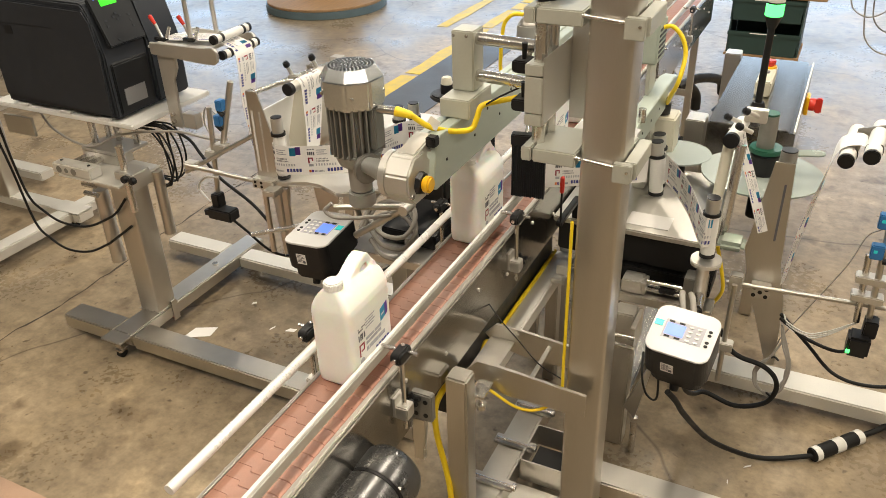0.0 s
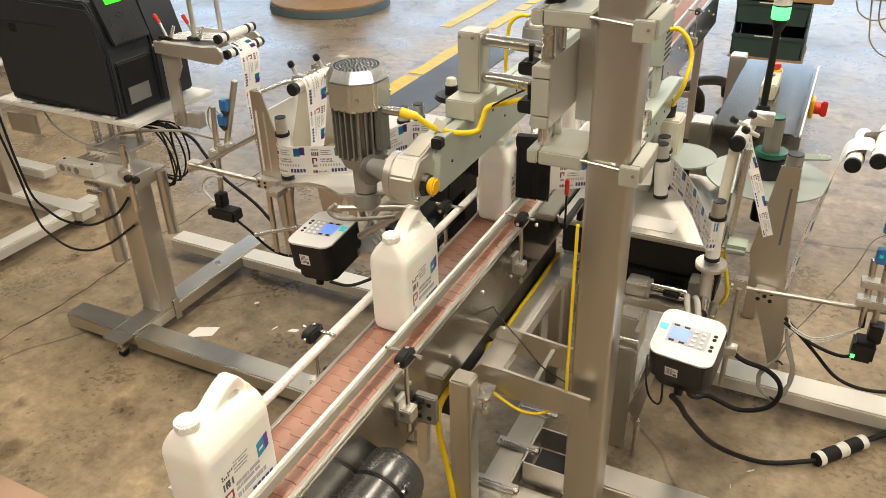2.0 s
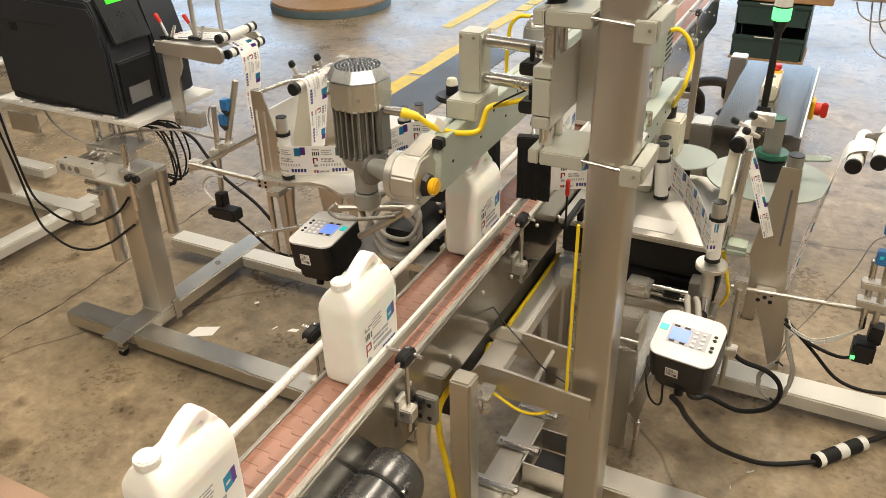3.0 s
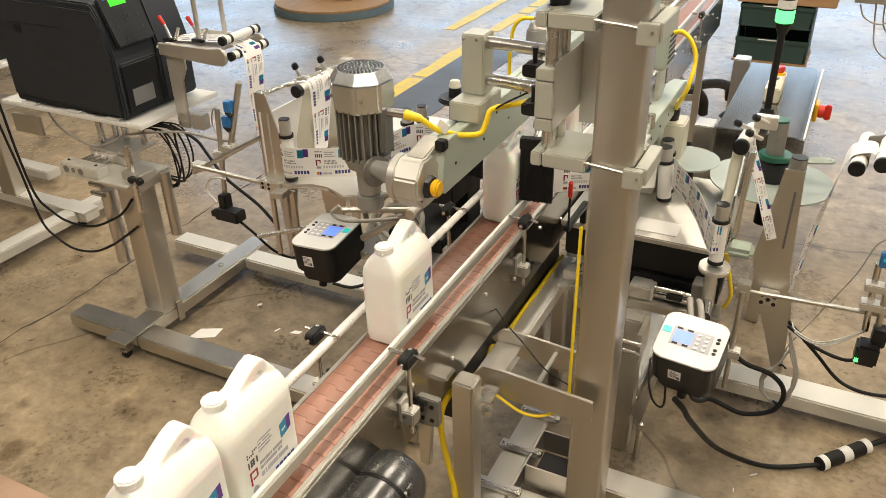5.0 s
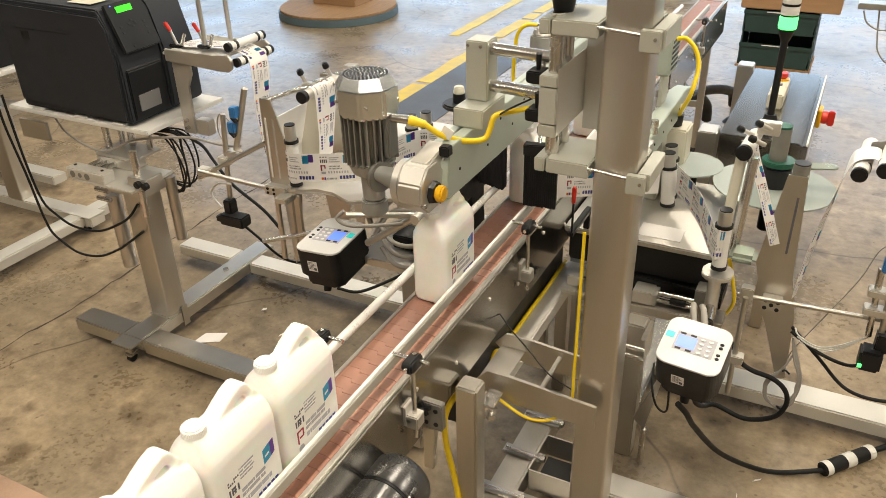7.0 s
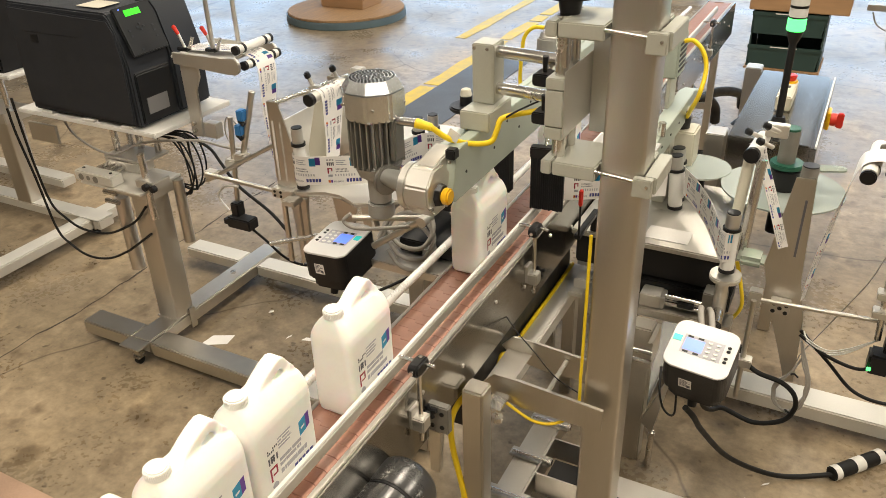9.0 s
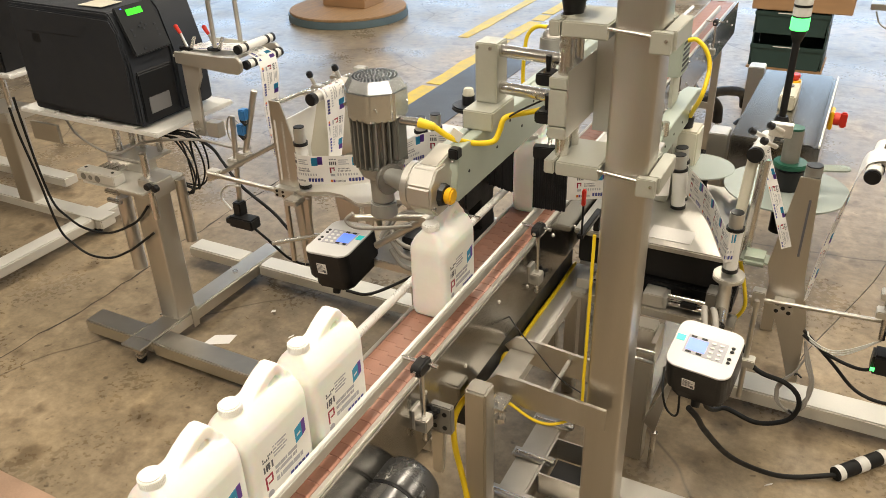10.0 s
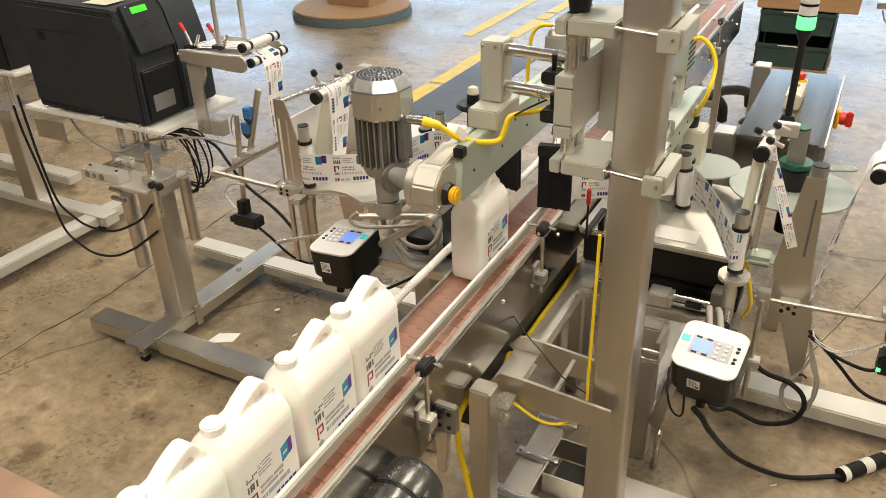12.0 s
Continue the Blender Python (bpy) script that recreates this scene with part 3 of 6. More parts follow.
def bars(bm, x, y0, y1, z0, z1, n, gap, face, rnd, t=0.0005):
    """A row of word-like blocks between y0 and y1 on the plane x, facing +x or -x."""
    cuts = sorted(rnd.uniform(y0, y1) for _ in range(n))
    ends = [y0] + cuts + [y1]
    for a, b in zip(ends, ends[1:]):
        if b - a > 2 * gap:
            box(x, x + face * t, a, b - gap, z0, z1, 0, bm)


def jug_print(o, face):
    """The printed film on one broad side: plain blocks in the inks' colours."""
    x = face * (JW / 2 - 0.0010)
    rnd = random.Random(5)
    lab = part("label", box(min(x, x + face * 0.0012), max(x, x + face * 0.0012), -0.040, 0.082, 0.030, 0.152, 0), LABF, o, "white printed label film")
    x += face * 0.0012
    pts = [(0.050, 0.106), (0.068, 0.110), (0.068, 0.140), (0.050, 0.135)]
    part("blue_mark", prism(pts, "x", x, x + face * 0.0005), INK_B, lab, "blue slanted mark")
    pts = [(0.068, 0.110), (0.078, 0.114), (0.078, 0.142), (0.068, 0.140)]
    part("purple_mark", prism(pts, "x", x, x + face * 0.0005), INK_P, lab, "purple slanted mark")
    pts = [(0.054, 0.118), (0.064, 0.1205), (0.064, 0.1245), (0.054, 0.122)]
    part("white_mark", prism(pts, "x", x + face * 0.0004, x + face * 0.0009), PAPER, lab)
    bm = bmesh.new()
    for i in range(6):
        for j in range(2):
            if rnd.random() < 0.8:
                box(x, x + face * 0.0005, -0.034 + i * 0.0045, -0.0312 + i * 0.0045, 0.134 + j * 0.0055 - 0.004, 0.1375 + j * 0.0055 - 0.004, 0, bm)
    for i, (a, b) in enumerate(((-0.034, -0.031), (-0.028, -0.0245), (-0.0225, -0.019), (-0.014, -0.0105))):
        box(x, x + face * 0.0005, a, b, 0.109, 0.1225, 0, bm)
    box(x, x + face * 0.0005, -0.028, -0.018, 0.1195, 0.123, 0, bm)
    box(x, x + face * 0.0005, -0.028, -0.018, 0.1135, 0.1165, 0, bm)
    tagged(part("dark_print", bm, INK_K, lab, "dark printed blocks"), kind="stuff")
    bm = box(x, x + face * 0.0005, -0.034, -0.0305, 0.072, 0.100, 0)
    box(x, x + face * 0.0005, -0.034, -0.016, 0.0965, 0.100, 0, bm)
    box(x, x + face * 0.0005, -0.0185, -0.015, 0.084, 0.100, 0, bm)
    box(x, x + face * 0.0005, -0.028, -0.016, 0.082, 0.0852, 0, bm)
    part("maroon_mark", bm, INK_R, lab, "maroon angular mark")
    bm = bmesh.new()
    bars(bm, x, -0.008, 0.052, 0.0970, 0.1035, 5, 0.0012, face, rnd)
    bars(bm, x, -0.008, 0.050, 0.0870, 0.0935, 6, 0.0012, face, rnd)
    bars(bm, x, -0.008, 0.066, 0.0715, 0.0805, 8, 0.0015, face, rnd)
    tagged(part("grey_print", bm, INK_G, lab, "grey printed lines"), kind="stuff")
    bm = bmesh.new()
    for k in range(4):
        bars(bm, x, -0.006, 0.026 + 0.004 * (k % 2), 0.124 + k * 0.0065, 0.127 + k * 0.0065, 4, 0.001, face, rnd)
    cyl((x, -0.026, 0.060), (x + face * 0.0005, -0.026, 0.060), 0.0075, n=16, bm=bm)
    tagged(part("pale_print", bm, INK_G, lab, "pale grey fine print"), kind="stuff")
    bm = bmesh.new()
    for i in range(5):
        box(x, x + face * 0.0005, 0.026 + i * 0.0108, 0.0342 + i * 0.0108, 0.050, 0.0615, 0, bm)
        box(x, x + face * 0.0008, 0.0285 + i * 0.0108, 0.0325 + i * 0.0108, 0.0535, 0.0580, 0, bm)
    tagged(part("navy_print", bm, INK_N, lab, "navy printed blocks"), kind="stuff")
    bm = cyl((x, -0.029, 0.036), (x + face * 0.0005, -0.029, 0.036), 0.007, n=16)
    cyl((x, -0.018, 0.036), (x + face * 0.0005, -0.018, 0.036), 0.006, n=16, bm=bm)
    tagged(part("orange_mark", bm, INK_O, lab, "orange and red looped mark"), kind="stuff")
    bm = bmesh.new()
    bars(bm, x, -0.008, 0.030, 0.033, 0.039, 6, 0.0012, face, rnd)
    tagged(part("small_print", bm, INK_P, lab), kind="stuff")


def jug():
    o = thing("jug", (0, 0, 0), "white plastic gallon jug with side handle and printed label", "jug", "jugs on the conveyor")
    b = new("body", jug_mesh())
    b.parent = o
    rm = b.modifiers.new("blend", "REMESH")
    rm.mode, rm.voxel_size, rm.use_smooth_shade = "VOXEL", 0.0028, True
    sm = b.modifiers.new("soften", "SMOOTH")
    sm.factor, sm.iterations = 0.5, 9
    bm = cyl((0, -0.057, 0.241), (0, -0.057, 0.2600), 0.0206, 0.0200, 40, bev=0.0025)
    for i in range(40):
        a = 6.28319 * i / 40
        box(-0.0009, 0.0009, -0.0008, 0.0008, 0.2435, 0.2565, 0, bm, Matrix.Translation((0.0203 * math.cos(a), -0.057 + 0.0203 * math.sin(a), 0)) @ Matrix.Rotation(a, 4, "Z"))
    part("cap", bm, CAPW, o, "white ribbed screw cap")
    jug_print(o, 1)
    jug_print(o, -1)
    for c in o.children:
        if c.name.startswith("label"):
            c.location, c.scale = (0, -0.0200, -0.0060), (1, 1.10, 1.10)
    return o


XJ = -0.8405
jug_first = jug()
JUG_ROWS = [
    [(0, 1.195), (0.5, 1.082), (1, 0.969), (1.5, 0.857), (2, 0.742), (2.4, 0.6638), (3, 0.6512), (4, 0.6301), (5, 0.6089), (5.5, 0.5854), (6, 0.5678), (7, 0.5498), (8, 0.4998), (9, 0.4478), (10, 0.4248), (11.5, 0.4068), (12, 0.3778)],
    [(0, 1.88), (0.5, 1.76), (1, 1.645), (1.5, 1.532), (2, 1.421), (2.5, 1.313), (3, 1.204), (4, 0.9838), (4.7, 0.82), (5, 0.8004), (5.5, 0.7649), (6, 0.7413), (6.5, 0.7377), (7, 0.7361), (8, 0.6879), (9, 0.6406), (9.5, 0.6398), (10, 0.624), (10.5, 0.6217), (11, 0.6139), (11.5, 0.6079), (12, 0.5769)],
    [(0, 2.49), (1, 2.266), (2, 2.042), (3, 1.817), (4, 1.593), (5, 1.373), (5.5, 1.259), (6, 1.152), (6.5, 1.039), (6.95, 0.9312), (7.1, 0.9211), (8, 0.8708), (9, 0.8266), (9.5, 0.8221), (10, 0.8056), (10.5, 0.8015), (11, 0.793), (11.5, 0.785), (12, 0.7519)],
    [(0, 2.9), (1.2, 2.9), (1.5, 2.84), (3, 2.5), (5, 2.05), (5.5, 1.938), (6, 1.822), (6.5, 1.706), (7, 1.592), (8, 1.359), (9, 1.126), (9.5, 1.018), (9.65, 1.008), (10, 1), (10.5, 0.9945), (11, 0.988), (11.5, 0.9785), (12, 0.948)],
    [(0, 3.085), (1.3, 3.085), (2.1, 2.9), (4, 2.9), (4.3, 2.84), (5, 2.683), (7, 2.228), (9, 1.769), (9.5, 1.648), (10, 1.533), (10.5, 1.425), (11, 1.316), (11.5, 1.206), (11.85, 1.137), (12, 1.128)],
    [(0, 3.27), (1.4, 3.27), (2.2, 3.085), (4.1, 3.085), (4.9, 2.9), (6.8, 2.9), (7.1, 2.84), (8, 2.637), (9, 2.41), (10, 2.18), (10.3, 2.112), (10.8, 1.997), (12, 1.726)],
]
jugs = [jug_first]
for rows in JUG_ROWS[1:]:
    jugs.append(copy_thing(jug_first, pose(XJ, rows[0][1], ZB)))


# ---- hold-down unit over the conveyor ----
def hollow_tube(x0, x1, y0, y1, z0, z1, wall=0.004):
    """An upright square tube with rounded corners and open ends."""
    bm = bmesh.new()
    rings = []
    for z in (z0, z1):
        rings.append([[bm.verts.new((x, y, z)) for x, y in rrect(x0 + w, x1 - w, y0 + w, y1 - w, r, 4)] for w, r in ((0, 0.009), (wall, 0.006))])
    n = len(rings[0][0])
    for j in range(n):
        k = (j + 1) % n
        bm.faces.new((rings[0][0][j], rings[0][0][k], rings[1][0][k], rings[1][0][j]))
        bm.faces.new((rings[0][1][k], rings[0][1][j], rings[1][1][j], rings[1][1][k]))
        for q in (0, 1):
            bm.faces.new((rings[q][0][j], rings[q][0][k], rings[q][1][k], rings[q][1][j]))
    return bm


def support_column():
    o = thing("support_column", (-0.417, 1.65, 0), "tall square brushed stainless column with welded base frame", "column")
    part("post", hollow_tube(-0.462, -0.364, 1.60, 1.70, 0.05, 1.98), STEEL, o)
    part("post_cap", box(-0.464, -0.370, 1.604, 1.696, 1.981, 1.99, 0.003), BLACK, o)
    # short post and cradle bars beside the conveyor
    part("short_post", box(-0.735, -0.674, 1.425, 1.486, 0.05, 0.722, 0.006), STEEL, o)
    bar = [(-0.735, 0.650), (-0.70, 0.690), (-0.64, 0.690), (-0.395, 0.672), (-0.395, 0.600), (-0.62, 0.600), (-0.70, 0.618)]
    part("cradle_plate", prism(bar, "y", 1.556, 1.566, 0.001), STEEL, o, "bent stainless cradle plate")
    part("cradle_plate", prism([(x - 0.02, z) for x, z in bar], "y", 1.735, 1.745, 0.001), STEEL, o, "bent stainless cradle plate")
    part("cradle_rung", box(-0.56, -0.548, 1.566, 1.735, 0.655, 0.664, 0.002), STEEL, o)
    part("cradle_shelf", box(-0.735, -0.66, 1.566, 1.735, 0.640, 0.646, 0.001), STEEL, o)
    bm = box(-0.685, -0.645, 1.47, 1.54, 0.640, 0.650, 0.002)
    cyl((-0.665, 1.50, 0.60), (-0.665, 1.50, 0.66), 0.007, n=8, bm=bm)
    cyl((-0.665, 1.50, 0.65), (-0.665, 1.50, 0.661), 0.012, n=6, bm=bm)
    cyl((-0.665, 1.50, 0.585), (-0.665, 1.50, 0.60), 0.016, n=12, bm=bm)
    part("levelling_bolt", bm, SHINY, o)
    # base frame
    part("base_beam", box(-0.73, -0.64, 1.30, 2.10, 0.10, 0.18, 0.006), STEEL, o)
    part("base_beam", box(-0.470, 0.75, 1.815, 1.915, 0.045, 0.115, 0.006), STEEL, o)
    part("base_beam", box(-0.64, -0.36, 1.59, 1.71, 0.045, 0.115, 0.006), STEEL, o)
    part("base_box", hollow_tube(-0.635, -0.475, 1.725, 1.90, 0.116, 0.20, 0.005), STEEL, o, "open sheet steel box")
    # black floor puts the shade inside the open box into the colour
    part("box_floor", box(-0.62, -0.49, 1.74, 1.885, 0.1165, 0.120, 0), BLACK, o)
    for y in (1.62, 1.80, 1.98):
        p = part("tie_plate", box(-0.745, -0.61, y - 0.02, y + 0.02, 0.181, 0.191, 0.002), STEEL, o)
        part("tie_rod", cyl((-0.735, y - 0.012, 0.20), (-0.60, y - 0.012, 0.20), 0.006, n=10), SHINY, p)
        part("nut", cyl((-0.612, y - 0.012, 0.20), (-0.60, y - 0.012, 0.20), 0.012, n=6), SHINY, p)
    # long grey channel behind, rising beside the conveyor
    part("channel", box(-0.787, -0.727, 1.77, 2.50, 0.462, 0.515, 0.004), PALE, o, "pale steel channel beside the conveyor")
    part("channel_leg", box(-0.780, -0.735, 2.36, 2.41, 0.0, 0.4615, 0.003), STEEL, o)
    p = part("channel_pad", box(-0.735, -0.665, 2.27, 2.40, 0.516, 0.535, 0.003), PALE, o)
    part("pad_block", box(-0.725, -0.675, 2.30, 2.37, 0.5355, 0.575, 0.003), PALE, p)
    part("pad_rod", cyl((-0.675, 2.335, 0.555), (-0.60, 2.335, 0.555), 0.009, n=12), SHINY, p)
    # two clamps that grip the post
    for z0, z1 in ((1.606, 1.640), (1.290, 1.324)):
        bm = box(-0.572, -0.470, 1.588, 1.745, z0, z1, 0.003)
        c = part("clamp", bm, ALU_PAINT, o, "light grey milled clamp block")
        part("clamp_jaw", box(-0.600, -0.575, 1.588, 1.745, z0, z1, 0.003), ALU_PAINT, c)
        part("clamp_ear", box(-0.382, -0.340, 1.578, 1.5985, z0 - 0.014, z1 - 0.004, 0.002), ALU_PAINT, c)
        part("clamp_side", box(-0.362, -0.334, 1.599, 1.745, z0 - 0.010, z1 - 0.004, 0.002), ALU_PAINT, c)
        part("clamp_rod", cyl((-0.475, 1.592, (z0 + z1) / 2 + 0.008), (-0.36, 1.592, (z0 + z1) / 2 - 0.002), 0.004, n=10), SHINY, c)
        part("clamp_back", box(-0.468, -0.3645, 1.7015, 1.745, z0, z1, 0.003), ALU_PAINT, c)
        bm = bmesh.new()
        for px in (-0.350,):
            screw(bm, (px, 1.578, z1 - 0.02), "-y", 0.004, 0.003)
        tagged(part("clamp_screw", bm, SHINY, c), kind="stuff")
    return o


def hold_down():
    o = thing("hold_down_unit", (-0.83, 1.9, 1.24), "motor-driven top hold-down belt unit on slide rods", "packing unit")
    for y in (1.632, 1.705):
        part("guide_rod", cyl((-0.573, y, 1.288), (-0.573, y, 1.645), 0.0155, n=24), SHINY, o, "polished upright guide rod")
    w = part("hand_wheel", cyl((-0.573, 1.668, 1.676), (-0.573, 1.668, 1.694), 0.062, n=36, bev=0.005), BLACK, o, "black height-setting hand wheel")
    part("wheel_hub", cyl((-0.573, 1.668, 1.640), (-0.573, 1.668, 1.676), 0.022, 0.028, 20), BLACK, w)
    s = part("slide", box(-0.598, -0.556, 1.598, 1.735, 1.402, 1.486, 0.002), ALU_PAINT, o, "light grey slide block")
    part("slide_collar", box(-0.598, -0.556, 1.598, 1.735, 1.488, 1.514, 0.002), ALU_PAINT, s)
    part("slide_collar", box(-0.598, -0.556, 1.598, 1.735, 1.372, 1.400, 0.002), ALU_PAINT, s)
    part("back_plate", box(-0.553, -0.470, 1.792, 1.80, 1.33, 1.59, 0.001), ALU, s)
    part("side_plate", box(-0.5555, -0.5535, 1.60, 1.80, 1.375, 1.53, 0.0005), ALU, s)
    part("lower_shelf", box(-0.56, -0.40, 1.75, 1.93, 1.262, 1.270, 0.001), ALU, o)
    for z in (1.502, 1.408):
        part("cross_rod", cyl((-0.82, 1.795, z), (-0.605, 1.77, z), 0.0155, n=24), SHINY, o, "polished horizontal rod")
        k = part("clamp_lever", prism(rrect(-0.670, -0.628, z - 0.046, z - 0.016, 0.007, 3), "y", 1.700, 1.752, 0.003), BLACK, o, "black clamping lever")
        part("lever_arm", cyl((-0.647, 1.725, z - 0.018), (-0.645, 1.722, z + 0.022), 0.0055, 0.0075, 12), BLACK, k)
        part("lever_bolt", cyl((-0.650, 1.752, z - 0.030), (-0.650, 1.775, z - 0.012), 0.006, n=10), SHINY, k)
    # hanger block on the beam
    b = part("hanger", box(-0.857, -0.797, 1.765, 1.830, 1.371, 1.524, 0.003), ALU_PAINT, o, "light grey hanger block")
    part("hanger_foot", box(-0.862, -0.780, 1.70, 1.842, 1.3205, 1.3705, 0.003), ALU_PAINT, b)
    bm = bmesh.new()
    for px in (-0.85, -0.815):
        screw(bm, (px, 1.765, 1.512), "-y", 0.005, 0.003)
    tagged(part("hanger_screw", bm, SHINY, b), kind="stuff")
    # long beam and belt under it
    bm = prism([(1.565, 1.302), (1.585, 1.320), (3.05, 1.320), (3.12, 1.26), (3.05, 1.186), (1.560, 1.186), (1.545, 1.196)], "x", -0.838, -0.806, 0.002)
    m = part("beam", bm, ALU_GREEN, o, "grey-green anodised side beam")
    bm = bmesh.new()
    for i in range(16):
        screw(bm, (-0.806, 1.62 + i * 0.085, 1.245 + 0.045 * (i % 2)), "x", 0.0045, 0.0015)
    tagged(part("beam_screws", bm, BLACK, m), kind="stuff")
    part("inner_beam", box(-0.870, -0.846, 1.585, 3.05, 1.218, 1.315, 0.002), ALU_GREEN, o)
    bm = prism([(1.57, 1.2175), (1.56, 1.195), (1.58, 1.1785), (3.05, 1.1785), (3.08, 1.195), (3.07, 1.2175)], "x", -0.866, -0.8385)
    part("belt", bm, RUBBER, o, "black pressing belt")
    # gear housing with a yellow cap
    gx, gy, gz = -0.86, 1.507, 1.238
    poly = [(gy + 0.066 * math.cos(radians(a)), gz + 0.066 * math.sin(radians(a))) for a in (22, 68, 112, 158, 202, 248, 292, 338)]
    g = part("gear_housing", prism(poly, "x", -0.888, -0.822, 0.005), ALU, o, "chamfered cast aluminium housing")
    part("housing_neck", prism([(1.53, 1.195), (1.495, 1.300), (1.60, 1.318), (1.63, 1.22)], "x", -0.880, -0.8285, 0.004), ALU, g)
    part("flange", cyl((-0.910, gy, gz), (-0.8885, gy, gz), 0.058, n=32, bev=0.003), ALU, g)
    part("seal", cyl((-0.822, gy - 0.004, gz - 0.010), (-0.810, gy - 0.004, gz - 0.010), 0.030, 0.026, 8), BLACK, g)
    part("yellow_cap", cyl((-0.810, gy - 0.004, gz - 0.010), (-0.790, gy - 0.004, gz - 0.010), 0.0205, n=28, bev=0.004), YBTN, g, "domed yellow plastic cap")
    bm = bmesh.new()
    for dy, dz in ((0.03, -0.05), (-0.045, -0.03), (0.06, 0.05), (0.085, 0.07)):
        screw(bm, (-0.826, gy + dy, gz + dz), "x", 0.007, 0.008)
    tagged(part("housing_bolts", bm, SHINY, g), kind="stuff")
    # black block put in for the dark of a square hole
    part("junction_block", box(-0.828, -0.802, 1.550, 1.576, 1.300, 1.326, 0.003), BLACK, o)
    # gearmotor
    mx, my = -1.035, 1.575
    part("gear_neck", cyl((-0.985, gy + 0.02, gz), (-0.91, gy, gz), 0.020, 0.030, 24, bev=0.003), CAST, o)
    w = part("worm_case", cyl((mx, my, 1.140), (mx, my, 1.215), 0.029, 0.032, 24, bev=0.003), CAST, o)
    part("worm_foot", cyl((mx, my, 1.098), (mx, my, 1.139), 0.036, 0.034, 24, bev=0.004), CAST, w)
    part("worm_flange", cyl((-0.990, my - 0.04, gz - 0.012), (-0.978, my - 0.045, gz - 0.012), 0.040, n=24, bev=0.002), FIN, w, "dark bolted flange")
    bm = bmesh.new()
    for i in range(4):
        ang = radians(45 + 90 * i)
        screw(bm, (mx + 0.057 * math.cos(ang), my + 0.057 * math.sin(ang), 1.252), "z", 0.006, 0.006)
    tagged(part("flange_screws", bm, SHINY, w), kind="stuff")
    part("worm_arm", box(mx, -0.985, my - 0.045, my - 0.005, 1.185, 1.215, 0.01), CAST, o)
    q = part("motor_flange", cyl((mx, my, 1.215), (mx, my, 1.252), 0.050, 0.064, 32, bev=0.004), CAST, o)
    part("motor_body", cyl((mx, my, 1.252), (mx, my, 1.39), 0.050, n=32), FIN, o, "finned grey motor body")
    for i in range(26):
        a = 6.28319 * (i + 0.5) / 26
        if abs(math.degrees(a) - 0) < 22 or abs(math.degrees(a) - 360) < 22:
            continue
        part("fin", box(0.049, 0.070, -0.0019, 0.0019, 1.250, 1.38, 0, m=Matrix.Translation((mx, my, 0)) @ Matrix.Rotation(a, 4, "Z")), FIN, o)
    part("terminal_box", box(mx + 0.050, mx + 0.071, my - 0.024, my + 0.022, 1.268, 1.377, 0.004), FIN, o)
    poly = [(mx + 0.0805 * math.cos(radians(a)), my + 0.0805 * math.sin(radians(a))) for a in range(18, 378, 45)]
    c = part("cowl", prism(poly, "z", 1.376, 1.452, 0.007), COWL, o, "shiny galvanised fan cowl")
    bm = bmesh.new()
    lo = [bm.verts.new((mx + 0.0775 * math.cos(radians(a)), my + 0.0775 * math.sin(radians(a)), 1.448)) for a in range(18, 378, 45)]
    hi = [bm.verts.new((mx + 0.062 * math.cos(radians(a)), my + 0.062 * math.sin(radians(a)), 1.474)) for a in range(18, 378, 45)]
    for j in range(8):
        bm.faces.new((lo[j], lo[(j + 1) % 8], hi[(j + 1) % 8], hi[j]))
    bm.faces.new(hi)
    part("cowl_rim", bm, COWL, c)
    bm = bmesh.new()
    for ring, cnt in ((0.009, 6), (0.018, 12), (0.027, 18), (0.036, 24), (0.045, 30), (0.053, 35)):
        for i in range(cnt):
            a = 6.28319 * i / cnt + ring * 40
            cyl((mx + ring * math.cos(a), my + ring * math.sin(a), 1.4738), (mx + ring * math.cos(a), my + ring * math.sin(a), 1.4748), 0.0030, n=6, bm=bm)
    tagged(part("vent_grille", bm, RUBBER, c, "dark punched vent grille"), kind="stuff")
    bm = bmesh.new()
    for a in (-60, 20, -140):
        screw(bm, (mx + 0.076 * math.cos(radians(a)), my + 0.076 * math.sin(radians(a)), 1.41), "-y", 0.005, 0.004)
    tagged(part("cowl_screws", bm, SHINY, c), kind="stuff")
    # plug and cable gland
    part("gland", cyl((mx + 0.072, my - 0.006, 1.372), (mx + 0.132, my - 0.006, 1.374), 0.011, n=12), SHINY, o)
    return o


def brush(x, y, ang):
    o = thing("label_brush", (x, y, 1.06), "black bristle label wipe-down brush on a bracket", "brush", "label brushes")
    m = Matrix.Translation((x, y, 0)) @ Matrix.Rotation(radians(ang), 4, "Z")
    bm = bmesh.new()
    rnd = random.Random(8)
    for i in range(16):
        for j in range(3):
            w = rnd.uniform(-0.002, 0.002)
            box(-0.040 + i * 0.0062, -0.0345 + i * 0.0062, -0.012 + j * 0.008 + w, -0.005 + j * 0.008 + w, 0.962 + rnd.uniform(0, 0.006), 1.135, 0, bm, m)
    tagged(part("bristles", bm, BRISTLE, o), kind="stuff")
    part("holder", box(-0.043, 0.062, -0.016, 0.016, 1.13, 1.165, 0.003, m=m), BLACK, o)
    part("arm", cyl(m @ Vector((0, 0, 1.15)), m @ Vector((0.0, 0.05, 1.19)), 0.006, n=10), SHINY, o)
    part("arm_knob", cyl(m @ Vector((0, 0.05, 1.18)), m @ Vector((0, 0.05, 1.205)), 0.015, 0.012, 10), BLACK, o)
    return o


support_column()
hold_down()
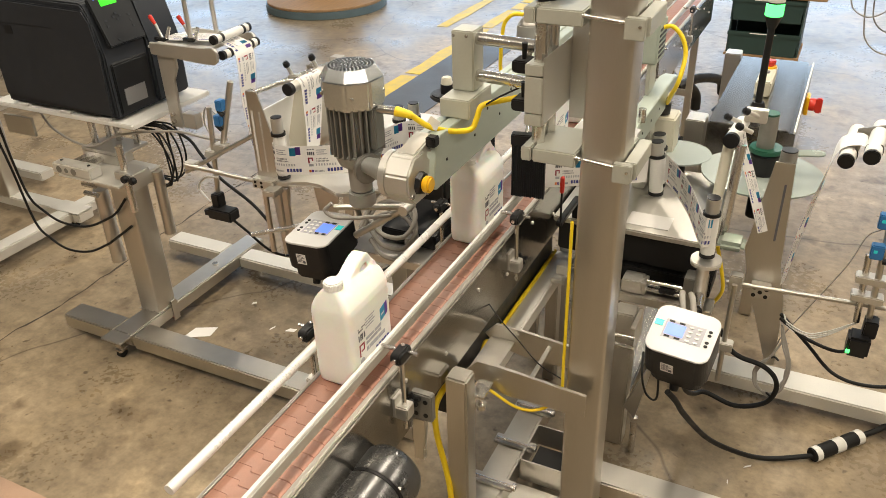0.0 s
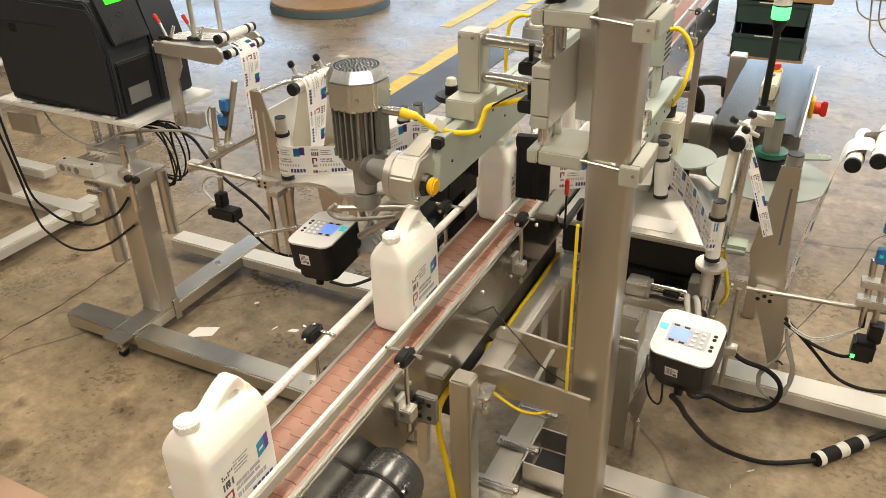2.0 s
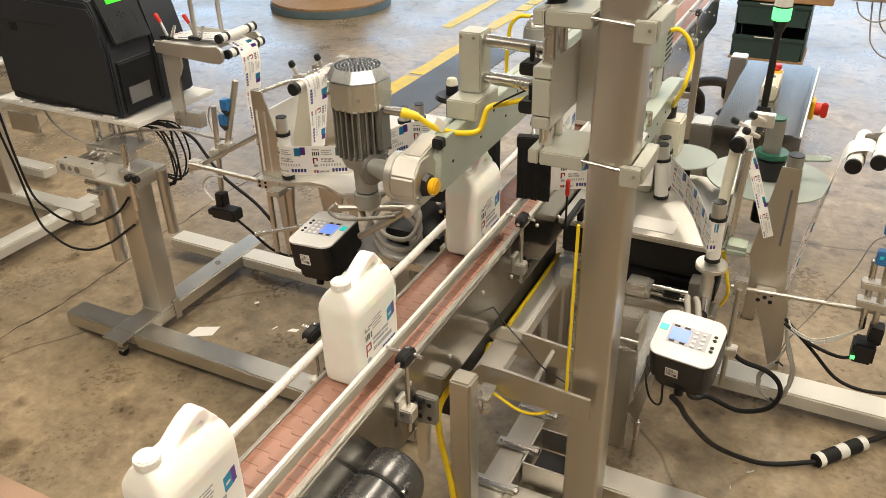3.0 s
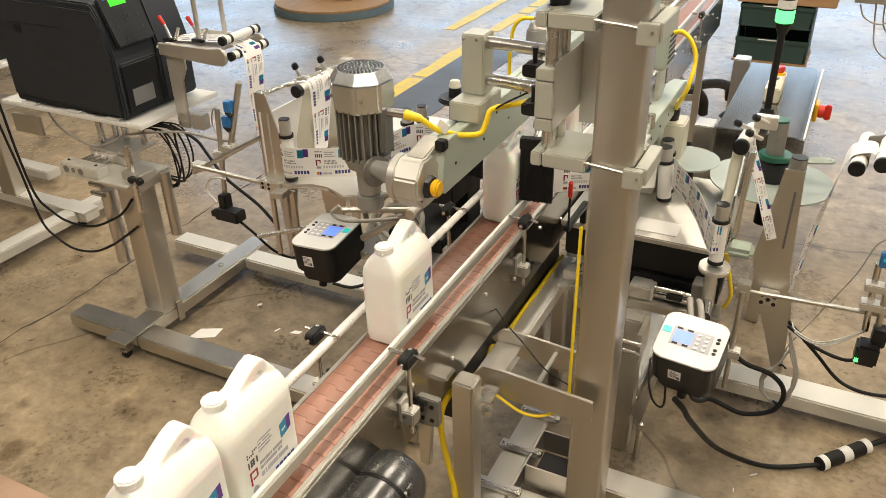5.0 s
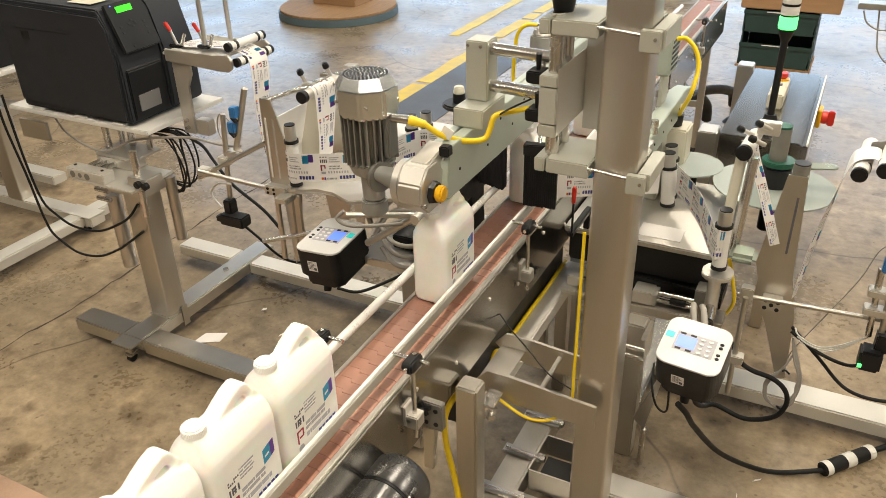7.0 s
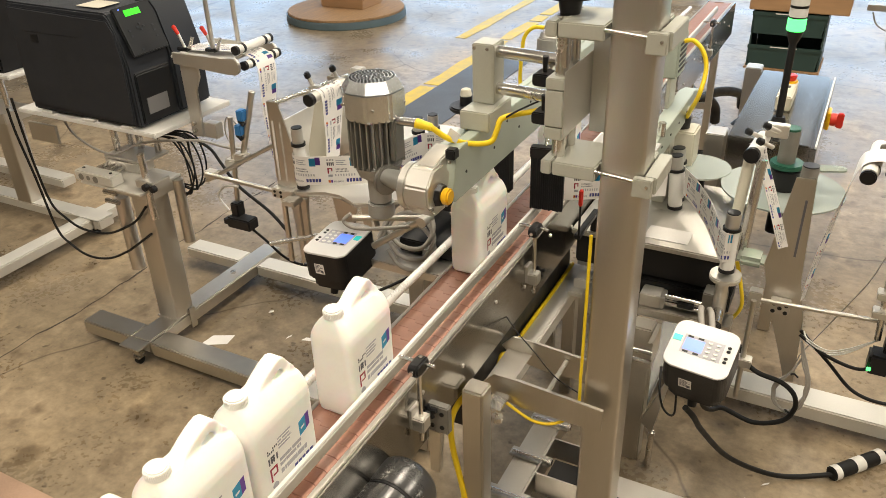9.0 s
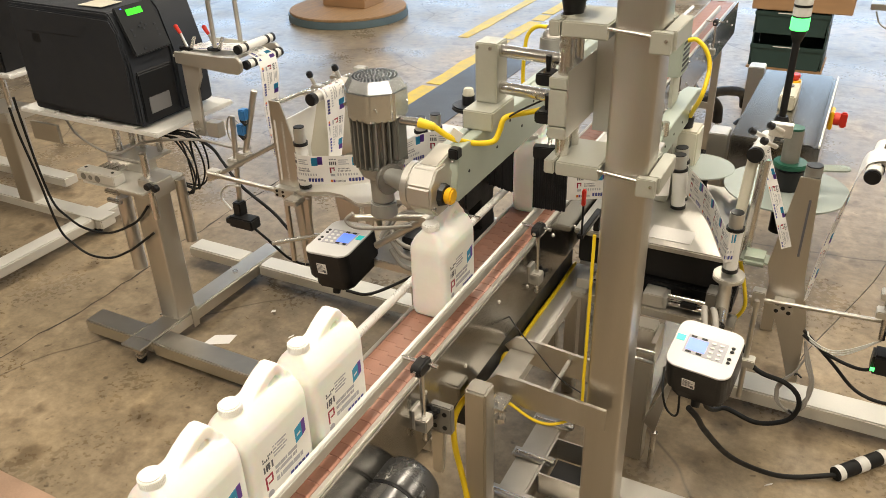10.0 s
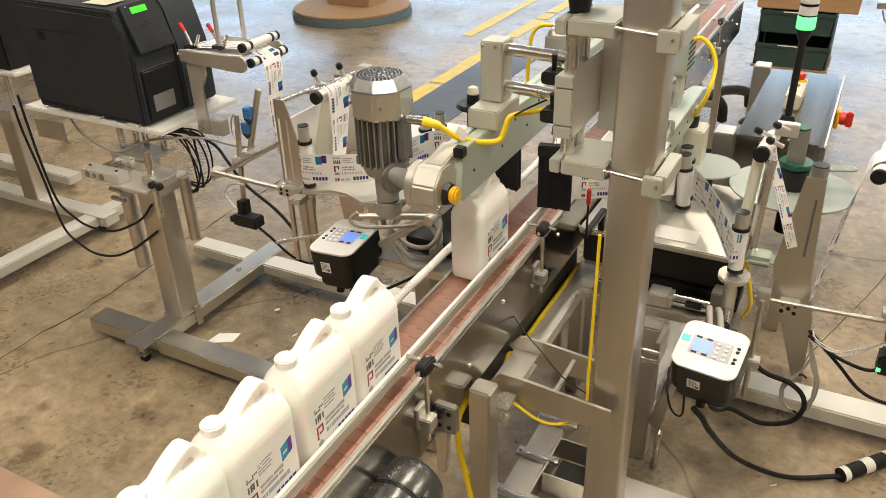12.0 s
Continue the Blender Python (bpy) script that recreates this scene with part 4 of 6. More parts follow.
brush(-0.752, 2.035, 12)
brush(-0.945, 2.12, -12)

# yellow motor lead
o = thing("motor_lead", (-0.93, 1.57, 1.34), "yellow moulded plug and cable of the motor", "cable")
part("plug", cyl((-0.914, 1.566, 1.3745), (-0.872, 1.574, 1.366), 0.013, 0.009, 14, bev=0.002), YELLOW, o)
part("jacket", tube([(-0.876, 1.573, 1.367), (-0.845, 1.600, 1.3335), (-0.815, 1.631, 1.315), (-0.785, 1.662, 1.306), (-0.768, 1.690, 1.306), (-0.760, 1.702, 1.330),
                     (-0.752, 1.715, 1.358), (-0.720, 1.755, 1.362), (-0.66, 1.757, 1.380), (-0.615, 1.76, 1.392)], 0.0072), YELLOW, o)
part("tag", box(-0.848, -0.818, 1.602, 1.604, 1.334, 1.362, 0.0005, m=Matrix.Translation((-0.845, 1.56, 1.34)) @ Matrix.Rotation(0.5, 4, "Y") @ Matrix.Translation((0.845, -1.56, -1.34))), PAPER, o, "white paper cable tag")
cable("black_tie_cable", [(-0.757, 1.708, 1.352), (-0.72, 1.74, 1.375), (-0.66, 1.80, 1.40), (-0.61, 1.82, 1.42)], 0.0025, BLACK, "thin black cable tied to the yellow lead")
# lead that runs down the column and over the floor
cable("yellow_lead", [(-0.4700, 1.597, 1.15), (-0.4700, 1.596, 1.02), (-0.4700, 1.596, 0.885), (-0.4700, 1.594, 0.74), (-0.474, 1.592, 0.62), (-0.52, 1.57, 0.575), (-0.58, 1.55, 0.575), (-0.66, 1.54, 0.62)], 0.0042, YELLOW, "yellow cable hanging down along the column")
cable("yellow_lead", [(-0.79, 2.48, 0.522), (-0.788, 2.29, 0.520), (-0.790, 2.10, 0.519), (-0.789, 1.95, 0.520), (-0.785, 1.86, 0.530), (-0.775, 1.785, 0.575), (-0.765, 1.735, 0.575), (-0.765, 1.70, 0.53)], 0.0070, YELLOW, "yellow cable along the steel channel")
cable("yellow_lead", [(-0.735, 1.50, 0.672), (-0.750, 1.445, 0.660), (-0.768, 1.43, 0.600), (-0.767, 1.43, 0.510), (-0.748, 1.43, 0.412), (-0.728, 1.42, 0.334), (-0.71, 1.40, 0.20), (-0.70, 1.37, 0.01)], 0.0085, YELLOW, "yellow cable hanging beside the short post")
cable("thin_cable", [(-0.775, 1.76, 0.77), (-0.70, 1.71, 0.735), (-0.63, 1.68, 0.700), (-0.55, 1.63, 0.677), (-0.474, 1.597, 0.675)], 0.0018, BLACK, "thin black sensor cable slung to the column")
cable("yellow_lead", [(-0.520, 2.70, 1.330), (-0.49, 2.70, 1.334), (-0.455, 2.70, 1.30), (-0.437, 2.69, 1.245), (-0.442, 2.65, 1.17), (-0.470, 2.70, 1.10), (-0.50, 2.80, 1.03)], 0.0075, YELLOW, "yellow curved motor cable behind the column")


def side_drive():
    o = thing("side_belt_drive", (-0.53, 2.6, 0.785), "grey-green side belt beam with small drive motor", "packing unit")
    bm = prism([(2.20, 1.105), (2.88, 1.105), (2.98, 1.085), (3.00, 1.05), (2.96, 1.02), (2.20, 1.02)], "x", -0.552, -0.498, 0.003)
    b = part("beam", bm, ALU_GREEN, o)
    bm = bmesh.new()
    for i in range(6):
        screw(bm, (-0.498, 2.30 + i * 0.12, 1.06), "x", 0.005, 0.002)
    tagged(part("beam_screws", bm, BLACK, b), kind="stuff")
    part("stand", box(-0.55, -0.505, 2.58, 2.66, 0.7855, 1.019, 0.004), ALU_PAINT, o)
    m = part("motor", box(-0.60, -0.52, 2.64, 2.76, 1.215, 1.36, 0.006), ALU_GREEN, o, "pale green motor case")
    for k in range(6):
        part("vent", box(-0.5205, -0.5185, 2.652, 2.748, 1.235 + 0.018 * k, 1.243 + 0.018 * k, 0), BLACK, m)
    part("motor_plate", box(-0.552, -0.540, 2.65, 2.75, 1.106, 1.2145, 0.002), ALU_PAINT, m)
    part("connector", cyl((-0.50, 2.40, 1.105), (-0.50, 2.40, 1.15), 0.012, n=14), SHINY, o)
    return o


side_drive()
cable("yellow_lead", [(-0.915, 2.44, 1.400), (-0.958, 2.44, 1.396), (-0.987, 2.44, 1.366), (-0.996, 2.44, 1.315), (-1.000, 2.44, 1.258), (-0.999, 2.44, 1.20), (-0.97, 2.42, 1.12)], 0.0065, YELLOW, "yellow cable looping down behind the beam")
o = thing("belt_motor", (-0.88, 2.44, 1.32), "small cast grey motor on the hold-down beam", "motor")
part("body", cyl((-0.880, 2.40, 1.3215), (-0.880, 2.40, 1.385), 0.048, 0.044, 28, bev=0.004), CAST, o)
part("cover", cyl((-0.880, 2.40, 1.385), (-0.880, 2.40, 1.405), 0.040, 0.030, 28, bev=0.004), ALU, o)
part("socket", cyl((-0.892, 2.438, 1.390), (-0.917, 2.44, 1.400), 0.012, 0.010, 14), SHINY, o)
part("lug", box(-0.925, -0.815, 2.36, 2.44, 1.3205, 1.335, 0.004), ALU, o)


# ---- label webs ----
PRINT = [  # along, across (fractions of the label), ink
    (0.66, 0.82, 0.66, 0.94, "blue_mark", INK_B), (0.82, 0.95, 0.70, 0.97, "purple_mark", INK_P),
    *[(0.06 + k * 0.05, 0.092 + k * 0.05, 0.68, 0.80, "dark_print", INK_K) for k in range(4)], (0.06, 0.11, 0.86, 0.90, "dark_print", INK_M), (0.13, 0.18, 0.86, 0.90, "dark_print", INK_M), (0.20, 0.24, 0.86, 0.90, "dark_print", INK_M),
    (0.30, 0.55, 0.84, 0.87, "pale_print", INK_G), (0.30, 0.50, 0.77, 0.80, "pale_print", INK_G), (0.30, 0.57, 0.70, 0.73, "pale_print", INK_G),
    (0.06, 0.10, 0.40, 0.60, "maroon_mark", INK_R), (0.10, 0.19, 0.56, 0.60, "maroon_mark", INK_R), (0.16, 0.19, 0.48, 0.56, "maroon_mark", INK_R),
    *[(0.28 + k * 0.034, 0.30 + k * 0.034, 0.53, 0.58, "grey_print", INK_M) for k in range(9)],
    *[(0.28 + k * 0.034, 0.30 + k * 0.034, 0.45, 0.50, "grey_print", INK_M) for k in range(10)],
    *[(0.25 + k * 0.070, 0.285 + k * 0.070, 0.31, 0.39, "grey_print", INK_G) for k in range(8)],
    (0.07, 0.19, 0.29, 0.37, "pale_print", INK_G),
    (0.06, 0.12, 0.08, 0.17, "orange_mark", INK_O), (0.13, 0.18, 0.08, 0.17, "purple_mark", INK_P), *[(0.21 + k * 0.032, 0.228 + k * 0.032, 0.09, 0.15, "small_print", INK_M) for k in range(8)],
    *[(0.54 + k * 0.082, 0.60 + k * 0.082, 0.10, 0.22, "navy_print", INK_N) for k in range(5)]]


def web(parent, pts, wide, pitch=0.13, start=0.01, flip=1, side=1, smooth=True):
    """A label web with printed labels; wide is one width vector for each place."""
    k = 8
    c = spline(pts, k) if smooth else [Vector(q) for q in pts]
    w = spline(wide, k) if smooth else [Vector(q) for q in wide]
    w_ob = part("label_web", band(c, w, 0.0007, smooth=False), PAPER, parent, "white web of printed labels")
    run = [0.0]
    for a, b in zip(c, c[1:]):
        run.append(run[-1] + (b - a).length)

    def place(s):
        s = min(max(s, 0), run[-1] - 1e-6)
        i = max(j for j in range(len(run)) if run[j] <= s)
        i = min(i, len(c) - 2)
        f = (s - run[i]) / max(1e-9, run[i + 1] - run[i])
        return c[i].lerp(c[i + 1], f), w[i].lerp(w[i + 1], f), (c[i + 1] - c[i]).normalized()

    s = start
    inks = {}
    while s + pitch * 0.3 < run[-1]:
        for a0, a1, b0, b1, nm, ink in PRINT:
            if flip < 0:
                a0, a1 = 1 - a1, 1 - a0
                b0, b1 = 1 - b1, 1 - b0
            if s + a1 * pitch * 0.94 > run[-1]:
                continue
            bm = inks.setdefault((nm, ink.name), (bmesh.new(), ink))[0]
            rows = []
            for i in range(3):
                p, ww, d = place(s + (a0 + (a1 - a0) * i / 2) * pitch * 0.94)
                n = d.cross(ww).normalized() * side
                rows.append([bm.verts.new(p + ww * (b - 0.5) + n * 0.0008) for b in (b0, b1)])
            for r, q in zip(rows, rows[1:]):
                bm.faces.new((r[0], r[1], q[1], q[0]))
        s += pitch
    for (nm, _), (bm, ink) in inks.items():
        ext = bmesh.ops.solidify(bm, geom=bm.faces[:], thickness=0.0003)
        tagged(part(nm, bm, ink, w_ob), kind="stuff")


def roller(parent, a, b, r, core=WHITE, top=0.3, label="pale roller with dark end caps"):
    a, b = Vector(a), Vector(b)
    p = part("roller", cyl(a, a.lerp(b, 1 - top), r, n=24), core, parent, label)
    d = (b - a).normalized()
    part("collar", cyl(a.lerp(b, 1 - top), a.lerp(b, 1 - top) + d * 0.010, r * 1.22, n=24), BLACK, p)
    part("end_piece", cyl(a.lerp(b, 1 - top) + d * 0.010, b, r * 0.98, n=24), ALU, p)
    part("end_cap", cyl(b, b + d * 0.003, r * 0.9, n=24), BLACK, p)
    part("foot_collar", cyl(a - d * 0.012, a, r * 1.1, n=24), BLACK, p)


def knob_rod(parent, a, b, r=0.007):
    """A rod with a black ball knob at its end."""
    p = part("clamp_rod", cyl(a, b, r, n=10), ALU, parent)
    d = (Vector(b) - Vector(a)).normalized()
    part("ball_knob", cyl(b, Vector(b) + d * 0.02, 0.012, 0.010, 12, bev=0.003), BLACK, p, "black knob")


def tag_plate(parent, c, ux, uz, n, w, h):
    """A small rating plate with unreadable dark bars."""
    c, ux, uz, n = (Vector(v) for v in (c, ux, uz, n))
    m = Matrix((ux, uz, n)).transposed().to_4x4()
    m.translation = c
    p = part("rating_plate", box(-w / 2, w / 2, -h / 2, h / 2, 0, 0.001, 0, m=m), PAPER, parent, "small white rating plate")
    bm = bmesh.new()
    for i in range(6):
        box(-w * 0.42, w * (0.1 + 0.28 * ((i * 7) % 3) / 2), h * (0.36 - 0.13 * i), h * (0.41 - 0.13 * i), 0.001, 0.0014, 0, bm, m)
    box(w * 0.15, w * 0.4, -h * 0.38, -h * 0.12, 0.001, 0.0014, 0, bm, m)
    part("plate_print", bm, INK_K, p)


def operator_panel(cx, cy, zt, wx, wy, h, turn, lean, dip, label, mirrored):
    o = thing("operator_panel", (cx, cy, zt - h), label, "control panel", "operator panels")
    m = Matrix.Translation((cx, cy, zt)) @ Matrix.Rotation(radians(turn), 4, "Z") @ Matrix.Rotation(radians(lean), 4, "Y") @ Matrix.Rotation(radians(dip), 4, "X")
    bm = prism(rrect(-wx / 2, wx / 2, -wy / 2, wy / 2, 0.028, 6), "z", -h * 0.72, -0.006, 0.003)
    prism(rrect(-wx / 2 + 0.012, wx / 2 - 0.012, -wy / 2 + 0.012, wy / 2 - 0.012, 0.024, 6), "z", -h, -h * 0.70, 0.004, bm)
    bmesh.ops.transform(bm, matrix=m, verts=bm.verts)
    part("case", bm, BLACK, o, "matt black rounded case")
    bm = prism(rrect(-wx / 2, wx / 2, -wy / 2, wy / 2, 0.028, 6), "z", -0.006, 0.0, 0.0015)
    bmesh.ops.transform(bm, matrix=m, verts=bm.verts)
    f = part("front_foil", bm, HMI_TOP, o, "light grey keypad foil")
    s = -1 if mirrored else 1
    # screen on a dark surround, keys, lamp
    def flat(nm, x0, x1, y0, y1, z, material, lab=""):
        bm = box(min(s * x0, s * x1), max(s * x0, s * x1), y0 * 1.0, y1, 0.0, z, 0.0004, m=m)
        return part(nm, bm, material, f, lab)
    u, v = wx / 0.135, wy / 0.19
    flat("screen_surround", -0.042 * u, 0.042 * u, -0.036 * v, 0.040 * v, 0.0008, INK_G, "grey keypad surround")
    flat("screen", -0.038 * u, 0.002 * u, -0.022 * v, 0.026 * v, 0.0014, LCD, "lit blue display")
    flat("lamp_strip", -0.064 * u, -0.046 * u, 0.004 * v, 0.028 * v, 0.0016, LCD_C, "lit cyan lamp")
    for kx, ky in ((-0.030, 0.033), (-0.008, 0.033), (-0.030, -0.029), (-0.008, -0.029)):
        flat("soft_key", (kx - 0.006) * u, (kx + 0.006) * u, (ky - 0.0035) * v, (ky + 0.0035) * v, 0.0022, BLACK)
    for i in range(2):
        for j in range(4):
            p = m @ Vector((s * (0.013 + 0.017 * i) * u, (0.028 - 0.018 * j) * v, 0))
            part("key", cyl(p, p + Vector((0, 0, 0.0018)), 0.0058, n=14), WHITE, f)
    for i in range(4):
        p = m @ Vector((s * 0.052 * u, (0.032 - (0.015 * i + (0.014 if i > 1 else 0))) * v, 0))
        part("key", cyl(p, p + Vector((0, 0, 0.0018)), 0.0052, n=12), BLACK, f)
    g = m @ Vector((0.0, -wy * 0.30, -h))
    part("gland", cyl(g, g - Vector((0, 0.01, 0.03)), 0.015, 0.012, 12), BLACK, o)
    c = m @ Vector((-wx * 0.10, -wy / 2 - 0.0004, -h * 0.42))
    r3 = m.to_3x3()
    tag_plate(o, c, r3 @ Vector((1, 0, 0)), r3 @ Vector((0, 0, 1)), r3 @ Vector((0, -1, 0)), 0.034, 0.036)
    return o


def sensor_head(parent, p, size=0.03, material=BLACK):
    x, y, z = p
    s = size
    b = part("sensor", box(x - s, x + s, y - s * 0.7, y + s * 0.7, z - s * 0.7, z + s * 0.6, 0.004), material, parent)
    part("sensor_lens", box(x - s * 0.5, x + s * 0.3, y - s * 0.75, y - s * 0.7, z - s * 0.3, z + s * 0.2, 0), BLACK, b)
    return b


# ---- left labelling machine: base, stand, printer ----
def castor(parent, x, y):
    c = part("castor", box(x - 0.018, x + 0.018, y - 0.02, y + 0.02, 0.03, 0.046, 0.003), SHINY, parent, "small swivel castor")
    part("wheel", cyl((x - 0.011, y, 0.021), (x + 0.011, y, 0.021), 0.021, n=18, bev=0.002), RUBBER, c)


def base_frame():
    o = thing("machine_base", (-2.0, 2.2, 0), "low base frame of wide brushed stainless tubes on castors", "base frame")
    part("tube", box(-2.79, -2.50, 1.802, 1.905, 0.038, 0.104, 0.006), STEEL, o)
    part("tube", box(-2.388, -1.06, 1.802, 1.905, 0.038, 0.104, 0.006), STEEL, o)
    part("tube", box(-2.497, -2.391, 1.803, 2.70, 0.046, 0.107, 0.006), STEEL, o)
    part("castor_plate", box(-2.500, -2.388, 1.738, 1.8025, 0.098, 0.107, 0.002), STEEL, o)
    part("castor_stem", box(-2.465, -2.425, 1.765, 1.798, 0.0465, 0.0975, 0.003), SHINY, o)
    # far tubes are the same stainless, coloured paler for the light on them
    part("tube", box(-2.84, -2.50, 2.50, 2.60, 0.048, 0.104, 0.006), PALE, o)
    part("tube", box(-2.388, -1.06, 2.50, 2.60, 0.048, 0.104, 0.006), PALE, o)
    for x, y in ((-2.445, 1.78), (-2.445, 2.66), (-1.2, 1.86), (-1.2, 2.55)):
        castor(o, x, y)
    part("end_plate", box(-2.392, -2.386, 2.04, 2.075, 0.03, 0.13, 0.001), STEEL, o)
    p = part("bolt", cyl((-2.445, 2.40, 0.107), (-2.445, 2.40, 0.116), 0.014, n=6), SHINY, o)
    return o


def printer_stand():
    o = thing("printer_stand", (-2.46, 2.03, 0.107), "square stainless lifting column with pale shelf", "stand")
    part("column", hollow_tube(-2.504, -2.396, 1.975, 2.08, 0.107, 0.74), STEEL, o)
    part("foot_plate", box(-2.509, -2.391, 1.970, 2.085, 0.1075, 0.112, 0.001), STEEL, o)
    part("cylinder", cyl((-2.59, 2.0, 0.32), (-2.59, 2.0, 0.66), 0.030, n=24), STEEL, o)
    part("cylinder", cyl((-2.355, 2.10, 0.455), (-2.355, 2.10, 0.74), 0.023, n=24), STEEL, o)
    part("head_plate", box(-2.69, -2.36, 1.905, 2.13, 0.742, 0.752, 0.002), PALE, o)
    part("head_block", box(-2.56, -2.36, 1.95, 2.12, 0.70, 0.7415, 0.004), ALU, o)
    g = part("guide_body", box(-2.712, -2.505, 1.905, 1.966, 0.753, 0.797, 0.004), PALE, o, "pale slide end block with round bores")
    for x in (-2.675, -2.635, -2.595):
        part("bore", cyl((x, 1.9047, 0.774), (x, 1.903, 0.774), 0.014 if x != -2.635 else 0.010, n=18), FIN, g)
        part("slide_rod", cyl((x, 1.966, 0.772), (x, 2.06, 0.772), 0.012, n=14), SHINY, g)
    for x in (-2.69, -2.54):
        part("cap_screw", cyl((x, 1.938, 0.797), (x, 1.938, 0.800), 0.006, n=10), BLACK, g)
    part("slide_carriage", box(-2.70, -2.50, 2.05, 2.13, 0.753, 0.799, 0.004), ALU, o)
    part("top_plate", box(-2.695, -2.47, 2.045, 2.195, 0.80, 0.812, 0.003), ALU, o)
    for x, y in ((-2.655, 2.09), (-2.655, 2.165), (-2.60, 2.165), (-2.50, 2.165)):
        part("lift_rod", cyl((x, y, 0.812), (x, y, 0.957), 0.014, n=18), SHINY, o)
    part("side_rod", cyl((-2.37, 1.96, 0.62), (-2.37, 1.96, 0.90), 0.014, n=18), SHINY, o)
    b = part("clamp_block", box(-2.40, -2.30, 1.93, 2.02, 0.765, 0.80, 0.004), ALU, o)
    for x in (-2.33, -2.29):
        part("clamp_knob", cyl((x, 1.928, 0.785), (x, 1.905, 0.785), 0.014, n=12, bev=0.003), BLACK, b)
    for z in (0.70, 0.66):
        part("hand_screw", cyl((-2.62, 1.95, z), (-2.55, 1.95, z), 0.010, n=12), SHINY, o)
    part("shelf", box(-3.08, -2.300, 1.988, 2.42, 0.962, 0.980, 0.003), WHITE, o, "cream-white shelf board")
    part("side_bracket", box(-2.96, -2.80, 1.935, 1.948, 0.88, 0.957, 0.001), STEEL, o)
    for x in (-2.90, -2.66, -2.45):
        part("pad", box(x - 0.03, x + 0.03, 1.989, 2.02, 0.981, 0.989, 0.002), WHITE, o)
    return o


def label_printer():
    y0, y1 = 1.985, 2.375
    o = thing("label_printer", (-2.67, 2.18, 0.99), "charcoal desktop label printer with green display", "printer")
    prof = [(-2.975, 0.992), (-2.374, 0.992), (-2.374, 1.215), (-2.40, 1.32), (-2.425, 1.38), (-2.44, 1.392), (-2.975, 1.398)]
    part("case", prism(prof, "y", y0 + 0.012, y1, 0.006), PRINTER, o)
    s = part("side_cover", prism([(-2.965, 1.02), (-2.388, 1.0), (-2.386, 1.22), (-2.395, 1.33), (-2.42, 1.372), (-2.965, 1.385)], "y", y0, y0 + 0.0115, 0.005), PRINTER, o, "charcoal side cover")
    part("side_seam", box(-2.90, -2.60, y0 - 0.0006, y0 + 0.0006, 1.298, 1.3005, 0), PRINTER_D, s)
    part("side_grip", box(-2.86, -2.82, y0 - 0.001, y0 + 0.001, 1.262, 1.292, 0), PRINTER_D, s)
    # sloped operating panel
    a = Vector((-2.352, 0, 1.222))
    b = Vector((-2.425, 0, 1.392))
    d = (b - a).normalized()
    n = Vector((d.z, 0, -d.x))
    def onp(nm, u0, u1, w0, w1, lift, thick, material, parent, lab="", bev=0.002):
        m = Matrix((Vector((0, 1, 0)), d, n)).transposed().to_4x4()
        m.translation = a + Vector((0, y0, 0))
        return part(nm, box(w0, w1, u0, u1, lift, lift + thick, bev, m=m), material, parent, lab)
    p = onp("panel", 0.022, 0.193, 0.030, 0.210, 0.000, 0.014, PRINTER_D, o, "dark sloped control panel", 0.004)
    onp("display", 0.156, 0.178, 0.075, 0.150, 0.014, 0.002, LCD_G, p, "lit green text display", 0.001)
    for i, (u, w) in enumerate(((0.10, 0.04), (0.08, 0.04), (0.10, 0.15), (0.08, 0.15), (0.06, 0.15), (0.095, 0.095), (0.115, 0.095), (0.105, 0.08), (0.105, 0.11), (0.03, 0.06))):
        onp("button", u + 0.005, u + 0.012, w + 0.018, w + 0.030, 0.014, 0.003, PRINTER, p, "", 0.001)
    onp("lamp", 0.182, 0.186, 0.055, 0.063, 0.014, 0.002, LCD, p, "small blue status lamp", 0.001)
    # front
    fr = part("front_cover", prism([(-2.388, 1.0), (-2.366, 1.0), (-2.366, 1.18), (-2.388, 1.20)], "y", y0 + 0.03, y0 + 0.205, 0.004), PRINTER_D, o)
    w = part("window", prism([(-2.3675, 1.03), (-2.3630, 1.03), (-2.3630, 1.09), (-2.3675, 1.09)], "y", y0 + 0.06, y0 + 0.165, 0.001), CLEARP, fr, "clear ink window")
    part("front_bay", prism([(-2.50, 1.0), (-2.356, 1.0), (-2.356, 1.22), (-2.40, 1.37), (-2.43, 1.402), (-2.50, 1.404)], "y", y0 + 0.215, y1 - 0.004, 0.008), PRINTER, o)
    part("sticker", box(-2.62, -2.50, y0 + 0.05, y0 + 0.15, 1.398, 1.3995, 0), CREAM, o, "cream paper sticker on the lid")
    o.scale = (1, 1, 1.065)
    return o


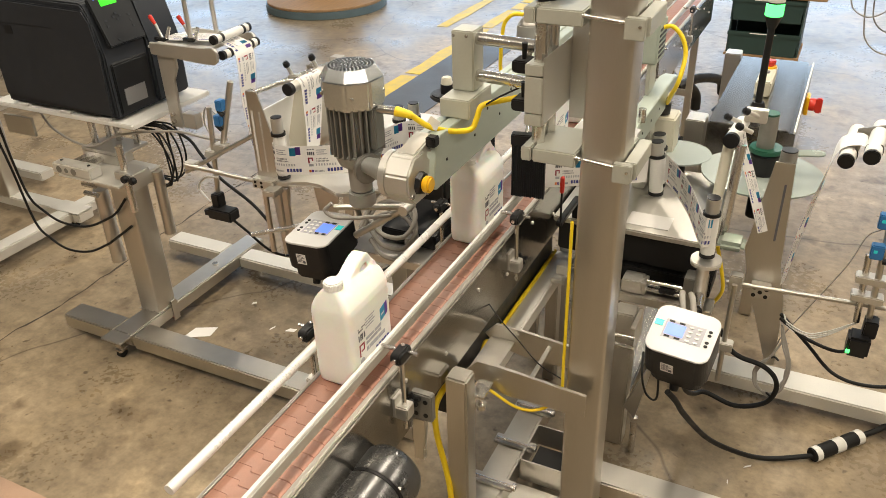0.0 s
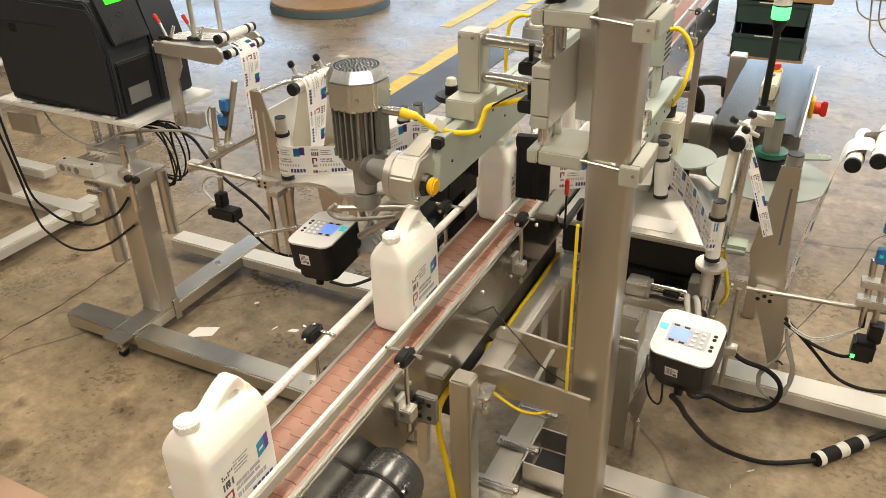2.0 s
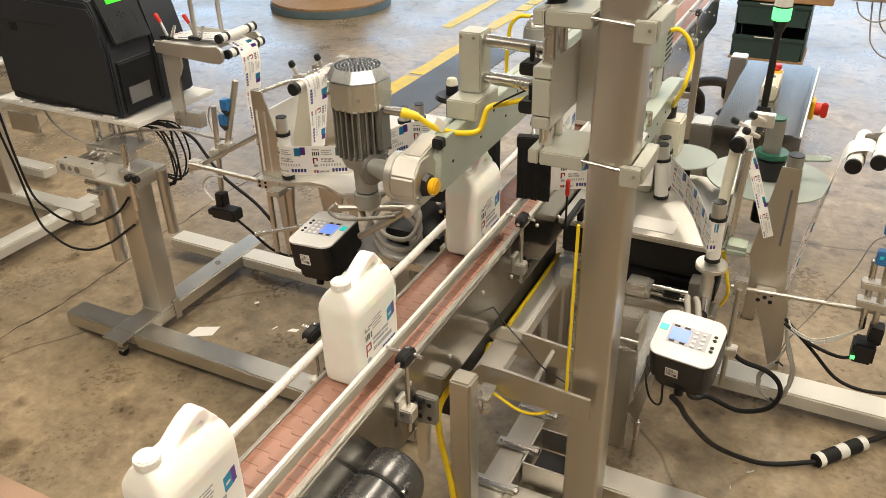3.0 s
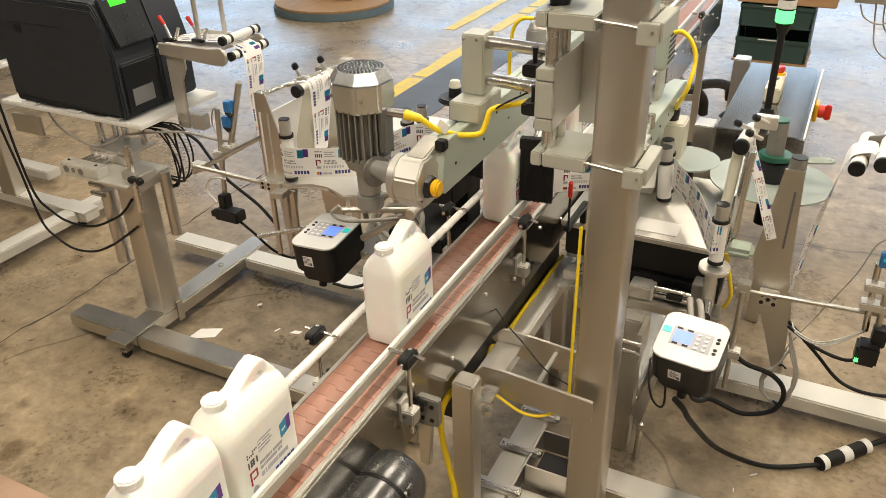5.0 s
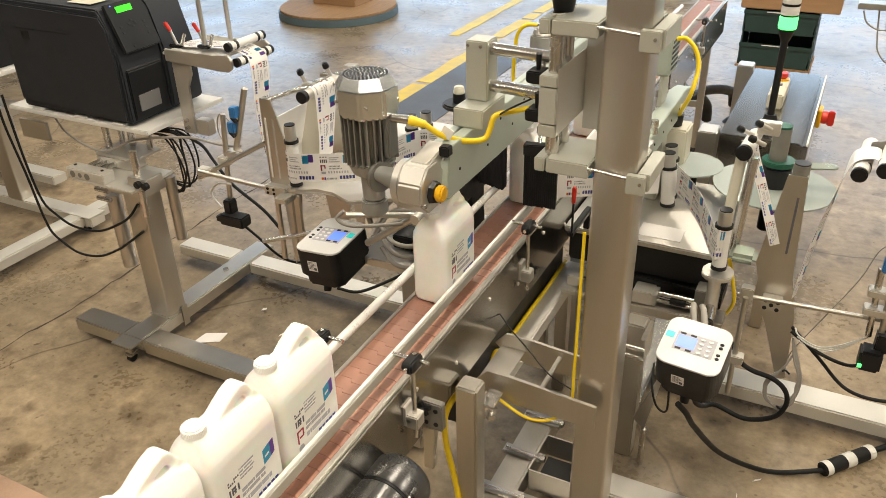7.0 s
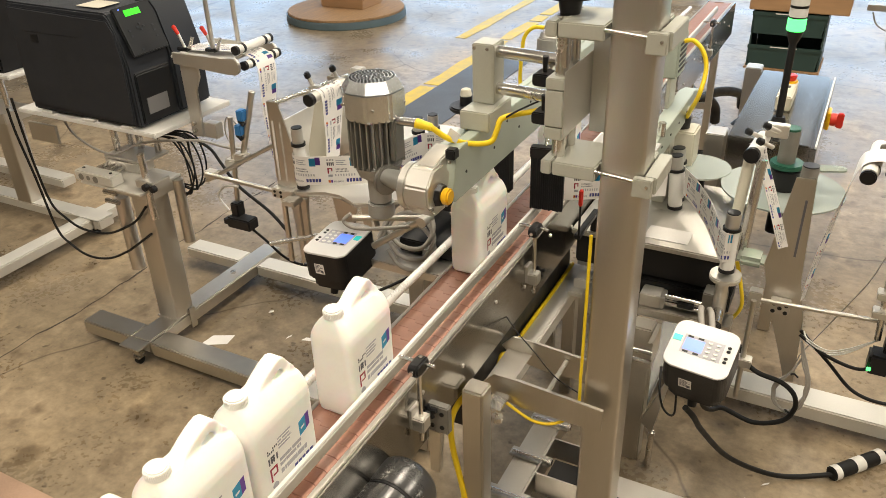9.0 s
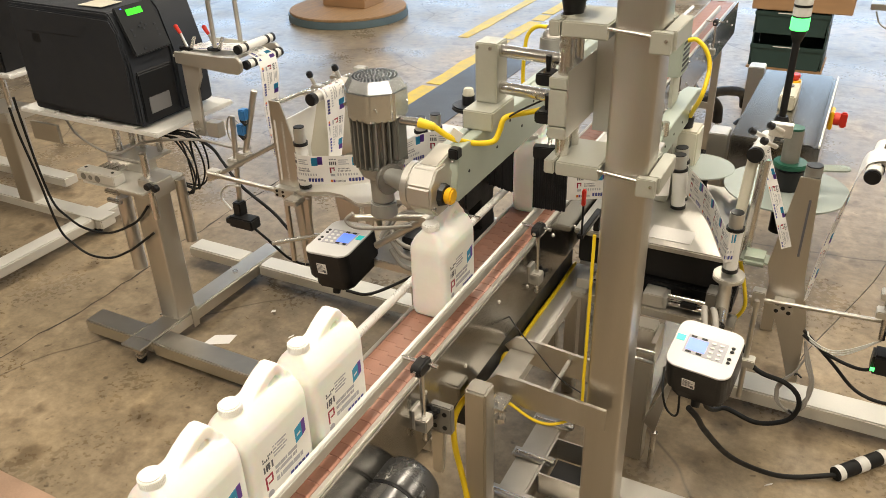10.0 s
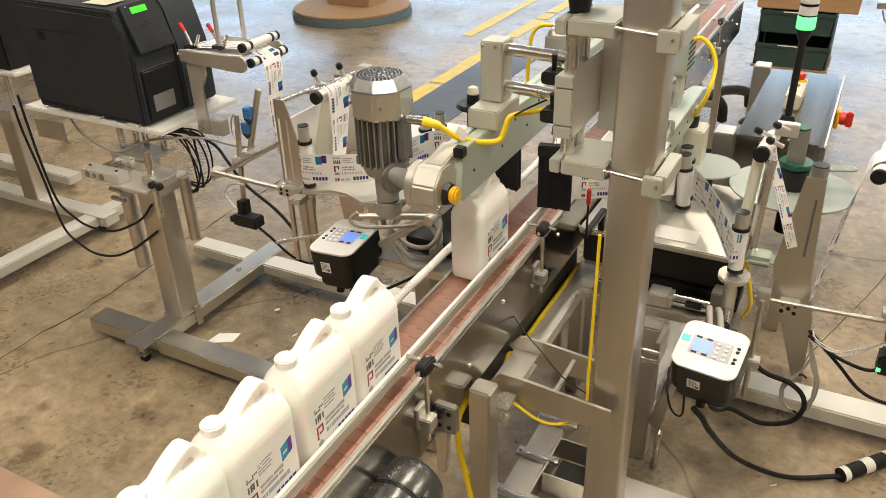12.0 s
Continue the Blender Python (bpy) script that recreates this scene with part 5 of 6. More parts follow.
def web_feed():
    o = thing("web_feeder", (-2.2, 2.245, 0.98), "aluminium web feed arm with rollers and red toggle clamps", "feeder")
    part("upright", prism([(-2.262, 0.93), (-2.205, 0.93), (-2.205, 1.12), (-2.175, 1.17), (-2.175, 1.235), (-2.262, 1.235)], "y", 2.140, 2.153, 0.002), ALU, o)
    part("lug", box(-2.200, -2.140, 2.145, 2.185, 0.93, 0.99, 0.002), ALU, o)
    for z in (0.955, 0.985):
        part("bolt", cyl((-2.235, 2.140, z), (-2.235, 2.125, z), 0.008, n=8), SHINY, o)
    part("side_plate", prism([(-2.275, 1.218), (-2.020, 1.206)] + arc(-1.990, 1.238, 0.034, -70, 70, 6) + [(-2.040, 1.262), (-2.275, 1.262)], "y", 2.125, 2.139, 0.002), ALU, o, "pale rounded side plate")
    part("side_plate", prism([(-2.275, 1.218), (-2.020, 1.206)] + arc(-1.990, 1.238, 0.034, -70, 70, 6) + [(-2.040, 1.262), (-2.275, 1.262)], "y", 2.345, 2.359, 0.002), ALU, o, "pale rounded side plate")
    part("bed", box(-2.30, -2.040, 2.141, 2.343, 1.235, 1.245, 0.002), WHITE, o)
    for x, z in ((-1.985, 1.290), (-1.955, 1.238)):
        r = part("roller", cyl((x, 2.150, z), (x, 2.345, z), 0.0155, n=24), WHITE, o, "white roller with black bands")
        for y in (2.148, 2.185, 2.305, 2.338):
            part("band", cyl((x, y, z), (x, y + 0.012, z), 0.0168, n=24), BLACK, r)
    for x, y in ((-2.250, 2.165), (-2.140, 2.195)):
        k = part("toggle_clamp", box(x - 0.02, x + 0.03, y - 0.015, y + 0.015, 1.262, 1.275, 0.003), BLACK, o)
        part("link", cyl((x + 0.01, y, 1.27), (x - 0.012, y, 1.322), 0.006, 0.005, 8), ALU, k)
        part("link", cyl((x + 0.03, y, 1.27), (x + 0.035, y + 0.02, 1.31), 0.008, 0.006, 8), SHINY, k)
        part("handle", cyl((x - 0.010, y, 1.318), (x - 0.030, y - 0.003, 1.352), 0.0062, 0.0085, 12, bev=0.003), RED, k, "red plastic grip")
    for y in (2.195, 2.335):
        part("mast", cyl((-2.130, y, 1.26), (-2.130, y, 1.75), 0.009, n=14), ALU, o, "thin upright mast")
    web(o, [(-2.30, 2.245, 1.25), (-2.050, 2.245, 1.27), (-1.975, 2.245, 1.263), (-1.935, 2.245, 1.236), (-1.922, 2.235, 1.17), (-1.927, 2.225, 1.064), (-1.930, 2.22, 0.951), (-1.930, 2.22, 0.865)],
        [(0, 0.10, 0)] * 5 + [(0.004, 0.075, 0), (0.008, 0.040, 0), (0.008, 0.022, 0)], start=0.0, side=1)
    return o


def applicator_left():
    o = thing("label_applicator", (-1.5, 2.0, 0.6), "stainless label applicator with web rollers and arms", "labeller", "label applicators")
    # slotted front arm, and a second one behind
    for dx, dy in ((0.0, 0.0), (0.03, 0.30)):
        a = part("arm_plate", prism([(-1.655 + dx, 1.225), (-1.615 + dx, 1.225), (-1.575 + dx, 1.08), (-1.558 + dx, 0.93), (-1.655 + dx, 0.93)], "y", 1.90 + dy, 1.906 + dy, 0.001), STEEL, o, "tapered slotted steel arm plate")
        part("slot", box(-1.648 + dx, -1.641 + dx, 1.8985 + dy, 1.9, 0.95, 1.16, 0), WHITE, a)
        part("edge_flange", box(-1.659 + dx, -1.655 + dx, 1.90 + dy, 1.93 + dy, 0.93, 1.225, 0.001), STEEL, a)
    part("top_rod", cyl((-1.64, 1.915, 1.215), (-1.58, 2.26, 1.215), 0.008, n=12), SHINY, o)
    part("top_rod", cyl((-1.60, 2.0, 1.225), (-1.44, 2.06, 1.255), 0.008, n=12), SHINY, o)
    for p in ((-1.575, 2.06, 1.225), (-1.50, 2.10, 1.245)):
        k = part("rod_clamp", box(p[0] - 0.022, p[0] + 0.022, p[1] - 0.014, p[1] + 0.014, p[2] - 0.014, p[2] + 0.016, 0.003), ALU, o)
        knob_rod(k, (p[0] - 0.01, p[1], p[2] + 0.01), (p[0] - 0.018, p[1] - 0.01, p[2] + 0.042))
        knob_rod(k, (p[0] + 0.02, p[1] - 0.01, p[2]), (p[0] + 0.042, p[1] - 0.03, p[2] + 0.006))
    part("end_angle", box(-1.46, -1.42, 2.10, 2.135, 1.24, 1.30, 0.002), ALU, o)
    part("top_roller", cyl((-1.486, 1.905, 1.250), (-1.486, 2.09, 1.250), 0.018, n=24), ALU, o)
    part("roller_cap", cyl((-1.486, 1.893, 1.250), (-1.486, 1.915, 1.250), 0.0195, n=24, bev=0.002), BLACK, o)
    # dancer arm cover and web
    part("guide_sheet", band([(-1.540, 2.04, 1.232), (-1.556, 2.04, 1.15), (-1.582, 2.03, 0.985)], [(0.036, 0, 0), (0.05, 0, 0), (0.080, 0, 0)], 0.002), CREAM, o, "cream guide sheet")
    web(o, [(-1.506, 2.00, 1.250), (-1.486, 2.00, 1.2695), (-1.467, 2.00, 1.252), (-1.467, 1.995, 1.18), (-1.468, 1.985, 1.10), (-1.470, 1.975, 1.03)], [(0, 0.118, 0), (0, 0.118, 0), (0, 0.118, 0), (0.004, 0.10, 0), (0.008, 0.075, 0), (0.010, 0.055, 0)], start=0.01, side=1)
    roller(o, (-1.518, 1.862, 0.975), (-1.518, 1.862, 1.168), 0.019)
    web(o, [(-1.52, 1.90, 1.035), (-1.541, 1.862, 1.035), (-1.518, 1.839, 1.035), (-1.45, 1.858, 1.035), (-1.30, 1.955, 1.035), (-1.24, 2.165, 1.035), (-1.12, 2.20, 1.035)], [(0, 0, 0.098)] * 7, start=0.045, side=1)
    roller(o, (-1.265, 2.19, 0.955), (-1.265, 2.19, 1.125), 0.019)
    roller(o, (-1.235, 2.24, 0.955), (-1.235, 2.24, 1.125), 0.019)
    # swing arm plate that carries the roller
    poly = arc(-1.518, 1.862, 0.034, 130, 320, 10) + [(-1.44, 1.868), (-1.38, 1.868), (-1.30, 1.83), (-1.17, 1.92), (-1.20, 2.08), (-1.45, 2.05), (-1.53, 1.92)]
    part("swing_plate", prism(poly, "z", 0.945, 0.960, 0.003), ALU, o, "pale rounded swing arm plate")
    # carrying brackets
    b = part("pivot_block", box(-1.665, -1.575, 1.87, 1.93, 0.895, 0.93, 0.003), ALU, o)
    for x, z in ((-1.65, 0.905), (-1.65, 0.92), (-1.625, 0.905), (-1.625, 0.92)):
        part("bore", cyl((x, 1.8698, z), (x, 1.868, z), 0.005, n=10), BLACK, b)
    part("pivot_block", box(-1.595, -1.545, 1.83, 1.885, 0.895, 0.915, 0.003), ALU, o)
    for x0, y, z in ((-1.655, 1.90, 0.63), (-1.60, 1.905, 0.67), (-1.565, 1.90, 0.60)):
        part("hanger_bar", box(x0, x0 + 0.018, y, y + 0.012, z, 0.895, 0.002), STEEL, o)
    part("leg_plate", prism([(-1.645, 0.895), (-1.56, 0.895), (-1.585, 0.70), (-1.625, 0.60)], "y", 1.935, 1.94, 0.001), STEEL, o)
    part("leg_plate", prism([(-1.49, 0.945), (-1.37, 0.945), (-1.41, 0.72), (-1.455, 0.72)], "y", 1.96, 1.965, 0.001), STEEL, o)
    part("leg_plate", prism([(-1.52, 0.945), (-1.44, 0.945), (-1.47, 0.66), (-1.50, 0.66)], "y", 2.16, 2.165, 0.001), STEEL, o)
    part("stay", cyl((-1.36, 1.99, 0.94), (-1.33, 2.0, 0.78), 0.010, n=10), STEEL, o)
    part("cross_bar", cyl((-1.66, 1.82, 0.74), (-1.40, 1.95, 0.79), 0.008, n=12), SHINY, o)
    part("main_tube", box(-1.53, -1.45, 2.50, 2.58, 0.104, 0.94, 0.005), STEEL, o)
    part("carrier", box(-1.58, -1.30, 2.0, 2.60, 0.925, 0.944, 0.003), ALU, o)
    # slide under the conveyor side with drive parts
    part("slide_rail", box(-1.30, -1.02, 1.86, 2.30, 0.72, 0.75, 0.003), ALU, o)
    part("slide_body", box(-1.22, -1.02, 1.95, 2.25, 0.752, 0.80, 0.004), BLACK, o)
    part("drive_housing", box(-1.32, -1.16, 2.25, 2.50, 0.80, 0.94, 0.006), BLACK, o)
    part("drive_cover", box(-1.10, -0.985, 1.96, 2.36, 0.925, 1.07, 0.006), BLACK, o, "black drive cover")
    part("red_lamp", cyl((-0.985, 2.08, 1.03), (-0.983, 2.08, 1.03), 0.004, n=10), LED_R, o, "small red sensor lamp")
    part("cover_foot", box(-1.09, -1.0, 2.10, 2.20, 0.80, 0.9245, 0.003), BLACK, o)
    kn = part("hand_wheel", cyl((-1.29, 2.61, 1.015), (-1.29, 2.61, 1.035), 0.065, n=32, bev=0.006), BLACK, o, "black hand wheel")
    part("wheel_hub", cyl((-1.29, 2.61, 0.90), (-1.29, 2.61, 1.070), 0.024, n=24), BLACK, kn)
    part("hub_cap", cyl((-1.29, 2.61, 1.0705), (-1.29, 2.61, 1.098), 0.024, 0.018, 24, bev=0.003), CREAM, kn, "pale grey connector cap")
    # pipes that carry the panel
    part("panel_pipe", cyl((-1.22, 1.70, 0.990), (-1.03, 1.80, 0.982), 0.0095, n=16), STEEL, o)
    part("panel_pipe", cyl((-1.04, 1.795, 0.975), (-1.22, 1.80, 0.845), 0.0110, n=16), STEEL, o)
    part("pipe_joint", cyl((-1.03, 1.770, 0.980), (-1.03, 1.825, 0.980), 0.0155, n=16), ALU, o)
    part("pipe_post", cyl((-1.10, 1.93, 0.104), (-1.10, 1.93, 0.80), 0.019, n=16), CAST, o)
    return o


def sensor_stand():
    o = thing("sensor_stand", (-1.88, 1.95, 0.74), "rod stand with blue and black web sensors", "sensor")
    part("rod", cyl((-1.905, 1.95, 0.77), (-1.87, 1.95, 1.125), 0.0095, n=12), STEEL, o)
    part("rod", cyl((-1.845, 1.95, 0.97), (-1.765, 1.96, 1.225), 0.0105, n=12), STEEL, o)
    part("rod", cyl((-1.985, 1.90, 0.885), (-1.65, 1.92, 1.075), 0.008, n=12), STEEL, o)
    part("rod", cyl((-1.95, 1.87, 0.93), (-1.60, 1.88, 0.915), 0.008, n=12), STEEL, o)
    for p in ((-1.885, 1.945, 0.955), (-1.84, 1.945, 0.985), (-1.945, 1.895, 0.92)):
        part("rod_clamp", box(p[0] - 0.025, p[0] + 0.025, p[1] - 0.018, p[1] + 0.018, p[2] - 0.014, p[2] + 0.014, 0.003), ALU, o)
    for z in (1.09, 1.145):
        x = -1.845 + (z - 0.97) * 0.32 - 0.018
        s = part("blue_sensor", box(x - 0.014, x + 0.012, 1.925, 1.955, z - 0.02, z + 0.018, 0.003), SENSOR, o, "small blue photo sensor")
        part("plug", cyl((x - 0.01, 1.935, z - 0.02), (x + 0.008, 1.935, z - 0.034), 0.008, n=10), BLACK, s)
    part("mount", box(-1.915, -1.88, 1.92, 1.96, 0.745, 0.80, 0.004), BLACK, o)
    s = part("scanner", box(-1.925, -1.82, 1.90, 1.955, 0.708, 0.75, 0.005), BLACK, o, "black web scanner block")
    part("scanner_tip", box(-1.95, -1.925, 1.91, 1.94, 0.712, 0.735, 0.003), BLACK, s)
    return o


base_frame()
printer_stand()
label_printer()
web_feed()
applicator_left()
sensor_stand()
operator_panel(-1.345, 1.785, 0.851, 0.156, 0.200, 0.135, 1, -3, 4, "black operator panel with keypad and lit blue screen", True)

# cables of the left machine
for pts in ([(-3.012, 1.93, 1.05), (-3.008, 1.93, 0.959), (-3.0, 1.935, 0.755), (-2.974, 1.94, 0.582), (-2.917, 1.95, 0.514), (-2.834, 1.96, 0.472), (-2.684, 1.96, 0.484), (-2.535, 1.955, 0.554), (-2.458, 1.95, 0.607), (-2.42, 1.97, 0.66)],
            [(-3.06, 1.93, 1.0), (-3.052, 1.93, 0.89), (-3.021, 1.935, 0.698), (-2.987, 1.94, 0.455), (-2.932, 1.95, 0.378), (-2.847, 1.96, 0.335), (-2.727, 1.97, 0.346), (-2.60, 1.97, 0.41), (-2.53, 1.95, 0.455), (-2.40, 1.95, 0.55)]):
    cable("black_cable", pts, 0.0052, RUBBER, "black cable hanging in a slack loop from the shelf")
rnd = random.Random(21)
for i in range(7):
    a, b, c = rnd.uniform(-0.04, 0.04), rnd.uniform(-0.05, 0.05), rnd.uniform(-0.03, 0.03)
    cable("black_cable", [(-2.40, 2.10 + a, 0.93), (-2.30 + c, 2.11 + a, 0.925 + 0.3 * c), (-2.26 + 0.5 * b, 2.12 + a, 0.85 + c), (-2.265 + 0.5 * b, 2.13 + a, 0.755 + b), (-2.33 + 0.6 * c, 2.14 + a, 0.675 + 0.5 * c), (-2.42, 2.14, 0.70)], 0.0037, RUBBER, "looped black cable of the printer")
cable("black_cable", [(-2.32, 2.15, 0.925), (-2.17, 2.12, 0.90), (-2.10, 2.10, 0.855), (-1.98, 2.05, 0.80), (-1.8, 2.0, 0.75), (-1.7, 1.97, 0.70)], 0.006, RUBBER, "black cable running to the applicator")
cable("black_cable", [(-1.84, 1.93, 0.71), (-1.80, 1.95, 0.66), (-1.74, 2.0, 0.56), (-1.70, 2.1, 0.5), (-1.6, 2.3, 0.5)], 0.005, RUBBER, "thin black cable of the web scanner")
cable("grey_cable", [(-2.98, 2.10, 0.94), (-2.85, 2.06, 0.86), (-2.65, 2.05, 0.82), (-2.45, 2.05, 0.90), (-2.2, 2.08, 0.94), (-1.95, 2.0, 0.98), (-1.84, 1.98, 1.0)], 0.005, GREYC, "thin grey cable under the shelf")
cable("white_cable", [(-1.95, 1.95, 0.75), (-1.99, 1.95, 0.80), (-1.93, 1.93, 0.86), (-1.87, 1.93, 0.87)], 0.004, WHITE, "short white sensor cable")
cable("grey_cable", [(-1.83, 1.96, 1.08), (-1.93, 2.0, 1.10), (-1.97, 2.02, 1.02), (-1.90, 2.0, 0.95)], 0.003, GREYC, "thin grey sensor cable loop")
for i in range(3):
    z = 0.90 - 0.04 * i
    cable("grey_hose", [(-1.24, 1.86, 0.84 - 0.01 * i), (-1.20, 1.92, z + 0.04), (-1.12, 1.93, z + 0.05), (-1.06, 1.90, z), (-1.08, 1.86, z - 0.06), (-1.16, 1.86, z - 0.07), (-1.22, 1.88, z - 0.03)], 0.0075, GREYC, "coiled grey cable conduit beside the panel")
cable("grey_hose", [(-1.24, 1.72, 0.99), (-1.26, 1.71, 0.965), (-1.22, 1.72, 0.945), (-1.12, 1.77, 0.945), (-1.06, 1.80, 0.95)], 0.006, GREYC, "grey cable tied along the panel pipe")
cable("black_cable", [(-1.28, 1.70, 0.72), (-1.22, 1.74, 0.70), (-1.14, 1.84, 0.72), (-1.10, 1.90, 0.74)], 0.005, RUBBER, "black cable below the panel")

# second stand at the far left, partly seen
o = thing("floor_stand", (-3.7, 2.5, 0), "pale stainless base tubes of a neighbouring machine", "base frame")
part("tube", box(-3.645, -3.545, 1.2, 2.76, 0.048, 0.104, 0.006), PALE, o)
part("corner_plate", box(-3.70, -3.49, 2.51, 2.62, 0.105, 0.109, 0.001), PALE, o)
part("tube", box(-4.9, -3.647, 2.52, 2.62, 0.048, 0.104, 0.006), PALE, o)
part("tube", box(-3.543, -3.49, 2.515, 2.615, 0.048, 0.104, 0.006), PALE, o)
part("tube", box(-4.9, -4.15, 2.82, 2.92, 0.048, 0.104, 0.006), PALE, o)
part("column", hollow_tube(-4.16, -4.04, 2.52, 2.62, 0.104, 0.60), STEEL, o)
part("head_block", box(-4.24, -3.98, 2.48, 2.66, 0.601, 0.66, 0.004), ALU, o)
part("head_plate", box(-4.6, -3.72, 2.40, 2.9, 0.90, 0.92, 0.004), WHITE, o)
for x in (-4.18, -4.04):
    part("rod", cyl((x, 2.56, 0.66), (x, 2.56, 0.90), 0.014, n=14), SHINY, o)
castor(o, -3.57, 2.55)
o = thing("vented_unit", (-3.9, 2.6, 0.92), "black unit with vents on the neighbouring stand", "machine")
part("case", box(-4.55, -3.78, 2.42, 2.86, 0.921, 1.30, 0.01), BLACK, o)
part("foot", box(-3.84, -3.79, 2.43, 2.49, 0.9202, 0.9208, 0.002), BLACK, o)

# ---- right labelling machine ----
def applicator_right():
    o = thing("label_applicator", (-0.3, 2.4, 0.6), "aluminium label applicator table with rewind discs", "labeller", "label applicators")
    t = part("table", box(-0.735, -0.215, 2.27, 2.80, 0.765, 0.785, 0.004), ALU, o, "pale aluminium table plate")
    part("paper", box(-0.50, -0.36, 2.31, 2.40, 0.7855, 0.7870, 0), PAPER, t, "blank white paper label on the table")
    part("drive_case", box(-0.72, -0.225, 2.285, 2.74, 0.655, 0.764, 0.006), BLACK, o, "black drive case under the table")
    part("cross_slide", box(-0.62, -0.20, 2.265, 2.40, 0.594, 0.6545, 0.004), BLACK, o)
    e = part("slide_end", box(-0.470, -0.404, 2.200, 2.264, 0.5935, 0.640, 0.003), ALU, o, "milled slide end block")
    part("slide_cap", box(-0.4035, -0.392, 2.203, 2.262, 0.5935, 0.636, 0.002), ALU, e)
    e = part("slide_end", box(-0.276, -0.207, 2.200, 2.264, 0.5935, 0.690, 0.003), FIN, o, "dark slide end block")
    for z in (0.607, 0.634):
        part("slide_rod", cyl((-0.392, 2.225, z), (-0.276, 2.225, z), 0.0085, n=16), SHINY, o, "polished slide rod")
    part("slide_nut", box(-0.350, -0.300, 2.206, 2.262, 0.612, 0.628, 0.002), BLACK, o)
    part("slide_beam", box(-0.66, -0.18, 2.19, 2.27, 0.560, 0.593, 0.003), STEEL, o)
    part("slide_post", box(-0.62, -0.56, 2.20, 2.26, 0.0, 0.5595, 0.004), STEEL, o)
    part("stand", box(-0.47, -0.40, 2.12, 2.1895, 0.0, 0.56, 0.005), STEEL, o)
    part("stand_plate", box(-0.398, -0.383, 2.06, 2.18, 0.455, 0.555, 0.002), STEEL, o)
    part("stand_foot", prism([(-0.40, 0.20), (-0.33, 0.40), (-0.32, 0.40), (-0.36, 0.16)], "y", 2.10, 2.13, 0.001), STEEL, o)
    for z in (0.49, 0.525):
        part("tie_bolt", cyl((-0.47, 2.05, z), (-0.38, 2.05, z), 0.007, n=10), SHINY, o)
    part("base_tube", box(-0.419, 1.1, 2.545, 2.665, 0.045, 0.105, 0.006), PALE, o, "pale stainless floor tube")
    part("base_tube", box(-0.50, -0.42, 2.21, 3.05, 0.045, 0.105, 0.006), STEEL_Y, o)
    part("levelling_foot", cyl((-0.36, 2.11, 0.0), (-0.36, 2.11, 0.16), 0.011, n=10), SHINY, o)
    # slotted arm plate
    a = part("arm_plate", prism([(-0.088, 1.02), (-0.030, 1.02), (-0.012, 0.66), (0.020, 0.523), (0.034, 0.270), (0.004, 0.263), (-0.043, 0.409), (-0.100, 0.569), (-0.130, 0.70)], "y", 2.44, 2.446, 0.001), STEEL, o, "tapered slotted steel arm plate")
    part("edge_flange", box(-0.035, -0.031, 2.446, 2.475, 0.55, 1.02, 0.001), STEEL, a)
    part("slot", box(-0.050, -0.043, 2.4385, 2.44, 0.75, 0.95, 0), INK_K, a)
    part("bore_block", box(-0.088, -0.026, 2.405, 2.439, 0.547, 0.595, 0.003), ALU, o)
    for x, z in ((-0.076, 0.557), (-0.038, 0.557), (-0.076, 0.585), (-0.038, 0.585), (-0.057, 0.571)):
        part("bore", cyl((x, 2.4049, z), (x, 2.403, z), 0.007, n=12), BLACK, o)
    part("cross_rod", cyl((-0.165, 2.40, 0.588), (0.36, 2.40, 0.612), 0.0075, n=12), STEEL, o, "long polished cross rod")
    k = part("rod_clamp", box(-0.156, -0.116, 2.382, 2.42, 0.565, 0.625, 0.003), ALU, o)
    part("drop_rod", cyl((-0.136, 2.372, 0.20), (-0.136, 2.372, 0.60), 0.009, n=12), STEEL, o)
    part("rod_clamp", box(-0.196, -0.106, 2.35, 2.39, 0.34, 0.372, 0.003), ALU, o)
    # rewind discs
    d = part("rewind_disc", cyl((-0.135, 2.70, 0.86), (-0.135, 2.70, 0.866), 0.200, n=64), DISC, o, "thin grey-green rewind disc")
    part("hub", cyl((-0.135, 2.70, 0.8665), (-0.135, 2.70, 0.938), 0.048, n=32, bev=0.003), BLACK, d)
    part("hub_ring", cyl((-0.135, 2.70, 0.945), (-0.135, 2.70, 0.962), 0.055, n=32, bev=0.003), GREENC, d, "dark green hub ring")
    part("spindle", cyl((-0.14, 2.70, 0.962), (-0.14, 2.70, 1.075), 0.029, n=32), FIN, d)
    part("spindle_cap", cyl((-0.14, 2.70, 1.075), (-0.14, 2.70, 1.082), 0.028, n=32), GREENC, d, "green spindle cap")
    arm = rrect(-0.05, 0.115, -0.024, 0.024, 0.022, 5)
    bm = prism([(x, y) for x, y in arm], "z", 0.9385, 0.9445, 0.001)
    bmesh.ops.transform(bm, matrix=Matrix.Translation((-0.06, 2.72, 0)) @ Matrix.Rotation(radians(20), 4, "Z"), verts=bm.verts)
    part("brake_arm", bm, ACRYL, d, "translucent green brake arm")
    part("stem", cyl((-0.135, 2.70, 0.70), (-0.135, 2.70, 0.8595), 0.03, n=20), BLACK, d)
    d = part("rewind_disc", cyl((-0.43, 2.765, 0.862), (-0.43, 2.765, 0.868), 0.115, n=48), DISC, o, "thin grey-green rewind disc")
    part("stem", cyl((-0.43, 2.765, 0.785), (-0.43, 2.765, 0.8615), 0.03, n=20), BLACK, d)
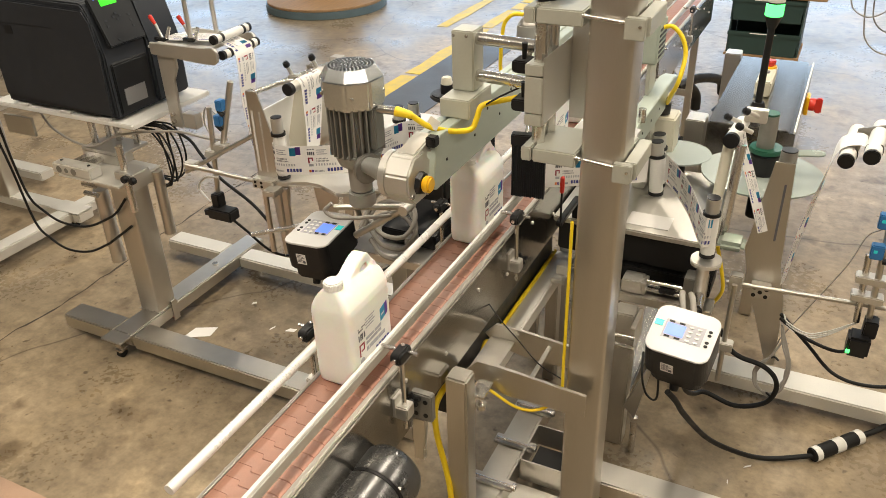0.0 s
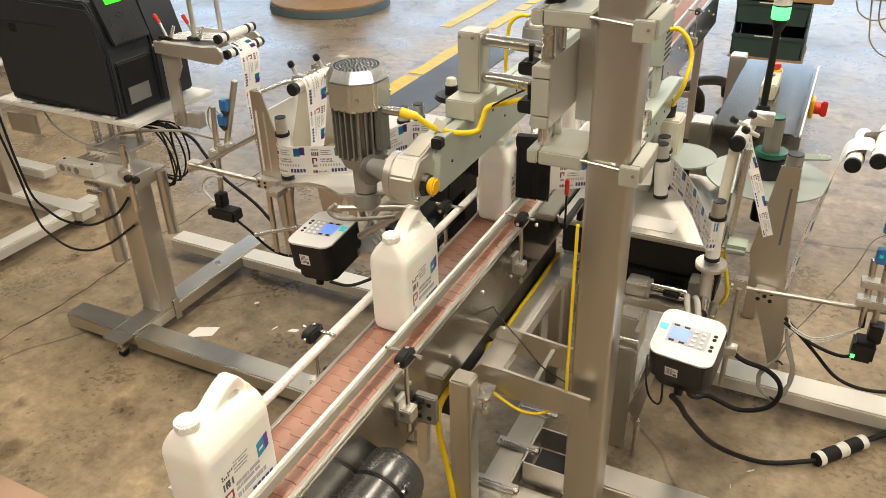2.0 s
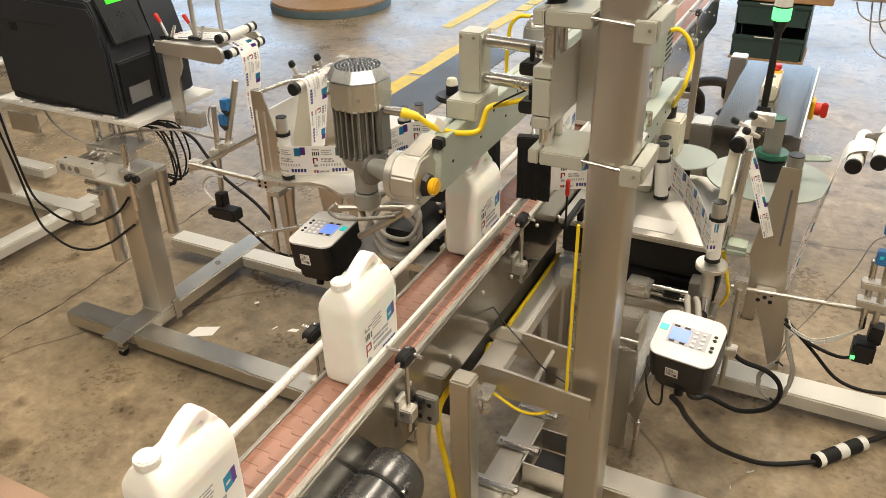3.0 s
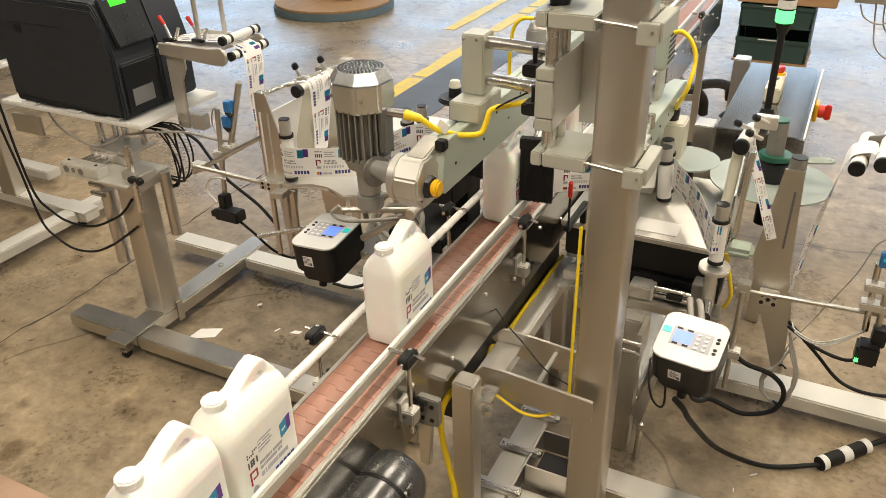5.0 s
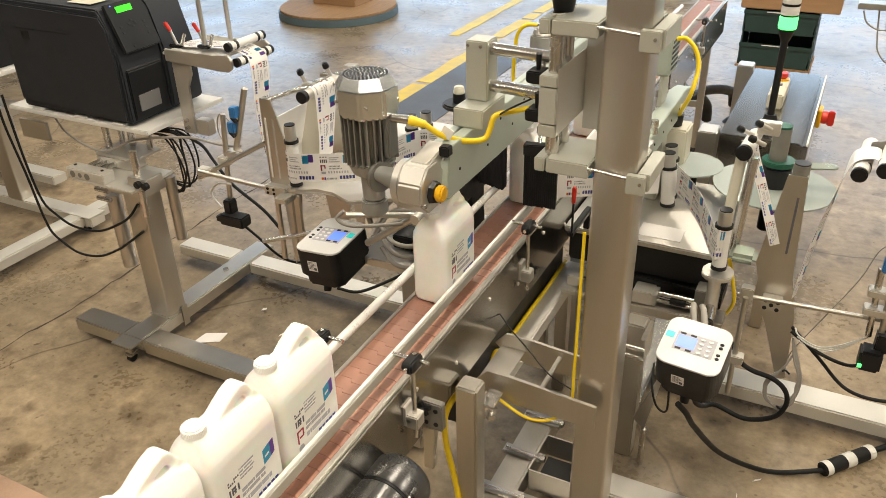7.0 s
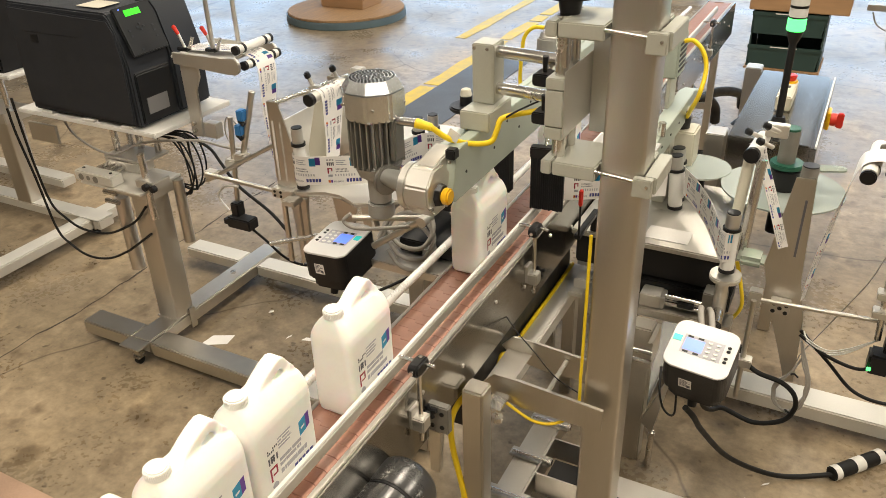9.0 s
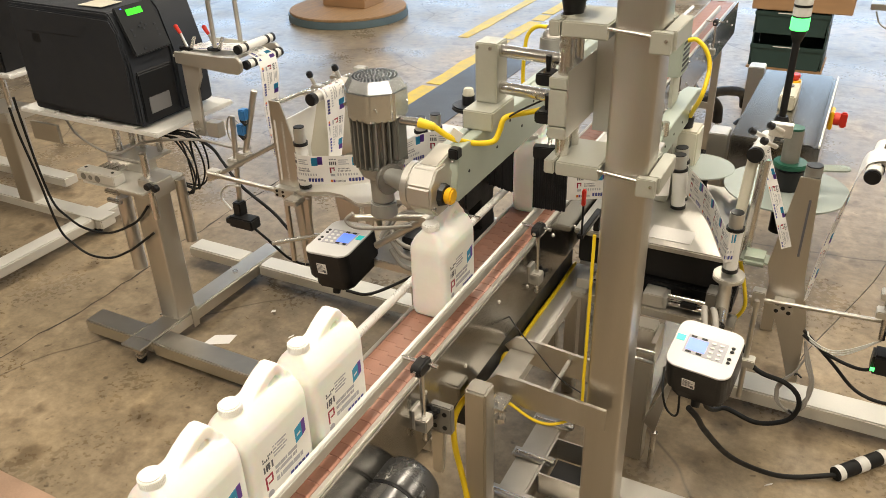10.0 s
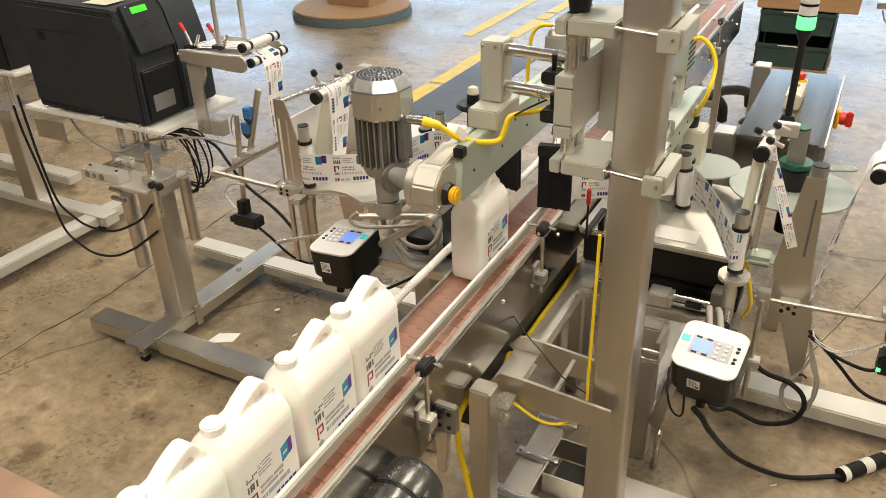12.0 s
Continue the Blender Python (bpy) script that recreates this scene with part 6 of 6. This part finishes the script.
    # roller pair with web
    roller(o, (-0.459, 2.562, 0.798), (-0.473, 2.562, 0.980), 0.0235)
    roller(o, (-0.467, 2.630, 0.798), (-0.481, 2.630, 0.980), 0.0235)
    part("roller_plate", box(-0.51, -0.43, 2.53, 2.665, 0.7855, 0.7859, 0), ALU, o)
    roller(o, (-0.217, 2.17, 0.815), (-0.222, 2.17, 0.995), 0.021)
    poly = rrect(-0.262, -0.172, 2.125, 2.225, 0.04, 6)
    part("roller_plate", prism(poly, "z", 0.775, 0.790, 0.003), ALU, o, "pale rounded roller plate")
    part("plate_guard", box(-0.20, -0.12, 2.22, 2.30, 0.80, 0.83, 0.012), ACRYL, o)
    part("down_pipe", cyl((-0.222, 2.18, 0.62), (-0.222, 2.18, 0.775), 0.019, n=18), ALU, o)
    part("elbow", cyl((-0.222, 2.18, 0.655), (-0.205, 2.02, 0.70), 0.016, n=16), SHINY, o)
    web(o, [(-0.438, 2.572, 0.886), (-0.385, 2.49, 0.886), (-0.315, 2.35, 0.890), (-0.243, 2.16, 0.893), (-0.222, 2.146, 0.893), (-0.198, 2.165, 0.893)], [(0, 0, 0.098), (0, 0, 0.098), (0, 0, 0.098), (0, 0, 0.098), (0, 0, 0.098), (0, 0, 0.098)], start=0.02, side=1)
    web(o, [(-0.735, 2.165, 0.985), (-0.62, 2.30, 0.955), (-0.490, 2.535, 0.886)], [(0, 0, 0.098)] * 3, start=0.03, side=1)
    # tall bright pipe and top roller
    part("pipe", cyl((-0.195, 2.30, 0.80), (-0.185, 2.34, 1.10), 0.015, n=18), SHINY, o)
    part("pipe", cyl((-0.235, 2.32, 0.80), (-0.222, 2.36, 1.10), 0.017, n=18), CREAM, o)
    part("top_roller", cyl((-0.215, 2.32, 1.118), (-0.205, 2.48, 1.118), 0.021, n=24), WHITE, o)
    part("roller_cap", cyl((-0.216, 2.308, 1.118), (-0.214, 2.33, 1.118), 0.0235, n=24, bev=0.003), BLACK, o)
    part("top_angle", box(-0.20, -0.135, 2.44, 2.47, 1.135, 1.175, 0.002), ALU, o)
    for p in ((-0.205, 2.40, 1.145), (-0.16, 2.44, 1.155), (-0.165, 2.36, 1.135)):
        knob_rod(o, p, (p[0] - 0.028, p[1] - 0.02, p[2] + 0.018))
    web(o, [(-0.222, 2.40, 1.128), (-0.204, 2.40, 1.122), (-0.187, 2.40, 1.07), (-0.145, 2.40, 0.964), (-0.084, 2.40, 0.795)], [(0.026, 0.03, 0)] * 5, start=0.02, side=1)
    part("guide_roller", cyl((-0.055, 2.47, 0.86), (-0.055, 2.47, 1.05), 0.025, n=24), FIN, o)
    part("guide_cap", cyl((-0.055, 2.47, 1.05), (-0.055, 2.47, 1.054), 0.024, n=24), BLACK, o)
    # upright sensor head behind the column
    part("connector", cyl((-0.515, 2.80, 0.995), (-0.515, 2.80, 1.035), 0.031, 0.033, 24), BLACK, o)
    part("connector_cap", cyl((-0.515, 2.80, 1.0355), (-0.515, 2.80, 1.072), 0.029, 0.024, 24, bev=0.003), CREAM, o, "pale connector cap")
    part("motor_case", box(-0.578, -0.453, 2.75, 2.86, 0.84, 0.9945, 0.006), CREAM, o)
    part("motor_stand", box(-0.56, -0.48, 2.77, 2.84, 0.75, 0.8395, 0.003), BLACK, o)
    part("red_lever", box(-0.664, -0.652, 2.10, 2.115, 0.958, 1.012, 0.003), RED, o, "red locking lever")
    part("lever_post", cyl((-0.658, 2.107, 0.86), (-0.658, 2.107, 0.958), 0.0035, n=10), BLACK, o)
    part("lever_arm", box(-0.672, -0.652, 2.10, 2.30, 0.842, 0.86, 0.003), BLACK, o)
    part("lever_foot", box(-0.672, -0.652, 2.275, 2.30, 0.7855, 0.8415, 0.002), BLACK, o)
    return o


def sensor_stand_right():
    o = thing("sensor_stand", (0.27, 2.36, 0.5), "rod stand with blue sensors and black scanner", "sensor")
    part("rod", cyl((0.25, 2.37, 0.56), (0.235, 2.37, 0.80), 0.010, n=12), SHINY, o)
    part("rod", cyl((0.285, 2.36, 0.50), (0.262, 2.36, 0.99), 0.0095, n=12), STEEL, o)
    for z in (0.655, 0.72):
        part("rod_clamp", box(0.215, 0.305, 2.345, 2.39, z - 0.012, z + 0.012, 0.003), ALU, o)
    for z in (0.83, 0.93):
        s = part("blue_sensor", box(0.232, 0.268, 2.325, 2.355, z - 0.022, z + 0.024, 0.003), SENSOR, o, "small blue photo sensor")
        part("plug", cyl((0.27, 2.34, z - 0.03), (0.292, 2.34, z - 0.03), 0.009, n=10), BLACK, s)
        part("lamp", box(0.24, 0.25, 2.3245, 2.325, z, z + 0.01, 0), LCD_C, s)
    s = part("scanner", box(0.235, 0.30, 2.30, 2.37, 0.47, 0.54, 0.008), BLACK, o, "black web scanner block")
    part("scanner_lamp", box(0.236, 0.248, 2.2985, 2.2999, 0.485, 0.498, 0), LED_G, s, "small green lamp")
    part("mount", box(0.27, 0.31, 2.33, 2.38, 0.53, 0.59, 0.004), BLACK, o)
    o.location.x -= 0.015
    return o


def web_roller_right():
    o = thing("web_feeder", (0.14, 2.45, 1.08), "pair of web rollers with black ends on a bracket", "feeder")
    for x, y, z in ((0.098, 2.36, 1.09), (0.158, 2.34, 1.12)):
        r = part("roller", cyl((x, y, z), (x + 0.02, y + 0.22, z + 0.01), 0.023, n=24), WHITE, o, "white roller with black end")
        part("end_cap", cyl((x - 0.001, y - 0.014, z - 0.001), (x, y, z), 0.0225, n=24, bev=0.003), BLACK, r)
        part("band", cyl((x + 0.004, y + 0.04, z), (x + 0.005, y + 0.052, z), 0.0245, n=24), BLACK, r)
    part("bracket", prism([(0.115, 1.135), (0.22, 1.165), (0.60, 1.165), (0.60, 1.10), (0.20, 1.10), (0.115, 1.10)], "y", 2.50, 2.512, 0.002), FIN, o)
    part("bracket_arm", box(0.55, 0.60, 2.30, 2.8, 1.0, 1.165, 0.003), ALU, o)
    part("stand_post", box(0.56, 0.64, 2.56, 2.64, 0.106, 1.0, 0.005), STEEL, o)
    web(o, [(0.145, 2.44, 1.122), (0.125, 2.44, 1.128), (0.09, 2.44, 1.118), (0.070, 2.44, 1.09), (0.055, 2.44, 1.0), (0.03, 2.44, 0.85), (0.012, 2.44, 0.70), (0.003, 2.44, 0.6)], [(0, 0.10, 0), (0, 0.10, 0), (0, 0.10, 0), (0, 0.10, 0), (0.01, 0.08, 0), (0.02, 0.05, 0), (0.015, 0.03, 0), (0.01, 0.03, 0)], start=0.0, side=1)
    return o


applicator_right()
sensor_stand_right()
web_roller_right()
operator_panel(-0.206, 1.785, 0.778, 0.168, 0.156, 0.155, -5, 1, 19, "black operator panel with white keypad and lit screen", False)

# cables on the right
cable("black_cable", [(-0.22, 1.75, 0.60), (-0.197, 1.775, 0.555), (-0.175, 1.85, 0.45), (-0.107, 2.035, 0.22), (0.0, 2.19, 0.06), (0.09, 2.26, 0.013), (0.215, 2.321, 0.022)], 0.0085, RUBBER, "thick black power cable lying on the floor")
o = thing("cable_coupling", (0.26, 2.37, 0.03), "black cable coupling wrapped with white tape", "cable")
A, Bq = Vector((0.212, 2.318, 0.026)), Vector((0.358, 2.485, 0.026))
part("sleeve", cyl(A, Bq, 0.025, n=24, bev=0.004), RUBBER, o)
for f0, f1 in ((0.02, 0.13), (0.42, 0.60), (0.87, 0.99)):
    part("tape", cyl(A.lerp(Bq, f0), A.lerp(Bq, f1), 0.0262, n=24, bev=0.001), WHITE, o, "white tape band")
cable("black_cable", [(0.355, 2.482, 0.026), (0.42, 2.535, 0.045), (0.55, 2.66, 0.115), (0.8, 2.8, 0.012), (1.2, 2.9, 0.012)], 0.010, RUBBER, "thick black power cable lying on the floor")
cable("black_cable", [(-0.21, 1.95, 0.52), (-0.21, 2.10, 0.34), (-0.20, 2.30, 0.17), (-0.166, 2.38, 0.125), (-0.064, 2.38, 0.100), (0.025, 2.38, 0.140), (0.056, 2.38, 0.202), (0.046, 2.38, 0.261), (-0.001, 2.38, 0.300), (-0.077, 2.38, 0.315), (-0.12, 2.40, 0.33), (-0.16, 2.45, 0.36)], 0.0085, RUBBER, "thick black cable hanging in a loop")
cable("black_cable", [(-0.255, 1.80, 0.595), (-0.257, 1.83, 0.504), (-0.274, 1.85, 0.475), (-0.297, 1.86, 0.49), (-0.315, 1.88, 0.533), (-0.33, 1.95, 0.56)], 0.0032, RUBBER, "thin black cable of the panel")
cable("black_cable", [(0.02, 2.42, 0.48), (0.10, 2.40, 0.44), (0.20, 2.36, 0.44), (0.26, 2.36, 0.47)], 0.006, RUBBER, "thin black cable to the scanner block")
cable("black_cable", [(0.02, 2.43, 0.49), (0.12, 2.42, 0.40), (0.22, 2.40, 0.32), (0.34, 2.40, 0.31), (0.5, 2.42, 0.36)], 0.006, RUBBER, "black cable sagging to the side")
rnd = random.Random(5)
for i in range(6):
    q = lambda: rnd.uniform(-0.008, 0.008)
    cable("grey_cable", [(0.03, 2.43, 0.45), (0.056 + q(), 2.41, 0.373), (0.075 + q(), 2.40, 0.335), (0.080 + q(), 2.40, 0.282), (0.068 + q(), 2.40 + q(), 0.21 + q()), (0.042, 2.40, 0.170 + q()), (0.0 + q(), 2.40, 0.186 + q()), (-0.021 + q(), 2.40, 0.237), (-0.012 + q(), 2.40, 0.285), (0.02, 2.41, 0.33), (0.05, 2.43, 0.40)], 0.0036, GREYC, "looped grey sensor cable")
for z in (0.335, 0.178):
    cable("cable_tie", [(0.02 + (0.335 - z) * 0.1, 2.388, z), (0.03, 2.392, z + 0.004), (0.045, 2.388, z - 0.004)], 0.0035, BLACK, "black cable tie round the looped cable")
for i in range(3):
    d = 0.008 * i
    cable("white_cable", [(0.03, 2.43, 0.49 - d), (0.046, 2.41, 0.476 - d), (0.105, 2.40, 0.457 - d), (0.161, 2.39, 0.484 - d), (0.237, 2.37, 0.556)], 0.0026, WHITE, "thin white sensor cable")
cable("grey_cable", [(0.235, 2.35, 0.90), (0.20, 2.36, 0.86), (0.17, 2.38, 0.74), (0.10, 2.42, 0.55), (0.04, 2.44, 0.40), (0.03, 2.44, 0.36)], 0.002, GREYC, "thin grey sensor cable")
for i in range(2):
    cable("grey_hose", [(-0.21 - 0.03 * i, 2.0, 0.70), (-0.225 - 0.03 * i, 2.05, 0.72), (-0.24 - 0.02 * i, 2.12, 0.68), (-0.23, 2.18, 0.55), (-0.2, 2.25, 0.45)], 0.009, GREYC, "grey conduit behind the panel")
cable("yellow_lead", [(-0.20, 2.28, 0.78), (-0.175, 2.27, 0.70), (-0.165, 2.28, 0.62), (-0.20, 2.33, 0.52)], 0.006, YELLOW, "yellow cable behind the roller plate")

# ---- behind: control cabinet, beacon, bins, chair, reel ----
def control_cabinet():
    o = thing("control_cabinet", (-0.22, 3.4, 0), "stainless control cabinet on legs with red rotary switch", "cabinet")
    part("body", box(-0.385, -0.085, 2.98, 3.92, 0.62, 0.88, 0.006), STEEL_Y, o)
    part("door", box(-0.084, -0.062, 2.99, 3.91, 0.63, 0.87, 0.004), STEEL_Y, o)
    part("lid_edge", box(-0.070, -0.063, 2.985, 3.915, 0.871, 0.883, 0.002), WHITE, o, "pale sealing edge")
    part("gusset", box(-0.46, -0.388, 2.92, 3.02, 0.60, 0.90, 0.004), STEEL, o)
    part("gusset", box(-0.46, -0.388, 3.86, 3.95, 0.60, 0.90, 0.004), STEEL, o)
    for x in (-0.40, -0.12):
        for y in (3.05, 3.85):
            part("leg", box(x - 0.025, x + 0.025, y - 0.025, y + 0.025, 0.0, 0.60 if x < -0.3 else 0.62, 0.004), STEEL, o)
    s = part("switch_plate", box(-0.0615, -0.045, 3.52, 3.60, 0.76, 0.84, 0.004), YBTN, o, "yellow rotary switch plate")
    part("switch_base", cyl((-0.045, 3.56, 0.80), (-0.02, 3.56, 0.80), 0.028, n=24, bev=0.003), RED, s)
    part("switch_grip", box(-0.02, 0.008, 3.549, 3.571, 0.765, 0.832, 0.005), RED, s, "red rotary grip")
    o.location.y += 0.10
    return o


control_cabinet()
o = thing("emergency_stop", (-0.2, 3.45, 0.88), "cream switch box with red emergency stop button", "switch")
part("box", box(-0.262, -0.200, 3.44, 3.70, 0.8815, 0.945, 0.006), CREAM, o)
part("stop_collar", cyl((-0.232, 3.655, 0.945), (-0.232, 3.655, 0.953), 0.030, n=24), YBTN, o)
part("stop_button", cyl((-0.232, 3.655, 0.953), (-0.232, 3.655, 0.978), 0.021, 0.026, 24, bev=0.004), RED, o, "red mushroom button")
part("side_button", cyl((-0.232, 3.575, 0.945), (-0.232, 3.575, 0.953), 0.012, n=20), INK_M, o)
o = thing("signal_beacon", (-0.222, 3.22, 0.88), "signal beacon with lit green lens on black pole", "beacon")
part("foot", cyl((-0.222, 3.22, 0.8815), (-0.222, 3.22, 0.935), 0.040, 0.022, 24), BLACK, o)
part("pole", cyl((-0.222, 3.22, 0.935), (-0.222, 3.22, 1.225), 0.0135, n=18), BLACK, o)
part("socket", cyl((-0.222, 3.22, 1.225), (-0.222, 3.22, 1.270), 0.016, 0.032, 24), BLACK, o)
part("green_lens", cyl((-0.222, 3.22, 1.2705), (-0.222, 3.22, 1.3165), 0.033, n=28, bev=0.003), LED_G, o, "lit green lens")
for z0, z1, m in ((1.317, 1.3215, BLACK), (1.322, 1.354, WHITE), (1.3545, 1.363, BLACK), (1.3635, 1.40, WHITE), (1.4005, 1.43, INK_K)):
    part("beacon_ring", cyl((-0.222, 3.22, z0), (-0.222, 3.22, z1), 0.0325, n=28, bev=0.0015), m, o)


def crate_trolley():
    o = thing("crate_trolley", (-0.51, 6.97, 0), "dark green stacking crates on a castor trolley", "trolley")
    part("dolly_board", box(-0.80, -0.23, 6.74, 7.22, 0.090, 0.108, 0.004), WOOD, o, "brown wooden dolly board")
    for z0, zf, zt in ((0.109, 0.285, 0.372), (0.373, 0.545, 0.560)):
        k = part("crate", box(-0.775, -0.255, 6.76, 7.20, z0, z0 + 0.012, 0.002), GREENP, o, "dark green open-fronted plastic crate")
        f = part("front_wall", prism([(-0.765, z0), (-0.265, z0), (-0.250, zf), (-0.780, zf)], "y", 6.745, 6.7595, 0.003), GREENP, k)
        part("rim", box(-0.790, -0.240, 6.735, 6.7445, zf - 0.03, zf + 0.004, 0.003), GREENP, f)
        part("label_strip", box(-0.62, -0.42, 6.7335, 6.7345, zf - 0.010, zf - 0.002, 0), PAPER, f, "pale label strip on the rim")
        part("back_wall", box(-0.775, -0.255, 7.201, 7.213, z0, zt, 0.002), GREENP, k)
        for x in (-0.787, -0.255):
            part("side_wall", prism([(6.76, z0), (7.20, z0), (7.20, zt), (6.80, zt), (6.76, zf)], "x", x, x + 0.012, 0.002), GREENP, k)
    for x in (-0.74, -0.29):
        for y in (6.79, 7.15):
            w = part("castor", box(x - 0.02, x + 0.02, y - 0.02, y + 0.02, 0.06, 0.0895, 0.003), BLACK, o)
            part("wheel", cyl((x - 0.015, y, 0.04), (x + 0.015, y, 0.04), 0.04, n=20, bev=0.003), RUBBER, w)
    return o


crate_trolley()
o = thing("cardboard_box", (-0.45, 6.95, 0.561), "brown cardboard box on the green crates", "box")
part("carton", box(-0.82, -0.10, 6.72, 7.23, 0.5610, 0.86, 0.006), CARD, o)
part("flap_tape", box(-0.79, -0.13, 6.94, 7.00, 0.86, 0.8615, 0), CREAM, o)


o = thing("wooden_reel", (-5.125, 7.437, 0), "round wooden disc platform with blue-grey rim", "platform")
part("rim", cyl((-5.125, 7.437, 0.0), (-5.125, 7.437, 0.075), 0.66, n=64, bev=0.006), BLUEG, o, "blue-grey painted rim")
part("top", cyl((-5.125, 7.437, 0.0755), (-5.125, 7.437, 0.10), 0.645, n=64, bev=0.006), WOOD, o, "brown wooden disc")
o = thing("cardboard_box", (-5.15, 7.52, 0.1), "brown cardboard box on the wooden disc", "box")
part("carton", box(-5.42, -4.87, 7.38, 7.78, 0.1005, 0.42, 0.006), CARD, o)
part("flap", box(-5.42, -4.87, 7.3745, 7.3795, 0.30, 0.42, 0.001), CARD, o)

# loose scraps on the floor
for i, (x, y, w, d, a) in enumerate(((-2.255, 2.045, 0.075, 0.038, 35), (-2.178, 2.328, 0.014, 0.008, 50), (-1.894, 2.22, 0.026, 0.012, 20), (-1.98, 2.20, 0.018, 0.004, 70), (0.02, 2.20, 0.018, 0.003, 40), (0.10, 2.02, 0.010, 0.005, 10), (-0.03, 2.10, 0.012, 0.0015, 95), (-1.62, 1.45, 0.008, 0.008, 0))):
    bm = prism([(-w, -d * 0.7), (w * 0.6, -d), (w, d * 0.6), (-w * 0.3, d)], "z", 0.001, 0.0025)
    bmesh.ops.transform(bm, matrix=Matrix.Translation((x, y, 0)) @ Matrix.Rotation(radians(a), 4, "Z"), verts=bm.verts)
    solo("paper_scrap", bm, PAPER, "torn white paper scrap on the concrete", "scrap", group="scraps on the floor", loc=(x, y, 0))
cable("loose_wire", [(0.03, 4.6, 1.06), (0.06, 4.6, 1.00), (0.13, 4.6, 0.97), (0.20, 4.6, 1.00), (0.24, 4.6, 1.06)], 0.004, GREYC, "thin grey wire hanging in a loose loop")
cable("loose_wire", [(0.10, 4.65, 1.07), (0.12, 4.65, 0.93), (0.14, 4.65, 0.85), (0.20, 4.65, 0.79), (0.30, 4.65, 0.77), (0.42, 4.65, 0.80)], 0.004, GREYC, "thin grey wire hanging in a loose loop")
cable("loose_wire", [(0.14, 4.65, 1.07), (0.16, 4.65, 0.95), (0.23, 4.65, 0.89), (0.32, 4.65, 0.92), (0.40, 4.65, 0.98)], 0.004, GREYC, "thin grey wire hanging in a loose loop")
o = thing("wire_post", (0.55, 4.65, 0), "slim grey post that carries loose wires", "post")
part("post", box(0.53, 0.57, 4.63, 4.67, 0.0, 1.12, 0.003), STEEL, o)
part("arm", box(0.0, 0.53, 4.58, 4.67, 1.07, 1.10, 0.003), STEEL, o)


# ---- what moves ----
def motions():
    for o, rows in zip(jugs, JUG_ROWS):
        walk(o, [(t, pose(XJ, y, ZB + 0.001)) for t, y in rows])
    for i, o in enumerate(links):
        s0 = i * STEP
        ts = {float(k) for k in range(13)}
        for a, b in ((LEN, LEN + math.pi * RS), (2 * LEN + math.pi * RS, LOOP)):
            for k in (-0.35, 0, 0.25, 0.5, 0.75, 1, 1.35):
                t = (a + (b - a) * k - s0) / SPEED
                if 0 < t < 12:
                    ts.add(round(t, 2))
        walk(o, [(t, on_loop(s0 + SPEED * t)) for t in sorted(ts)])


motions()
